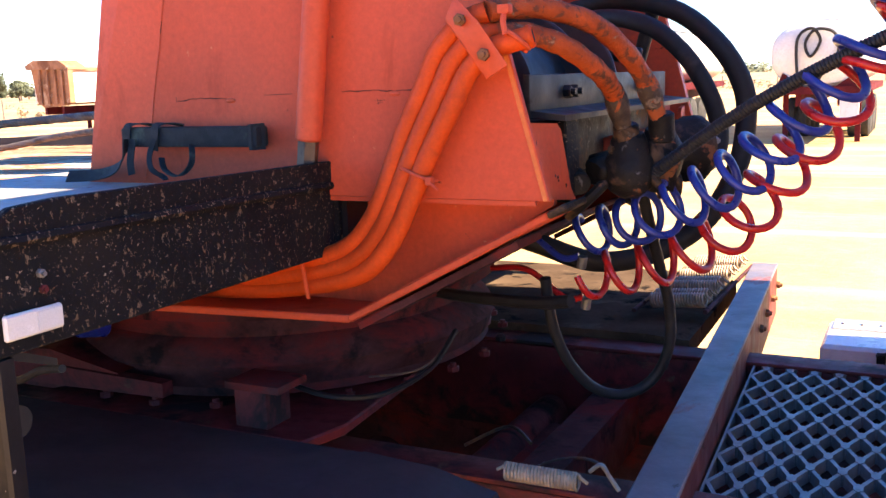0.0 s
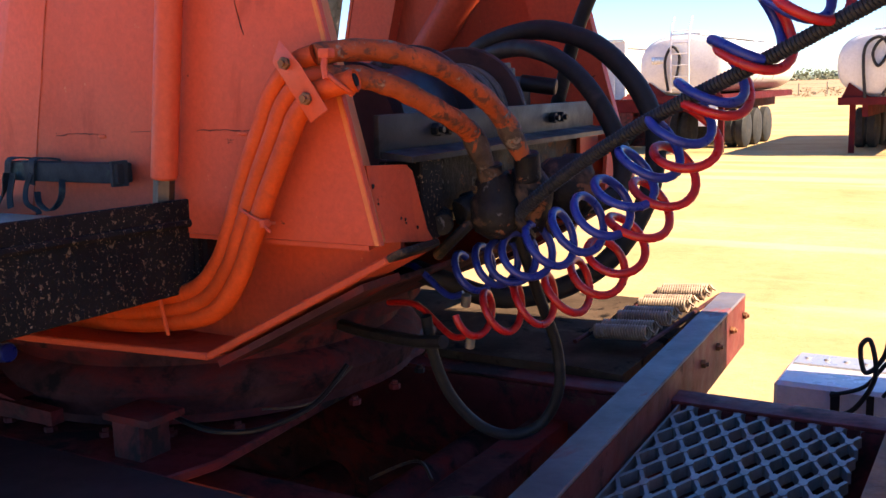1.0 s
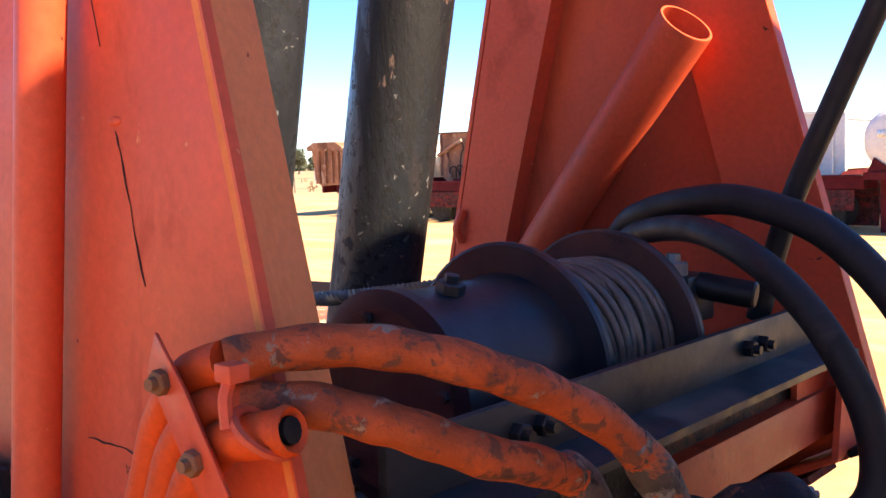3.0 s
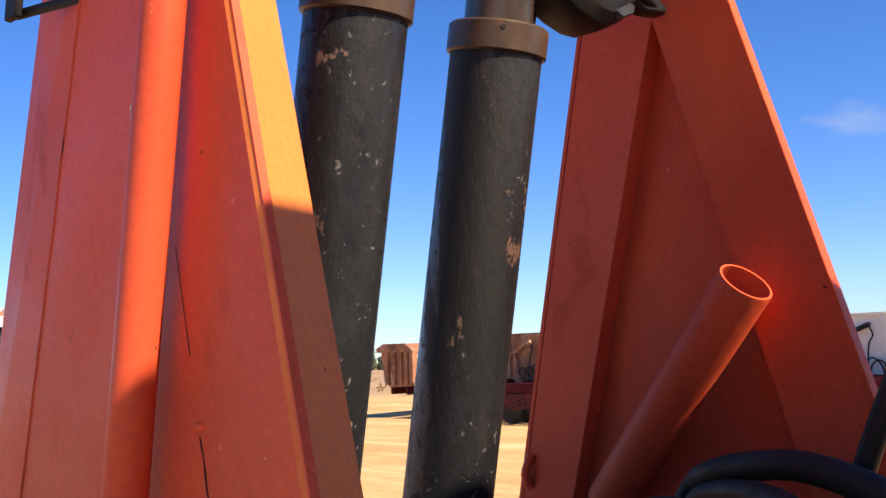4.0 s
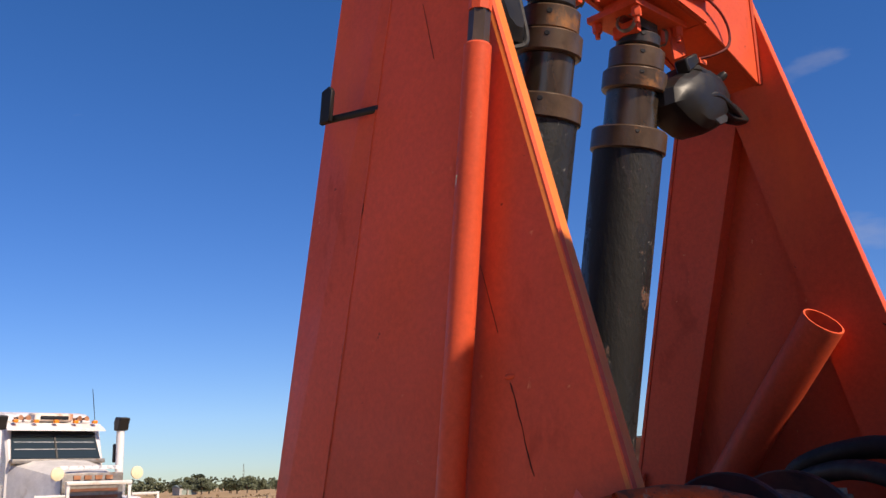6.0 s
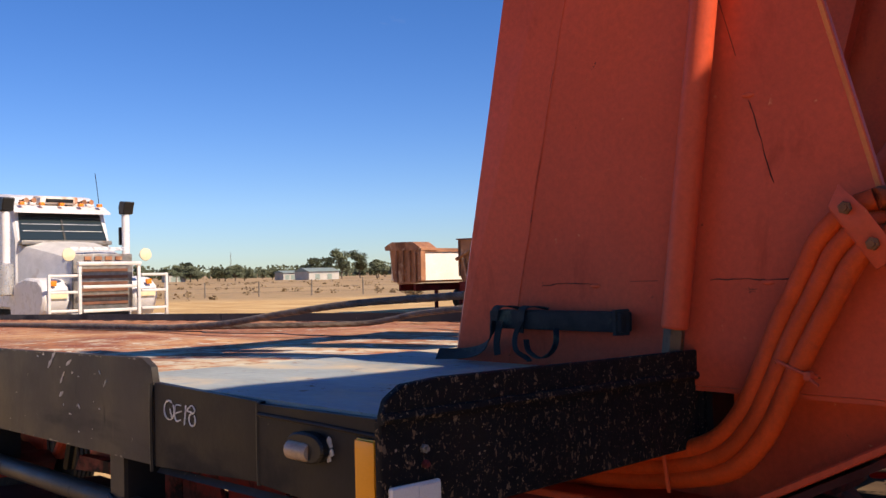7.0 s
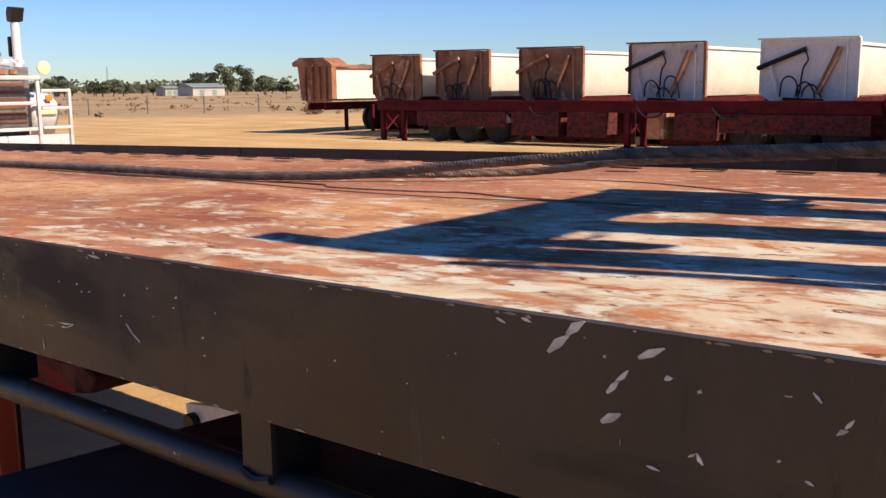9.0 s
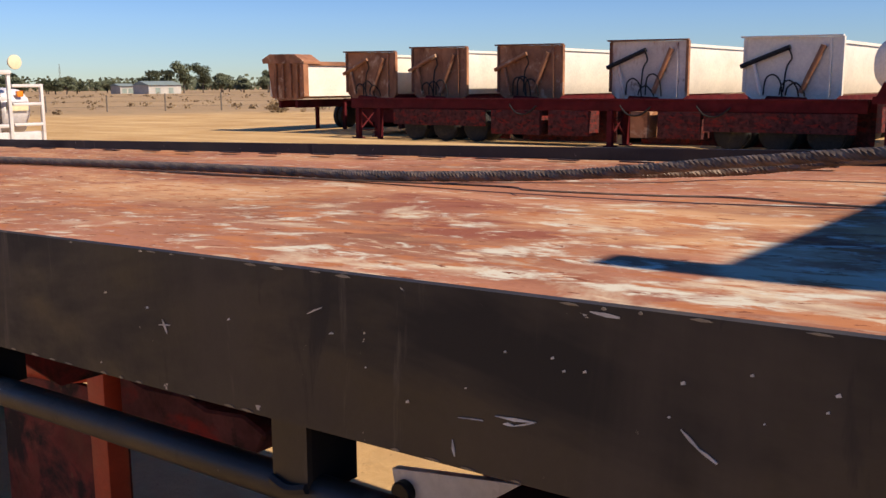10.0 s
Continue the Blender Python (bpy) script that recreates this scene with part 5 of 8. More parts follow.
# ---- winch ----
def winch():
    ob = thing("winch", (0.15, 1.36, 1.34), "dark recovery winch with brown wire rope on its drum", "winch")
    cx, cz = 0.150, 1.505
    A = lambda y: (cx, y, cz)  # noqa: E731
    cap = part("gearbox_housing", lathe(A(1.005), A(1.225), [(0, 0.118), (0.004, 0.130), (0.022, 0.130), (0.026, 0.122), (0.20, 0.122), (0.22, 0.126)], 44), WINCH, ob, "dark blue-black gearbox housing")
    part("end_cover", lathe(A(1.0049), A(1.03), [(0, 0.02), (0.0, 0.108), (0.006, 0.112), (0.012, 0.112)], 40), WINCH_FLANGE, cap)
    for k in range(8):
        a = k * math.tau / 8 + 0.2
        part("bolt", hexbolt((cx + 0.098 * math.cos(a), 1.0048, cz + 0.098 * math.sin(a)), (0, -1, 0), 0.008, 0.006), WINCH, cap)
    part("filler_plug", hexbolt((cx + 0.03, 1.09, cz + 0.118), (0.25, 0, 1), 0.018, 0.014), WINCH, cap)
    for y in (1.225, 1.452):
        part("drum_flange", lathe(A(y), A(y + 0.014), [(0, 0.162), (0.003, 0.166), (0.011, 0.166), (0.014, 0.162)], 52), WINCH_FLANGE if y > 1.3 else WINCH, ob, "worn round drum flange")
    part("drum", lathe(A(1.239), A(1.452), [(0, 0.085), (0.213, 0.085)], 36), WINCH, ob)
    # wound rope, with untidy crossing turns
    rng = random.Random(4)
    pts, y, d = [], 1.249, 1
    for k in range(34 * 46):
        a = k * math.tau / 46
        lay = k / (16 * 46)
        y = 1.345 + 0.092 * math.sin(k / 46 * 0.83) + 0.010 * math.sin(k * 0.061) + 0.003 * math.sin(k * 0.37)
        r = 0.104 + 0.018 * (0.5 + 0.5 * math.sin(k * 0.0047 + 1)) + 0.003 * math.sin(k * 0.21)
        pts.append((cx + r * math.cos(a), y, cz + r * math.sin(a)))
    part("wound_rope", tube(pts, 0.0058, 7, 1), ROPE, ob, "brown wire rope wound on the drum", 60)
    pts = []
    for k in range(14 * 40):
        a = k * math.tau / 40
        r = 0.096 + 0.004 * math.sin(k * 0.17)
        pts.append((cx + r * math.cos(a), 1.25 + 0.19 * k / (14 * 40), cz + r * math.sin(a)))
    part("wound_rope", tube(pts, 0.0078, 7, 1), ROPE, ob, "", 60)
    part("motor", lathe(A(1.466), A(1.64), [(0, 0.075), (0.10, 0.075), (0.12, 0.055), (0.174, 0.05)], 24), BLUE_PAINT, ob, "faded blue hydraulic motor")
    part("port_block", box(0.20, 0.27, 1.50, 1.58, 1.53, 1.60, 0.006), WINCH, ob)
    part("port_fitting", rod((0.262, 1.54, 1.585), (0.345, 1.56, 1.572), 0.020, 14), BLACK, ob)
    part("port_fitting", hexbolt((0.235, 1.52, 1.60), (0, 0, 1), 0.022, 0.02), STEEL, ob)
    for y in (1.20, 1.485):
        part("side_frame", slab([(cx - 0.16, y, 1.34), (cx + 0.19, y, 1.34), (cx + 0.19, y, 1.46), (cx + 0.08, y, 1.52), (cx - 0.08, y, 1.52), (cx - 0.16, y, 1.44)], (0, 0.016, 0)), WINCH, ob)
    beam = part("mounting_angle", box(0.338, 0.350, 0.815, 1.775, 1.462, 1.536, 0.003), WINCH_BEAM, ob, "dusty black mounting angle with square bolts")
    part("lower_leg", slab([(0.350, 0.82, 1.462), (0.412, 0.82, 1.456), (0.412, 0.82, 1.466), (0.350, 0.82, 1.474)], (0, 0.955, 0)), WINCH_BEAM, beam)
    for y in (0.995, 1.035, 1.515, 1.560):
        part("bolt", hexbolt((0.350, y, 1.503), (1, 0, 0), 0.0125, 0.014), BLACK, beam)
    part("cover_plate", box(0.3365, 0.346, 0.96, 1.70, 1.345, 1.4605, 0.002), GREASE, ob)
    part("back_channel", box(0.30, 0.336, 0.93, 1.70, 1.335, 1.46, 0.003), BLACK, ob)
    part("end_bracket", slab([(0.300, 0.880, 1.455), (0.300, 0.950, 1.455), (0.300, 0.955, 1.315), (0.300, 0.895, 1.305), (0.300, 0.880, 1.34)], (0.092, 0, 0), bevel=0.003), SPOTTED, ob, "black chipped end bracket")
    part("end_bracket", slab([(0.352, 1.66, 1.452), (0.352, 1.775, 1.452), (0.352, 1.775, 1.34), (0.352, 1.66, 1.33)], (0.010, 0, 0)), ORANGE, ob)
    part("bed_plate", box(-0.05, 0.35, 0.80, 1.80, 1.325, 1.342), BLACK, ob)


winch()


def valve_block():
    ob = thing("hydraulic_valve", (0.44, 1.05, 1.33), "oily black hydraulic valve with worn hose fittings", "valve")
    rng = random.Random(17)
    def lump(name, a, b, prof, material, n=22, label=""):
        bm = lathe(a, b, prof, n)
        for v in bm.verts:
            v.co += Vector((rng.uniform(-1, 1), rng.uniform(-1, 1), rng.uniform(-1, 1))) * 0.0022
        return part(name, bm, material, ob, label, 55)
    part("body", box(0.385, 0.500, 1.01, 1.20, 1.332, 1.385, 0.014), GREASE, ob)
    lump("port_body", (0.474, 0.995, 1.425), (0.470, 1.005, 1.30), [(0, 0.026), (0.012, 0.034), (0.04, 0.038), (0.048, 0.046), (0.085, 0.048), (0.105, 0.038), (0.12, 0.016)], GREASE)
    lump("port_body", (0.520, 1.040, 1.430), (0.512, 1.060, 1.315), [(0, 0.026), (0.02, 0.034), (0.035, 0.044), (0.06, 0.046), (0.075, 0.040), (0.115, 0.030)], GREASE)
    lump("elbow", (0.43, 1.005, 1.36), (0.41, 0.965, 1.352), [(0, 0.026), (0.03, 0.028), (0.04, 0.022)], GREASE)
    head = lump("pump_head", (0.500, 1.13, 1.385), (0.560, 1.20, 1.380), [(0, 0.040), (0.02, 0.056), (0.05, 0.060), (0.058, 0.066), (0.082, 0.066), (0.09, 0.058), (0.096, 0.03)], GREASE, 26, "oily round pump head")
    axis = (Vector((0.560, 1.20, 1.380)) - Vector((0.500, 1.13, 1.385))).normalized()
    u = axis.orthogonal().normalized()
    w = axis.cross(u)
    for k in range(6):
        a = k * math.tau / 6 + 0.3
        part("bolt", hexbolt(Vector((0.500, 1.13, 1.385)) + axis * 0.088 + (u * math.cos(a) + w * math.sin(a)) * 0.050, axis, 0.0085, 0.008), STEEL, head)
    lump("filter", (0.455, 1.10, 1.345), (0.465, 1.09, 1.285), [(0, 0.034), (0.02, 0.036), (0.05, 0.030), (0.062, 0.012)], GREASE)
    for pts, r in (([(0.49, 1.02, 1.36), (0.515, 1.00, 1.345), (0.53, 1.01, 1.32), (0.52, 1.05, 1.305)], 0.009), ([(0.44, 1.0, 1.35), (0.43, 0.97, 1.33), (0.40, 0.96, 1.30), (0.36, 0.98, 1.27)], 0.011), ([(0.53, 1.08, 1.36), (0.55, 1.06, 1.33), (0.54, 1.09, 1.30)], 0.008)):
        part("pipe", tube(pts, r, 9, 6), GREASE, ob)
    part("plug", hexbolt((0.452, 0.982, 1.395), (-0.3, -1, 0.2), 0.011, 0.012), COLLAR, ob)
    part("spool_cap", rod((0.375, 0.97, 1.345), (0.40, 0.93, 1.335), 0.022, 14), GREASE, ob)
    part("red_beam", box(0.30, 0.37, 1.25, 1.80, 1.325, 1.40, 0.004), FRAME_RED, ob)


valve_block()


# ---- hoses ----
def hydraulic_hoses():
    g = "painted hydraulic hoses"
    mid = [(0.318, 0.655, 1.600), (0.285, 0.657, 1.560), (0.257, 0.658, 1.510), (0.209, 0.660, 1.424), (0.176, 0.661, 1.354), (0.136, 0.664, 1.282), (0.080, 0.670, 1.226), (-0.031, 0.690, 1.192), (-0.217, 0.72, 1.163), (-0.50, 0.74, 1.150)]
    tops = [[(0.318, 0.655, 1.622), (0.340, 0.664, 1.634), (0.366, 0.700, 1.640), (0.400, 0.740, 1.640), (0.432, 0.778, 1.631), (0.463, 0.820, 1.614), (0.483, 0.873, 1.588), (0.499, 0.932, 1.552), (0.512, 0.970, 1.515)],
            [(0.335, 0.658, 1.594), (0.350, 0.672, 1.600), (0.385, 0.702, 1.600), (0.420, 0.732, 1.588), (0.443, 0.765, 1.572), (0.462, 0.815, 1.546), (0.466, 0.877, 1.523), (0.464, 0.935, 1.497)],
            [(0.352, 0.655, 1.570), (0.384, 0.655, 1.586), (0.412, 0.662, 1.593)]]
    offs = [-0.034, 0.0, 0.035]
    ends = [(0.526, 1.030, 1.430), (0.471, 0.992, 1.412), None]
    for k in range(3):
        o = offs[k]
        low = []
        for i, (x, y, z) in enumerate(mid):
            f = min(1, i / 5)
            g0 = 1 - 0.25 * f
            low.append((x + o * 0.86 * g0 - (0.004 if i > 5 else 0), y - 0.004 * k, z - o * (0.50 if i < 5 else (0.62 if i == 5 else 0.72)) * g0))
        path = low[::-1] + tops[k][1:] if k < 2 else low[::-1] + tops[k][1:]
        path = low[::-1][:-1] + [Vector(low[0]).lerp(Vector(tops[k][0]), 0.5)] + tops[k][1:]
        ob = thing("hydraulic_hose", path[0], ("orange overpainted hydraulic hose with worn end" if k < 2 else "orange overpainted hydraulic hose cut off short"), "hose", g)
        if k < 2:
            n = len(low) - 1
            part("hose", tube(path[:n + 2], 0.0172, 14, 7), ORANGE_HOSE, ob)
            part("upper_length", tube(path[n + 1:], lambda u: 0.0176 + 0.0008 * math.sin(u * 40), 14, 9), OLD_HOSE, ob, "cracked overpainted hose cover")
        else:
            part("hose", tube(path, 0.0172, 14, 7), ORANGE_HOSE, ob)
            e, q = Vector(path[-1]), (Vector(path[-1]) - Vector(path[-2])).normalized()
            part("cut_end", lathe(e - q * 0.004, e + q, [(0, 0.0182), (0.006, 0.0186), (0.010, 0.0160), (0.006, 0.011), (0.002, 0.010)], 16), ORANGE_HOSE, ob, "ragged cut hose end")
            part("bore", lathe(e - q * 0.004, e + q, [(0, 0.0108), (0.0095, 0.0100)], 12), GREASE, ob)
        if k < 2:
            e = Vector(tops[k][-1])
            part("worn_end", tube([Vector(tops[k][-2]).lerp(e, 0.75), e, Vector(ends[k])], lambda u: 0.0190 + 0.004 * math.sin(u * 13) * u, 14, 8), FRAYED, ob, "frayed dark hose end")
            part("ferrule", rod(Vector(ends[k]) + Vector((0, -0.01, 0.03)), Vector(ends[k]) - Vector((0, 0, 0.022)), 0.024, 14), GREASE, ob)
    tie = thing("cable_tie", (0.19, 0.64, 1.41), "orange overpainted cable tie round the hoses", "cable tie")
    part("band", tube([(0.178, 0.660, 1.394), (0.190, 0.642, 1.391), (0.206, 0.637, 1.385), (0.226, 0.634, 1.378), (0.240, 0.640, 1.372), (0.248, 0.656, 1.369)], 0.0032, 6, 5), ORANGE, tie)
    part("head", box(0.238, 0.250, 0.628, 0.644, 1.364, 1.378, 0.003), ORANGE, tie)
    part("tail", tube([(0.244, 0.632, 1.370), (0.256, 0.628, 1.362), (0.262, 0.628, 1.358)], 0.0026, 6, 4), ORANGE, tie)
    tie = thing("cable_tie", (0.36, 0.64, 1.585), "orange overpainted cable tie at the clamp", "cable tie")
    part("band", helix([(0.390, 0.655, 1.587), (0.394, 0.657, 1.592)], 0.024, 0.004, 0.006, 6, 20), ORANGE, tie)
    part("band", tube([(0.384, 0.632, 1.597), (0.380, 0.634, 1.617), (0.380, 0.640, 1.632)], 0.005, 6), ORANGE, tie)
    part("head", box(0.370, 0.390, 0.632, 0.650, 1.628, 1.642, 0.003), ORANGE, tie)
    tie = thing("cable_tie", (0.0, 0.68, 1.17), "orange overpainted cable tie low on the hoses", "cable tie")
    part("band", slab([(-0.030, 0.650, 1.232), (-0.024, 0.650, 1.232), (-0.022, 0.664, 1.150), (-0.028, 0.664, 1.150)], (0, -0.004, 0)), ORANGE, tie)


hydraulic_hoses()


def black_hoses():
    g = "black hydraulic hoses"
    outer = [(0.09, 1.62, 1.53), (0.035, 1.67, 1.600), (0.055, 1.68, 1.655), (0.11, 1.655, 1.682), (0.205, 1.62, 1.702), (0.308, 1.59, 1.706), (0.43, 1.57, 1.670), (0.520, 1.555, 1.598), (0.576, 1.545, 1.515), (0.594, 1.535, 1.43), (0.580, 1.50, 1.310), (0.520, 1.44, 1.195), (0.42, 1.38, 1.130), (0.31, 1.30, 1.120), (0.20, 1.24, 1.165), (0.10, 1.22, 1.20)]
    inner = [(0.12, 1.58, 1.55), (0.065, 1.65, 1.610), (0.10, 1.645, 1.648), (0.25, 1.55, 1.666), (0.385, 1.46, 1.638), (0.472, 1.44, 1.572), (0.530, 1.44, 1.480), (0.552, 1.44, 1.400), (0.545, 1.42, 1.345), (0.505, 1.37, 1.325), (0.46, 1.30, 1.345)]
    for pts, r, label in ((outer, 0.0235, "thick black hydraulic hose in a wide loop"), (inner, 0.0205, "black hydraulic hose arching over the winch beam")):
        ob = thing("hydraulic_hose", pts[0], label, "hose", g)
        part("hose", tube(pts, r, 16, 8), RUBBER, ob)
        part("ferrule", rod(pts[0], Vector(pts[0]) + (Vector(pts[1]) - Vector(pts[0])) * 0.5, r * 1.25, 14), STEEL, ob)
    bm = tube([(0.30, 1.66, 1.52), (0.332, 1.66, 1.635), (0.352, 1.66, 1.695), (0.378, 1.66, 1.758), (0.44, 1.66, 1.894), (0.475, 1.66, 1.97), (0.54, 1.66, 2.11)], 0.0175, 14, 6)
    single("lever_pipe", bm, RUBBER, "black rubber-covered control lever rising beside the winch", "lever")
    # hanging loop between the couplings
    pts = [(0.285, 1.05, 1.13), (0.292, 1.07, 1.03), (0.315, 1.10, 0.945), (0.355, 1.15, 0.876), (0.41, 1.19, 0.856), (0.462, 1.22, 0.886), (0.496, 1.22, 0.96), (0.502, 1.20, 1.05), (0.492, 1.16, 1.14), (0.482, 1.11, 1.24), (0.47, 1.075, 1.34)]
    single("electrical_cable", tube(pts, 0.0115, 12, 7), RUBBER, "dusty black cable hanging in a loop", "cable")
    single("air_hose", tube([(-0.10, 1.20, 1.055), (0.05, 1.13, 1.06), (0.18, 1.06, 1.075), (0.28, 1.02, 1.085), (0.36, 0.99, 1.10)], 0.0135, 10, 6), RUBBER, "black ribbed air hose on the coupling", "hose")


black_hoses()


def coiled_lines():
    """Two coiled air lines and the spiral conduit, running from the coupling up to the cab."""
    P = [(0.455, 1.065, 1.29), (0.492, 1.035, 1.330), (0.545, 0.985, 1.370), (0.655, 0.960, 1.447), (0.80, 0.93, 1.528), (0.99, 0.90, 1.617), (1.25, 0.85, 1.745), (1.545, 0.80, 1.90)]
    ob = thing("spiral_conduit", P[0], "black ribbed electrical conduit running up to the cab", "conduit")
    part("core", tube(P, 0.0112, 12, 8), CONDUIT, ob)
    part("rib", helix(P, 0.0114, 0.0014, 0.0062, 4, 9), CONDUIT, ob)
    blue = [(0.345, 1.095, 1.212), (0.43, 1.085, 1.242), (0.484, 1.055, 1.260), (0.54, 1.025, 1.284), (0.63, 1.010, 1.330), (0.70, 0.985, 1.376), (0.752, 0.965, 1.434), (0.832, 0.945, 1.512), (0.900, 0.93, 1.590), (0.975, 0.915, 1.666), (1.24, 0.85, 1.87), (1.545, 0.80, 2.06)]
    red = [(0.355, 1.090, 1.128), (0.41, 1.090, 1.140), (0.479, 1.095, 1.160), (0.551, 1.10, 1.186), (0.623, 1.095, 1.228), (0.694, 1.050, 1.296), (0.746, 1.03, 1.362), (0.797, 1.00, 1.424), (0.846, 0.96, 1.494), (0.892, 0.945, 1.560), (0.985, 0.91, 1.652), (1.24, 0.84, 1.845), (1.545, 0.79, 2.03)]
    for pts, m, label, ph in ((blue, BLUE_LINE, "bright blue coiled air line stretched to the cab", 0.0), (red, RED_LINE, "bright red coiled air line hanging below the blue", 2.1)):
        ob = thing("coiled_air_line", pts[0], label, "air line", "coiled air lines")
        part("coil", helix(pts, lambda s: 0.041 + 0.014 * s + 0.003 * math.sin(s * 9), 0.0076, lambda s, m=m: (0.054 if m is BLUE_LINE else 0.068) + 0.062 * min(1, s * 1.2) ** 1.3, 8, 22, phase=ph), m, ob, "", 60)
        a = Vector(pts[0])
        part("tail", tube([a + Vector((-0.01, 0.02, -0.045)), a + Vector((-0.05, 0.02, -0.05)), a + Vector((-0.14, 0.04, 0.0)), a + Vector((-0.24, 0.08, -0.01))], 0.0070, 8, 6), m, ob)
        part("coupling", rod(a + Vector((-0.005, 0.018, -0.07)), a + Vector((0.0, 0.015, -0.045)), 0.010, 12), STEEL, ob)


coiled_lines()


# ---- small fittings on the trailer ----
def fittings():
    for x0, x1, yy, z0, z1 in ((-0.0485, -0.0100, -0.0035, 1.2530, 1.3310),):
        ob = thing("side_reflector", ((x0 + x1) / 2, yy, z0), "amber plastic reflector on the black corner plate", "reflector")
        part("lens", box(x0, x1, yy - 0.008, yy - 0.0005, z0, z1, 0.0025), AMBER, ob)
        part("backing", box(x0 - 0.0015, x1 + 0.0015, yy - 0.003, yy, z0 - 0.0015, z1 + 0.0015, 0.001), AMBER, ob)
    ob = thing("front_reflector", (0.012, 0.085, 1.236), "white plastic reflector low on the spotted front plate", "reflector")
    bm = slab([(0.0125, -0.010, 1.247), (0.0125, 0.075, 1.247), (0.0125, 0.075, 1.2775), (0.0125, -0.010, 1.2785)], (0.008, 0, 0), bevel=0.0025)
    part("lens", bm, REFLECT, ob)
    part("half_panel", slab([(0.0207, 0.035, 1.251), (0.0207, 0.072, 1.251), (0.0207, 0.072, 1.274), (0.0207, 0.035, 1.274)], (0.0012, 0, 0)), REFLECT, ob)


fittings()


def ribbon(points, across, width, thick=0.0022):
    """A strip of webbing along a path, held flat across one direction."""
    bm = bmesh.new()
    path = smooth_path(points, 6)
    rows = []
    for i, p in enumerate(path):
        tan = (path[min(i + 1, len(path) - 1)] - path[max(i - 1, 0)]).normalized()
        side = Vector(across)
        side = (side - tan * side.dot(tan)).normalized() * width / 2
        up = tan.cross(side).normalized() * thick / 2
        rows.append([bm.verts.new(p + q) for q in (-side - up, side - up, side + up, -side + up)])
    for u, v in zip(rows, rows[1:]):
        for k in range(4):
            bm.faces.new((u[k], u[(k + 1) % 4], v[(k + 1) % 4], v[k]))
    bm.faces.new(rows[0][::-1])
    bm.faces.new(rows[-1])
    return bm


def strap_bundle():
    """A webbing strap rolled over a bar bracket on the tower, its tails hanging."""
    ob = thing("ratchet_strap", (-0.27, 0.66, 1.37), "faded black webbing strap over a bracket, tails hanging loose", "strap")
    yb = 0.690
    part("bracket", box(-0.430, -0.107, yb - 0.042, yb - 0.006, 1.424, 1.461, 0.005), STRAP, ob, "worn black padded bracket")
    part("end_flap", slab([(-0.116, yb - 0.046, 1.419), (-0.104, yb - 0.02, 1.419), (-0.104, yb - 0.02, 1.466), (-0.116, yb - 0.046, 1.465)], (-0.006, 0, 0)), STRAP, ob)
    for x in (-0.415, -0.345):
        ring = [(x, yb - 0.046, 1.418), (x + 0.004, yb - 0.048, 1.44), (x + 0.010, yb - 0.046, 1.464), (x + 0.026, yb - 0.03, 1.468), (x + 0.045, yb - 0.01, 1.463)]
        part("wrap", ribbon(ring, (1, 0, 0), 0.019), STRAP, ob)
    tails = [([(-0.405, yb - 0.052, 1.44), (-0.412, yb - 0.056, 1.41), (-0.440, yb - 0.05, 1.385), (-0.50, yb - 0.04, 1.370), (-0.575, yb - 0.05, 1.366)], (0, 0.6, 0.8), 0.026),
             ([(-0.335, yb - 0.053, 1.44), (-0.345, yb - 0.060, 1.41), (-0.335, yb - 0.068, 1.385), (-0.315, yb - 0.06, 1.370), (-0.30, yb - 0.07, 1.366)], (1, 0.3, 0), 0.010),
             ([(-0.25, yb - 0.050, 1.43), (-0.245, yb - 0.058, 1.40), (-0.258, yb - 0.063, 1.380), (-0.285, yb - 0.06, 1.372), (-0.315, yb - 0.055, 1.384), (-0.325, yb - 0.05, 1.405)], (0.3, 1, 0), 0.012),
             ([(-0.39, yb - 0.052, 1.44), (-0.392, yb - 0.062, 1.40), (-0.385, yb - 0.068, 1.374)], (1, 0.2, 0), 0.014)]
    for pts, across, w in tails:
        part("tail", ribbon(pts, across, w), STRAP, ob)


strap_bundle()


def strands(points, r, pitch, name, parent):
    bm = None
    for k in range(5):
        bm = helix(points, r * 0.55, r * 0.47, pitch, 5, 9, bm, k * math.tau / 5)
    part(name, bm, ROPE, parent, "", 60)


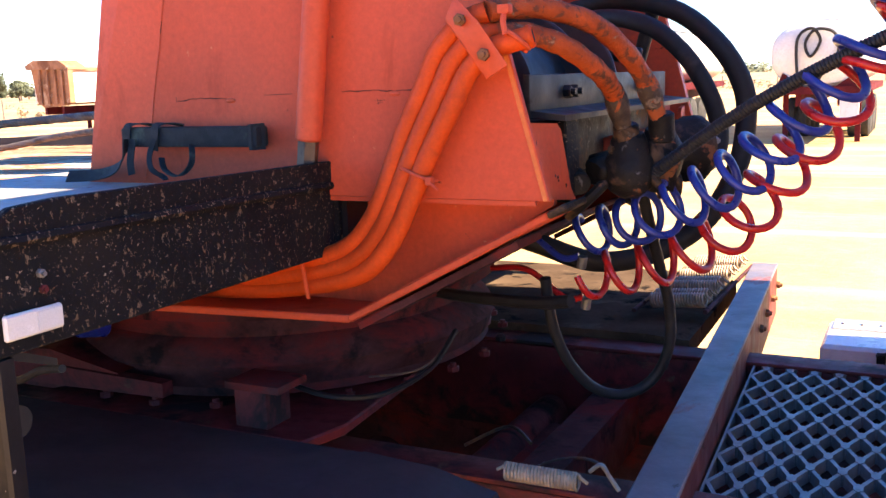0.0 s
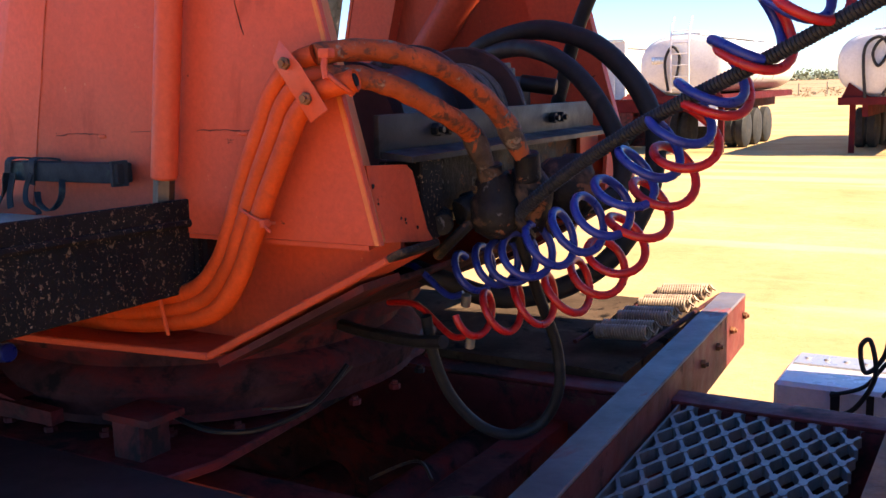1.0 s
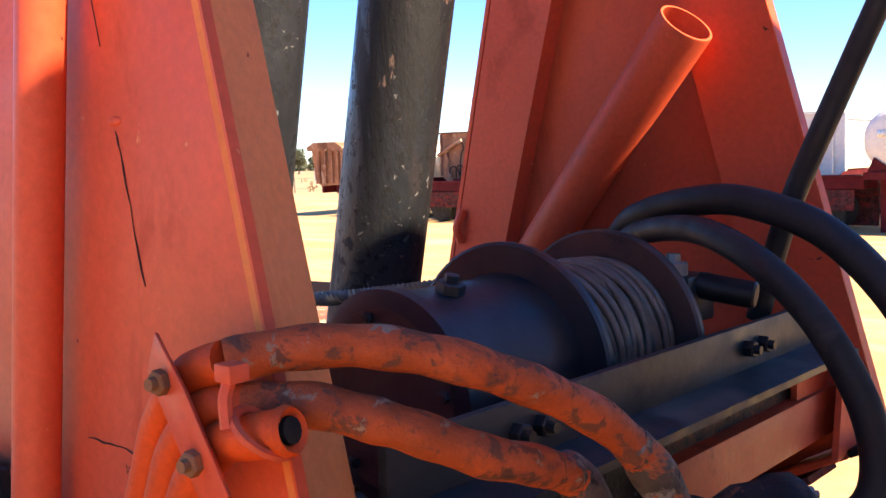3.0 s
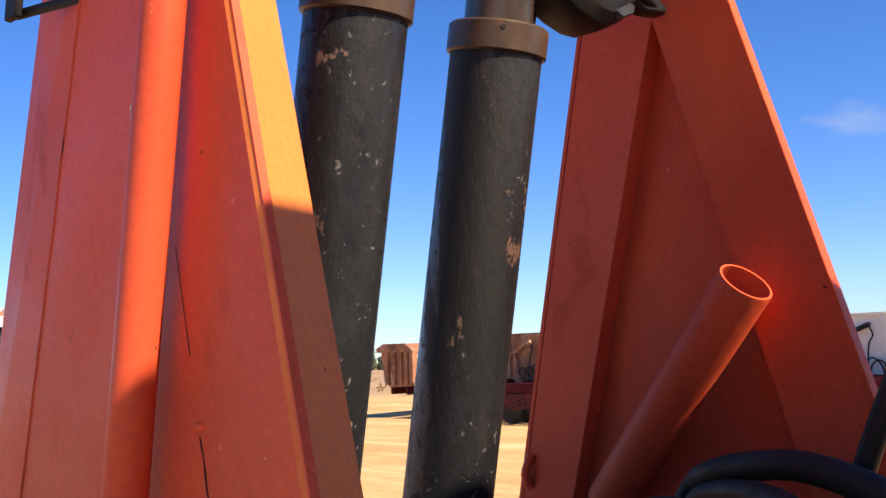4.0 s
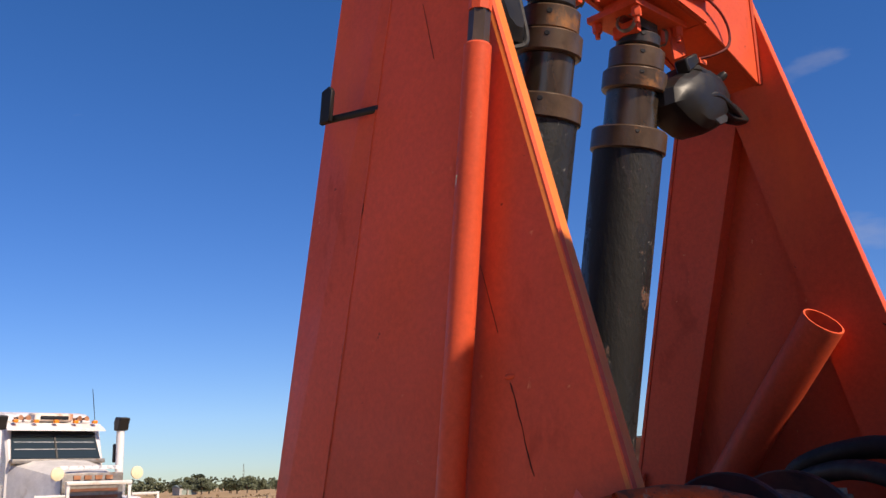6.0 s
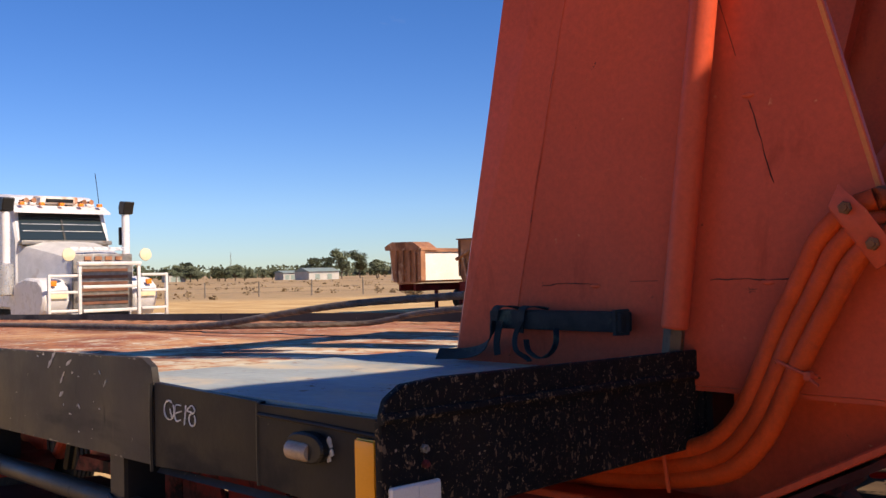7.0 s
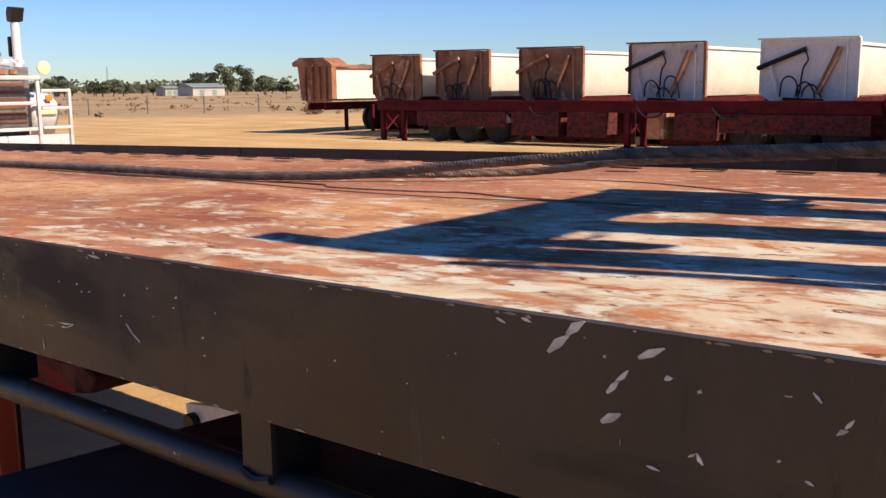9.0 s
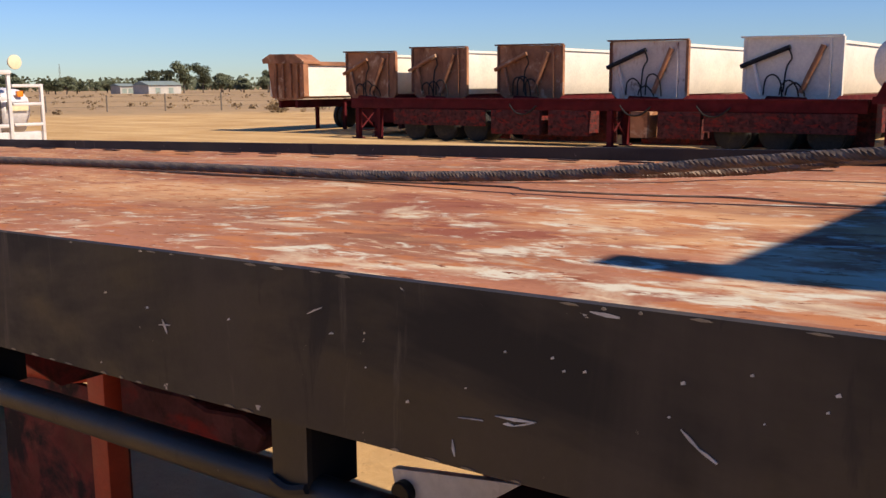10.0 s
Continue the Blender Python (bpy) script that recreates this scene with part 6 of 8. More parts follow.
def deck_ropes():
    lie = lambda x, y, up=0.016: (x, y, deck_top(x, y) + up)  # noqa: E731
    a = [lie(-8.5, 1.38), lie(-5.3, 1.42), lie(-4.3, 1.43), lie(-3.5, 1.39), lie(-3.2, 1.365), (-2.63, 1.35, 1.338), (-2.15, 1.345, 1.392), (-1.72, 1.34, 1.434), (-1.2, 1.34, 1.464), (-0.96, 1.34, 1.486), (-0.39, 1.34, 1.542), (-0.17, 1.338, 1.570), (0.10, 1.335, 1.612)]
    b = [lie(-8.5, 1.45), lie(-5.3, 1.46), lie(-4.2, 1.47), lie(-3.5, 1.43), lie(-3.15, 1.43), lie(-2.88, 1.58), lie(-2.58, 1.76), lie(-2.38, 1.91, 0.018), (-2.20, 1.93, 1.340), (-2.0, 1.90, 1.368), (-1.3, 1.72, 1.430), (-0.6, 1.52, 1.505), (-0.1, 1.40, 1.570), (0.10, 1.38, 1.600)]
    for pts, label in ((a, "brown twisted wire rope running from the winch along the deck"), (b, "second brown twisted wire rope lying slack on the deck")):
        ob = thing("wire_rope", pts[0], label, "rope", "winch ropes on the deck")
        strands(pts, 0.0135, 0.060, "rope", ob)
    pts = [(-4.4, 1.36), (-3.52, 1.33), (-2.80, 1.347), (-2.645, 1.284), (-2.34, 1.289), (-2.167, 1.322), (-1.947, 1.265), (-1.55, 1.25)]
    single("thin_wire", tube([(x, y, deck_top(x, y) + 0.005) for x, y in pts], 0.0028, 6, 6), ROPE, "thin dark wire lying across the deck", "wire")


deck_ropes()


# ---- the truck in front ----
TRUCK = thing("prime_mover", (0.4, 1.305, GZ), "dark red prime mover chassis with grating and turntable", "truck")


def spring_mesh(a, b, r, wire, turns, n=5):
    a, b = Vector(a), Vector(b)
    L = (b - a).length
    bm = helix([a + (b - a) * 0.10, (a + b) / 2, a + (b - a) * 0.90], r, wire, L * 0.8 / turns, n, 12)
    u = (b - a).normalized()
    up = Vector((0, 0, 1))
    bm = tube([a, a + u * 0.012 + up * 0.008, a + u * L * 0.10 + up * r], wire, 5, 4, bm)
    return tube([b, b - u * 0.012 + up * 0.008, b - u * L * 0.10 + up * r], wire, 5, 4, bm)


def truck():
    for y in (0.80, 1.72):
        part("chassis_rail", box(-2.45, 1.9, y, y + 0.085, 0.53, 0.785, 0.006), RED, TRUCK, "dark red chassis rail")
        part("rail_doubler", box(-2.45, -1.46, y - 0.006, y + 0.091, 0.7975, 0.845, 0.003), RED, TRUCK)
        part("rail_flange", box(-2.45, 1.9, y - 0.004, y + 0.089, 0.787, 0.797, 0.003), RED, TRUCK)
    for x in (-1.6, -0.9, 0.20):
        part("cross_member", box(x, x + 0.10, 0.89, 1.715, 0.54, 0.70, 0.004), GRIME_SHADE, TRUCK)
    part("cross_pipe", rod((0.05, 0.89, 0.60), (0.05, 1.715, 0.60), 0.05, 16), GRIME_SHADE, TRUCK)
    part("axle_housing", lathe((-0.55, 0.3, 0.33), (-0.55, 2.3, 0.33), [(0, 0.07), (0.8, 0.09), (0.9, 0.2), (1.1, 0.2), (1.2, 0.09), (2.0, 0.07)], 20), GRIME_SHADE, TRUCK)
    part("air_tank", lathe((0.12, 0.95, 0.52), (0.12, 1.62, 0.52), [(0, 0.03), (0.02, 0.08), (0.05, 0.10), (0.62, 0.10), (0.65, 0.08), (0.67, 0.03)], 20), GRIME_SHADE, TRUCK)
    for pts in ([(0.18, 0.95, 0.67), (0.25, 1.12, 0.70), (0.33, 1.20, 0.69), (0.40, 1.16, 0.66), (0.46, 1.06, 0.67)], [(0.30, 0.98, 0.66), (0.38, 1.02, 0.665), (0.48, 1.06, 0.66)], [(0.02, 1.2, 0.68), (0.10, 1.28, 0.71), (0.18, 1.22, 0.70)]):
        part("brake_line", tube(pts, 0.004, 7, 6), COLLAR, TRUCK)
    part("valve", box(0.22, 0.30, 1.06, 1.14, 0.60, 0.69, 0.008), GRIME_SHADE, TRUCK)
    part("chamber", rod((0.00, 1.00, 0.64), (0.10, 1.06, 0.64), 0.06, 18), GRIME_SHADE, TRUCK)
    # turntable
    part("base_plate", slab([(-1.45, 0.66, 0.85), (-0.06, 0.66, 0.85), (-0.03, 0.77, 0.85), (-0.11, 1.66, 0.85), (-0.2, 1.88, 0.85), (-1.45, 1.90, 0.85)], (0, 0, 0.022), bevel=0.004), RED, TRUCK, "dark red turntable base plate")
    tt = part("turntable", lathe((-0.55, 1.305, 0.90), (-0.55, 1.305, 1.104), [(0, 0.46), (0.0, 0.54), (0.05, 0.56), (0.08, 0.54), (0.10, 0.50), (0.14, 0.50), (0.15, 0.56), (0.190, 0.56), (0.198, 0.54)], 64), GRIME_SHADE, TRUCK, "greasy black turntable ring with red traces")
    part("race", lathe((-0.55, 1.305, 0.882), (-0.55, 1.305, 0.90), [(0, 0.54), (0.018, 0.53)], 64), GRIME_SHADE, tt)
    for k in range(26):
        a = k * math.tau / 26
        part("bolt", hexbolt((-0.55 + 0.58 * math.cos(a), 1.305 + 0.58 * math.sin(a), 0.872), (0, 0, 1), 0.014, 0.012), RED, tt)
    for y in (0.70, 1.80):
        part("ramp", slab([(-1.45, y, 0.885), (-0.75, y, 0.885), (-0.55, y, 0.94), (-0.75, y, 0.975), (-1.45, y, 0.93)], (0, 0.11, 0)), RED, TRUCK)
    part("grease_line", tube([(-0.18, 0.80, 0.93), (-0.08, 0.80, 0.915), (0.0, 0.86, 0.91), (0.06, 0.96, 0.94), (0.075, 1.06, 1.0)], 0.006, 7, 6), BLACK, TRUCK)
    part("grease_line", tube([(-0.10, 0.98, 0.90), (0.01, 1.02, 0.92), (0.06, 1.10, 0.985)], 0.0025, 7, 6), COLLAR, TRUCK)
    post = part("rusty_stop", box(-0.236, -0.158, 0.690, 0.770, 0.80, 0.946, 0.006), RED, TRUCK, "rusty stop block with a flat cap")
    part("stop_cap", box(-0.252, -0.122, 0.682, 0.780, 0.947, 0.963, 0.004), GRIME_SHADE, post)
    part("red_lever", slab([(-0.90, 0.69, 0.895), (-0.42, 0.69, 0.905), (-0.42, 0.69, 0.935), (-0.86, 0.69, 0.945)], (0, 0.03, 0)), RED, TRUCK)
    part("blue_fitting", rod((-0.72, 0.76, 1.01), (-0.64, 0.76, 1.02), 0.022, 14), BLUE_LINE, TRUCK)
    # cross rail ahead of the coupling
    rail = part("cross_rail", slab([(0.438, 2.690, 0.868), (0.522, 2.700, 0.868), (0.652, 0.45, 0.868), (0.574, 0.44, 0.868)], (0, 0, -0.010), bevel=0.003), RAIL, TRUCK, "scuffed grey and maroon steel cross rail")
    part("rail_side", slab([(0.510, 2.695, 0.857), (0.520, 2.697, 0.857), (0.650, 0.452, 0.857), (0.640, 0.45, 0.857)], (0, 0, -0.165)), RAIL_SIDE, rail, "worn red-brown rail side")
    part("rail_back", slab([(0.440, 2.685, 0.857), (0.450, 2.685, 0.857), (0.586, 0.45, 0.857), (0.576, 0.45, 0.857)], (0, 0, -0.12)), RAIL_SIDE, rail)
    part("rail_end", slab([(0.451, 2.684, 0.857), (0.509, 2.684, 0.857), (0.509, 2.684, 0.71), (0.451, 2.684, 0.73)], (0, 0.010, 0)), RAIL_SIDE, rail)
    for y in (2.66, 2.45, 2.24, 2.05):
        xr = 0.522 + (2.700 - y) * 0.0578
        part("bolt", hexbolt((xr, y, 0.80), (1, 0.06, 0), 0.013, 0.012), RUST, rail)
    # far mudguard and the springs hooked to the rail
    part("far_mudguard", slab([(-2.3, 1.812, 0.77), (0.30, 1.812, 0.77), (0.41, 1.82, 0.76), (0.40, 2.60, 0.76), (0.34, 2.70, 0.77), (-2.3, 2.72, 0.77)], (0, 0, 0.05)), FAR_GUARD, TRUCK, "dusty brown-black rubber mudguard")
    part("spring_bar", rod((0.425, 1.95, 0.860), (0.44, 2.67, 0.860), 0.007, 10), GRIME_SHADE, TRUCK)
    part("spring_bar", rod((0.22, 1.95, 0.850), (0.23, 2.68, 0.850), 0.007, 10), GRIME_SHADE, TRUCK)
    for k in range(8):
        y = 2.04 + (k // 2) * 0.19 + (k % 2) * 0.062
        part("tension_spring", spring_mesh((0.23, y, 0.862), (0.43, y - 0.01, 0.878), 0.0195, 0.0040, 19), SPRING, TRUCK, "weathered tension spring")
    part("tension_spring", spring_mesh((0.335, 0.672, 0.876), (0.49, 0.690, 0.868), 0.014, 0.003, 22), SPRING, TRUCK, "weathered tension spring")
    part("spring_hook", tube([(0.49, 0.70, 0.885), (0.51, 0.70, 0.90), (0.525, 0.70, 0.88), (0.54, 0.70, 0.86)], 0.004, 6, 6), STEEL, TRUCK)
    # near mudguard over the wheels
    bm = slab([(-2.27, -0.105, 0.906), (-2.27, -0.085, 0.914), (-2.27, 0.66, 0.872), (-2.27, 0.66, 0.848), (-2.27, -0.105, 0.886)], (2.35, 0, 0))
    guard = part("near_mudguard", bm, MUDGUARD, TRUCK, "broad dusty black mudguard")
    part("guard_end", slab([(0.08, -0.105, 0.912), (0.22, -0.10, 0.902), (0.33, -0.08, 0.865), (0.36, -0.08, 0.78), (0.34, -0.08, 0.78), (0.31, -0.08, 0.855), (0.21, -0.10, 0.886), (0.08, -0.105, 0.892)], (0, 0.762, -0.036)), MUDGUARD, guard)
    part("guard_lip", tube([(-2.27, -0.110, 0.892), (-1.0, -0.112, 0.892), (0.08, -0.110, 0.896), (0.22, -0.10, 0.884)], 0.014, 10, 4), RUBBER, guard)
    for x in (-1.85, -0.55):
        for y in (-0.06, 0.26, 2.05, 2.37):
            wheel_part(x, y, 0.295, 0.27, TRUCK)
    # the grating of the catwalk
    bm = bmesh.new()
    x0, x1, y0, y1, z = 0.596, 1.012, 0.55, 1.830, 0.765
    px, py = 0.0568, 0.1350

    def bar(a, b, half, bm):
        """One strand of the mesh, cut off at the frame."""
        lo, hi = 0.0, 1.0
        for p, q, m0, m1 in ((a[0], b[0], x0, x1), (a[1], b[1], y0, y1)):
            if abs(q - p) < 1e-9:
                continue
            s, e = sorted(((m0 - p) / (q - p), (m1 - p) / (q - p)))
            lo, hi = max(lo, s), min(hi, e)
        if hi - lo < 0.05:
            return bm
        p = Vector((a[0] + (b[0] - a[0]) * lo, a[1] + (b[1] - a[1]) * lo, z))
        q = Vector((a[0] + (b[0] - a[0]) * hi, a[1] + (b[1] - a[1]) * hi, z))
        d = (q - p).normalized()
        s = Vector((-d.y, d.x, 0)) * half
        return slab([p - s, q - s, q + s, p + s], (0, 0, 0.024), bm)

    for i in range(-1, 10):
        for j in range(-1, 11):
            for h in (0, 0.5):
                nx, ny = x0 + (i + h) * px, y0 + (j + h) * py
                bm = bar((nx, ny), (nx + px / 2, ny + py / 2), 0.0042, bm)
                bm = bar((nx, ny), (nx - px / 2, ny + py / 2), 0.0042, bm)
                if x0 + 0.01 < nx < x1 - 0.01 and y0 + 0.02 < ny < y1 - 0.02:
                    bm = slab([(nx - 0.0085, ny - 0.010, z + 0.002), (nx, ny - 0.019, z + 0.002), (nx + 0.0085, ny - 0.010, z + 0.002), (nx + 0.0085, ny + 0.010, z + 0.002), (nx, ny + 0.019, z + 0.002), (nx - 0.0085, ny + 0.010, z + 0.002)], (0, 0, 0.0235), bm)
    def skew(bm):
        for v in bm.verts:
            x, y = v.co.x, v.co.y
            v.co.x += 0.040 * (y1 - y)
        return bm
    bm = skew(bm)
    deckg = part("catwalk_grating", bm, GALV, TRUCK, "grey diamond-mesh catwalk grating", 0)
    part("grating_edge", skew(box(x0 - 0.006, x0 - 0.001, y0, y1, z - 0.012, z + 0.024)), GALV, deckg)
    part("grating_edge", skew(box(x0, x1, y1 + 0.001, y1 + 0.006, z - 0.012, z + 0.022)), GALV, deckg)
    # Added dark sheets that block the sunlit ground below grating and chassis.
    part("pan", box(x0 - 0.02, x1 + 0.3, y0, y1 - 0.13, z - 0.16, z - 0.15), GRIME_SHADE, TRUCK)
    part("belly_pan", box(-1.30, 1.50, 0.20, 1.80, 0.30, 0.315), GRIME_SHADE, TRUCK)
    part("side_shield", box(-1.30, 1.30, 1.79, 1.80, 0.316, 0.528), GRIME_SHADE, TRUCK)
    part("rusty_angle", box(1.07, 1.12, 0.55, 1.92, 0.72, 0.815, 0.004), RUST, TRUCK, "rusty brown steel angle")
    part("rusty_angle", box(1.12, 1.40, 0.60, 0.66, 0.72, 0.80, 0.004), RUST, TRUCK)
    # white side tank with loose leads
    tank = part("side_tank", slab([(0.70, 2.30, 0.30), (0.70, 2.62, 0.30), (0.70, 2.70, 0.40), (0.70, 2.70, 0.62), (0.70, 2.62, 0.70), (0.70, 2.30, 0.70)], (0.62, 0, 0), bevel=0.012), WHITE, TRUCK, "white side tank with loose black leads")
    part("tread_strip", box(0.72, 1.30, 2.50, 2.62, 0.7002, 0.706), SILVER, tank)
    for k in range(10):
        part("tread_stud", lathe((0.75 + k * 0.057, 2.56, 0.706), (0.75 + k * 0.057, 2.56, 0.72), [(0, 0.010), (0.005, 0.007)], 8), SILVER, tank)
    part("strap", box(0.86, 0.885, 2.294, 2.299, 0.56, 0.69), BLACK, tank)
    part("strap", box(0.955, 0.975, 2.294, 2.299, 0.58, 0.69), BLACK, tank)
    part("lead", tube([(0.87, 2.28, 0.62), (0.93, 2.26, 0.66), (0.98, 2.25, 0.76), (0.965, 2.25, 0.86), (0.94, 2.25, 0.84), (0.955, 2.25, 0.77), (1.0, 2.25, 0.82), (1.03, 2.22, 0.94), (1.10, 2.15, 1.0), (1.2, 2.1, 1.02)], 0.007, 8, 7), RUBBER, tank)
    part("lead", tube([(0.86, 2.29, 0.68), (0.95, 2.28, 0.72), (1.01, 2.27, 0.80), (1.02, 2.27, 0.74), (1.0, 2.27, 0.70)], 0.006, 8, 6), RUBBER, tank)
    # cab, unseen behind the camera, added to shade the coupling
    cab = part("cab", box(1.56, 3.5, 0.06, 2.55, 0.45, 2.985, 0.04), WHITE, TRUCK, "white cab")
    for y0, y1 in ((0.052, 0.058), (2.552, 2.558)):
        part("side_window", box(2.35, 3.20, y0, y1, 1.75, 2.45), GLASS, cab, "dark side window")
        part("door_seam", box(2.28, 2.29, y0, y1, 0.75, 2.55), BLACK, cab)
        part("step", box(2.5, 3.1, y0 - 0.10 if y0 < 1 else y1, y0 if y0 < 1 else y1 + 0.10, 0.45, 0.50, 0.01), SILVER, cab)
    part("windscreen", box(3.502, 3.508, 0.30, 2.30, 1.75, 2.55), GLASS, cab, "dark windscreen")
    part("grille", box(3.502, 3.55, 0.60, 2.00, 0.60, 1.40, 0.02), SILVER, cab)
    for y in (0.08, 2.23):
        wheel_part(2.75, y, 0.28, 0.30, TRUCK)
    # Unseen roof outline, bent so its shadow edge crosses the towers and front deck.
    arch = [(0.10, 2.90), (0.12, 3.19), (0.38, 3.240), (0.865, 3.252), (0.998, 3.319), (1.20, 3.362), (1.60, 3.362), (1.85, 3.305), (2.036, 3.216), (2.26, 3.06), (2.42, 2.90)]
    part("roof_fairing", slab([(1.56, y, z) for y, z in arch], (1.74, 0, 0)), WHITE, cab)


truck()


# ---- parked side tippers ----
def side_tipper(x0, x1, y, top, face, dolly=False, low=1.10, group="parked side tippers"):
    """A tipping semi-trailer seen end-on: headboard, bin, rams, chassis, wheels and legs."""
    w = x1 - x0
    cx = (x0 + x1) / 2
    what = {BIN_RUST: "red-stained side tipper trailer with hoses on its headboard", BIN_PALE: "dusty pale side tipper trailer with hoses on its headboard", BIN_WHITE: "white side tipper trailer with a dark ram across its headboard"}[face]
    ob = thing("side_tipper", (cx, y + 4.5, GZ), what, "trailer", group)
    part("headboard", slab([(x0, y, top), (x1, y, top - 0.03), (x1 + 0.02, y, low + 0.10), (x1 - 0.10, y, low), (x0 + 0.35, y, low - 0.05), (x0 + 0.06, y, low + 0.15)], (0, 0.06, 0)), face, ob, "stained headboard")
    part("top_rail", slab([(x0 - 0.10, y - 0.08, top + 0.05), (x1 + 0.04, y - 0.08, top + 0.02), (x1 + 0.04, y - 0.08, top - 0.02), (x0 - 0.06, y - 0.08, top)], (0, 0.15, 0)), BIN_DARK if face is not BIN_WHITE else face, ob)
    part("side_post", box(x1 - 0.30, x1 - 0.24, y - 0.07, y, low + 0.05, top - 0.08), face, ob)
    part("side_post", box(x1 - 0.02, x1 + 0.06, y - 0.02, y + 0.10, low + 0.1, top - 0.02), BIN_RUST if face is not BIN_WHITE else face, ob)
    # bin: two sloped sides, open top with a rail
    L = 8.2
    for s, xx in ((1, x1), (-1, x0)):
        part("bin_side", slab([(xx, y + 0.06, top - 0.16), (xx + 0.02 * s, y + 0.06, low + 0.55), (xx - 0.16 * s, y + 0.06, low + 0.14), (xx - 0.22 * s, y + 0.06, low + 0.14), (xx - 0.05 * s, y + 0.06, low + 0.55), (xx - 0.07 * s, y + 0.06, top - 0.16)], (0, L, 0)), BIN_WHITE, ob, "white bin side")
        part("bin_rail", box(min(xx, xx + 0.05 * s), max(xx, xx + 0.05 * s), y + 0.06, y + L, top - 0.20, top - 0.12), BIN_WHITE, ob)
    part("bin_floor", box(x0 + 0.2, x1 - 0.2, y + 0.06, y + L, low + 0.12, low + 0.17), BIN_RUST, ob)
    part("tailboard", box(x0, x1, y + L, y + L + 0.06, low + 0.1, top), face, ob)
    # tipping ram, cross arm and hoses on the headboard
    part("tipping_ram", tube([(x0 - 0.05, y - 0.10, top - 0.75), (cx + 0.0, y - 0.14, top - 0.26)], 0.065, 10, 1), BIN_RUST if face is BIN_RUST else BLACK, ob)
    part("ram_leg", tube([(x0 + 0.28, y - 0.08, top - 0.66), (x0 + 0.52, y - 0.10, low + 0.12)], 0.05, 8, 1), face, ob)
    part("ram_arm", tube([(x1 - 0.42, y - 0.10, top - 0.24), (x1 - 0.95, y - 0.10, low + 0.18)], 0.075, 10, 1), BIN_RUST, ob)
    rng = random.Random(int(x0 * 10))
    for k in range(3):
        a = cx - 0.35 + 0.28 * k + rng.uniform(-0.1, 0.1)
        h = 0.25 + 0.35 * rng.random()
        part("hose", tube([(a - 0.25, y - 0.09, low + 0.12), (a - 0.18, y - 0.16, low + h), (a + 0.02, y - 0.18, low + h + 0.12), (a + 0.2, y - 0.15, low + h - 0.05), (a + 0.26, y - 0.12, low + 0.08)], 0.022, 7, 5), RUBBER, ob)
    part("hose", tube([(cx - 0.05, y - 0.1, top - 0.3), (cx + 0.05, y - 0.13, top - 0.55), (cx - 0.08, y - 0.12, top - 0.8), (cx - 0.15, y - 0.1, low + 0.2)], 0.022, 7, 5), RUBBER, ob)
    part("edge_rail", box(x0 - 0.02, x0 + 0.07, y - 0.03, y, low + 0.2, top - 0.02), BIN_DARK if face is not BIN_WHITE else face, ob)
    part("mud_bracket", slab([(x0 + 0.55, y - 0.15, low - 0.15), (x1 - 0.7, y - 0.15, low - 0.15), (x1 - 0.8, y - 0.15, low + 0.06), (x0 + 0.7, y - 0.15, low + 0.10)], (0, 0.1, 0)), FAR_RED, ob)
    # chassis, legs, axles
    for s in (-1, 1):
        part("chassis_rail", box(cx + s * 0.48 - 0.06, cx + s * 0.48 + 0.06, y - 0.2, y + L, low - 0.38, low - 0.08), FAR_RED, ob)
        part("landing_leg", box(cx + s * 0.78 - 0.06, cx + s * 0.78 + 0.06, y + 1.2, y + 1.34, GZ + 0.03, low - 0.1), FAR_RED, ob)
        part("leg_foot", box(cx + s * 0.78 - 0.13, cx + s * 0.78 + 0.13, y + 1.13, y + 1.41, GZ, GZ + 0.04), FAR_RED, ob)
    part("leg_brace", tube([(cx - 0.74, y + 1.27, GZ + 0.35), (cx + 0.74, y + 1.27, low - 0.2)], 0.025, 6, 1), FAR_RED, ob)
    if dolly:
        for s in (-1, 1):
            axle_wheel(cx + s * 0.74, y + 0.9, ob)
            axle_wheel(cx + s * 0.74, y + 2.1, ob)
    for s, xx in ((1, x1), (-1, x0)):
        a, b = sorted((xx - s * 0.12, xx - s * 0.28))
        part("side_rail", box(a, b, y + 0.07, y + L, low - 0.34, low + 0.10), FAR_RED, ob, "dark red side rail")
        # Added dark panel below the rail, in place of the shade under the bin.
        part("side_guard", box(a, b, y + 0.5, y + L, GZ + 0.22, low - 0.35), GRIME_SHADE, ob)
    part("skirt", box(x0 + 0.25, x1 - 0.25, y + 0.3, y + 0.36, GZ + 0.45, low - 0.39), FAR_RED, ob)
    part("bolster", box(x0 + 0.05, x1 - 0.05, y - 0.1, y + 1.0, low - 0.085, low - 0.02), FAR_RED, ob)
    part("toolbox", box(cx - 0.9, cx - 0.35, y + 2.1, y + 2.7, GZ + 0.45, low - 0.4), BIN_RUST, ob)
    for k in range(3):
        for s in (-1, 1):
            axle_wheel(cx + s * 0.72, y + 4.6 + 1.25 * k, ob)
    part("mudguard", box(x0 + 0.05, x1 - 0.05, y + 3.9, y + 7.8, GZ + 1.06, GZ + 1.09), FAR_RED, ob)
    return ob


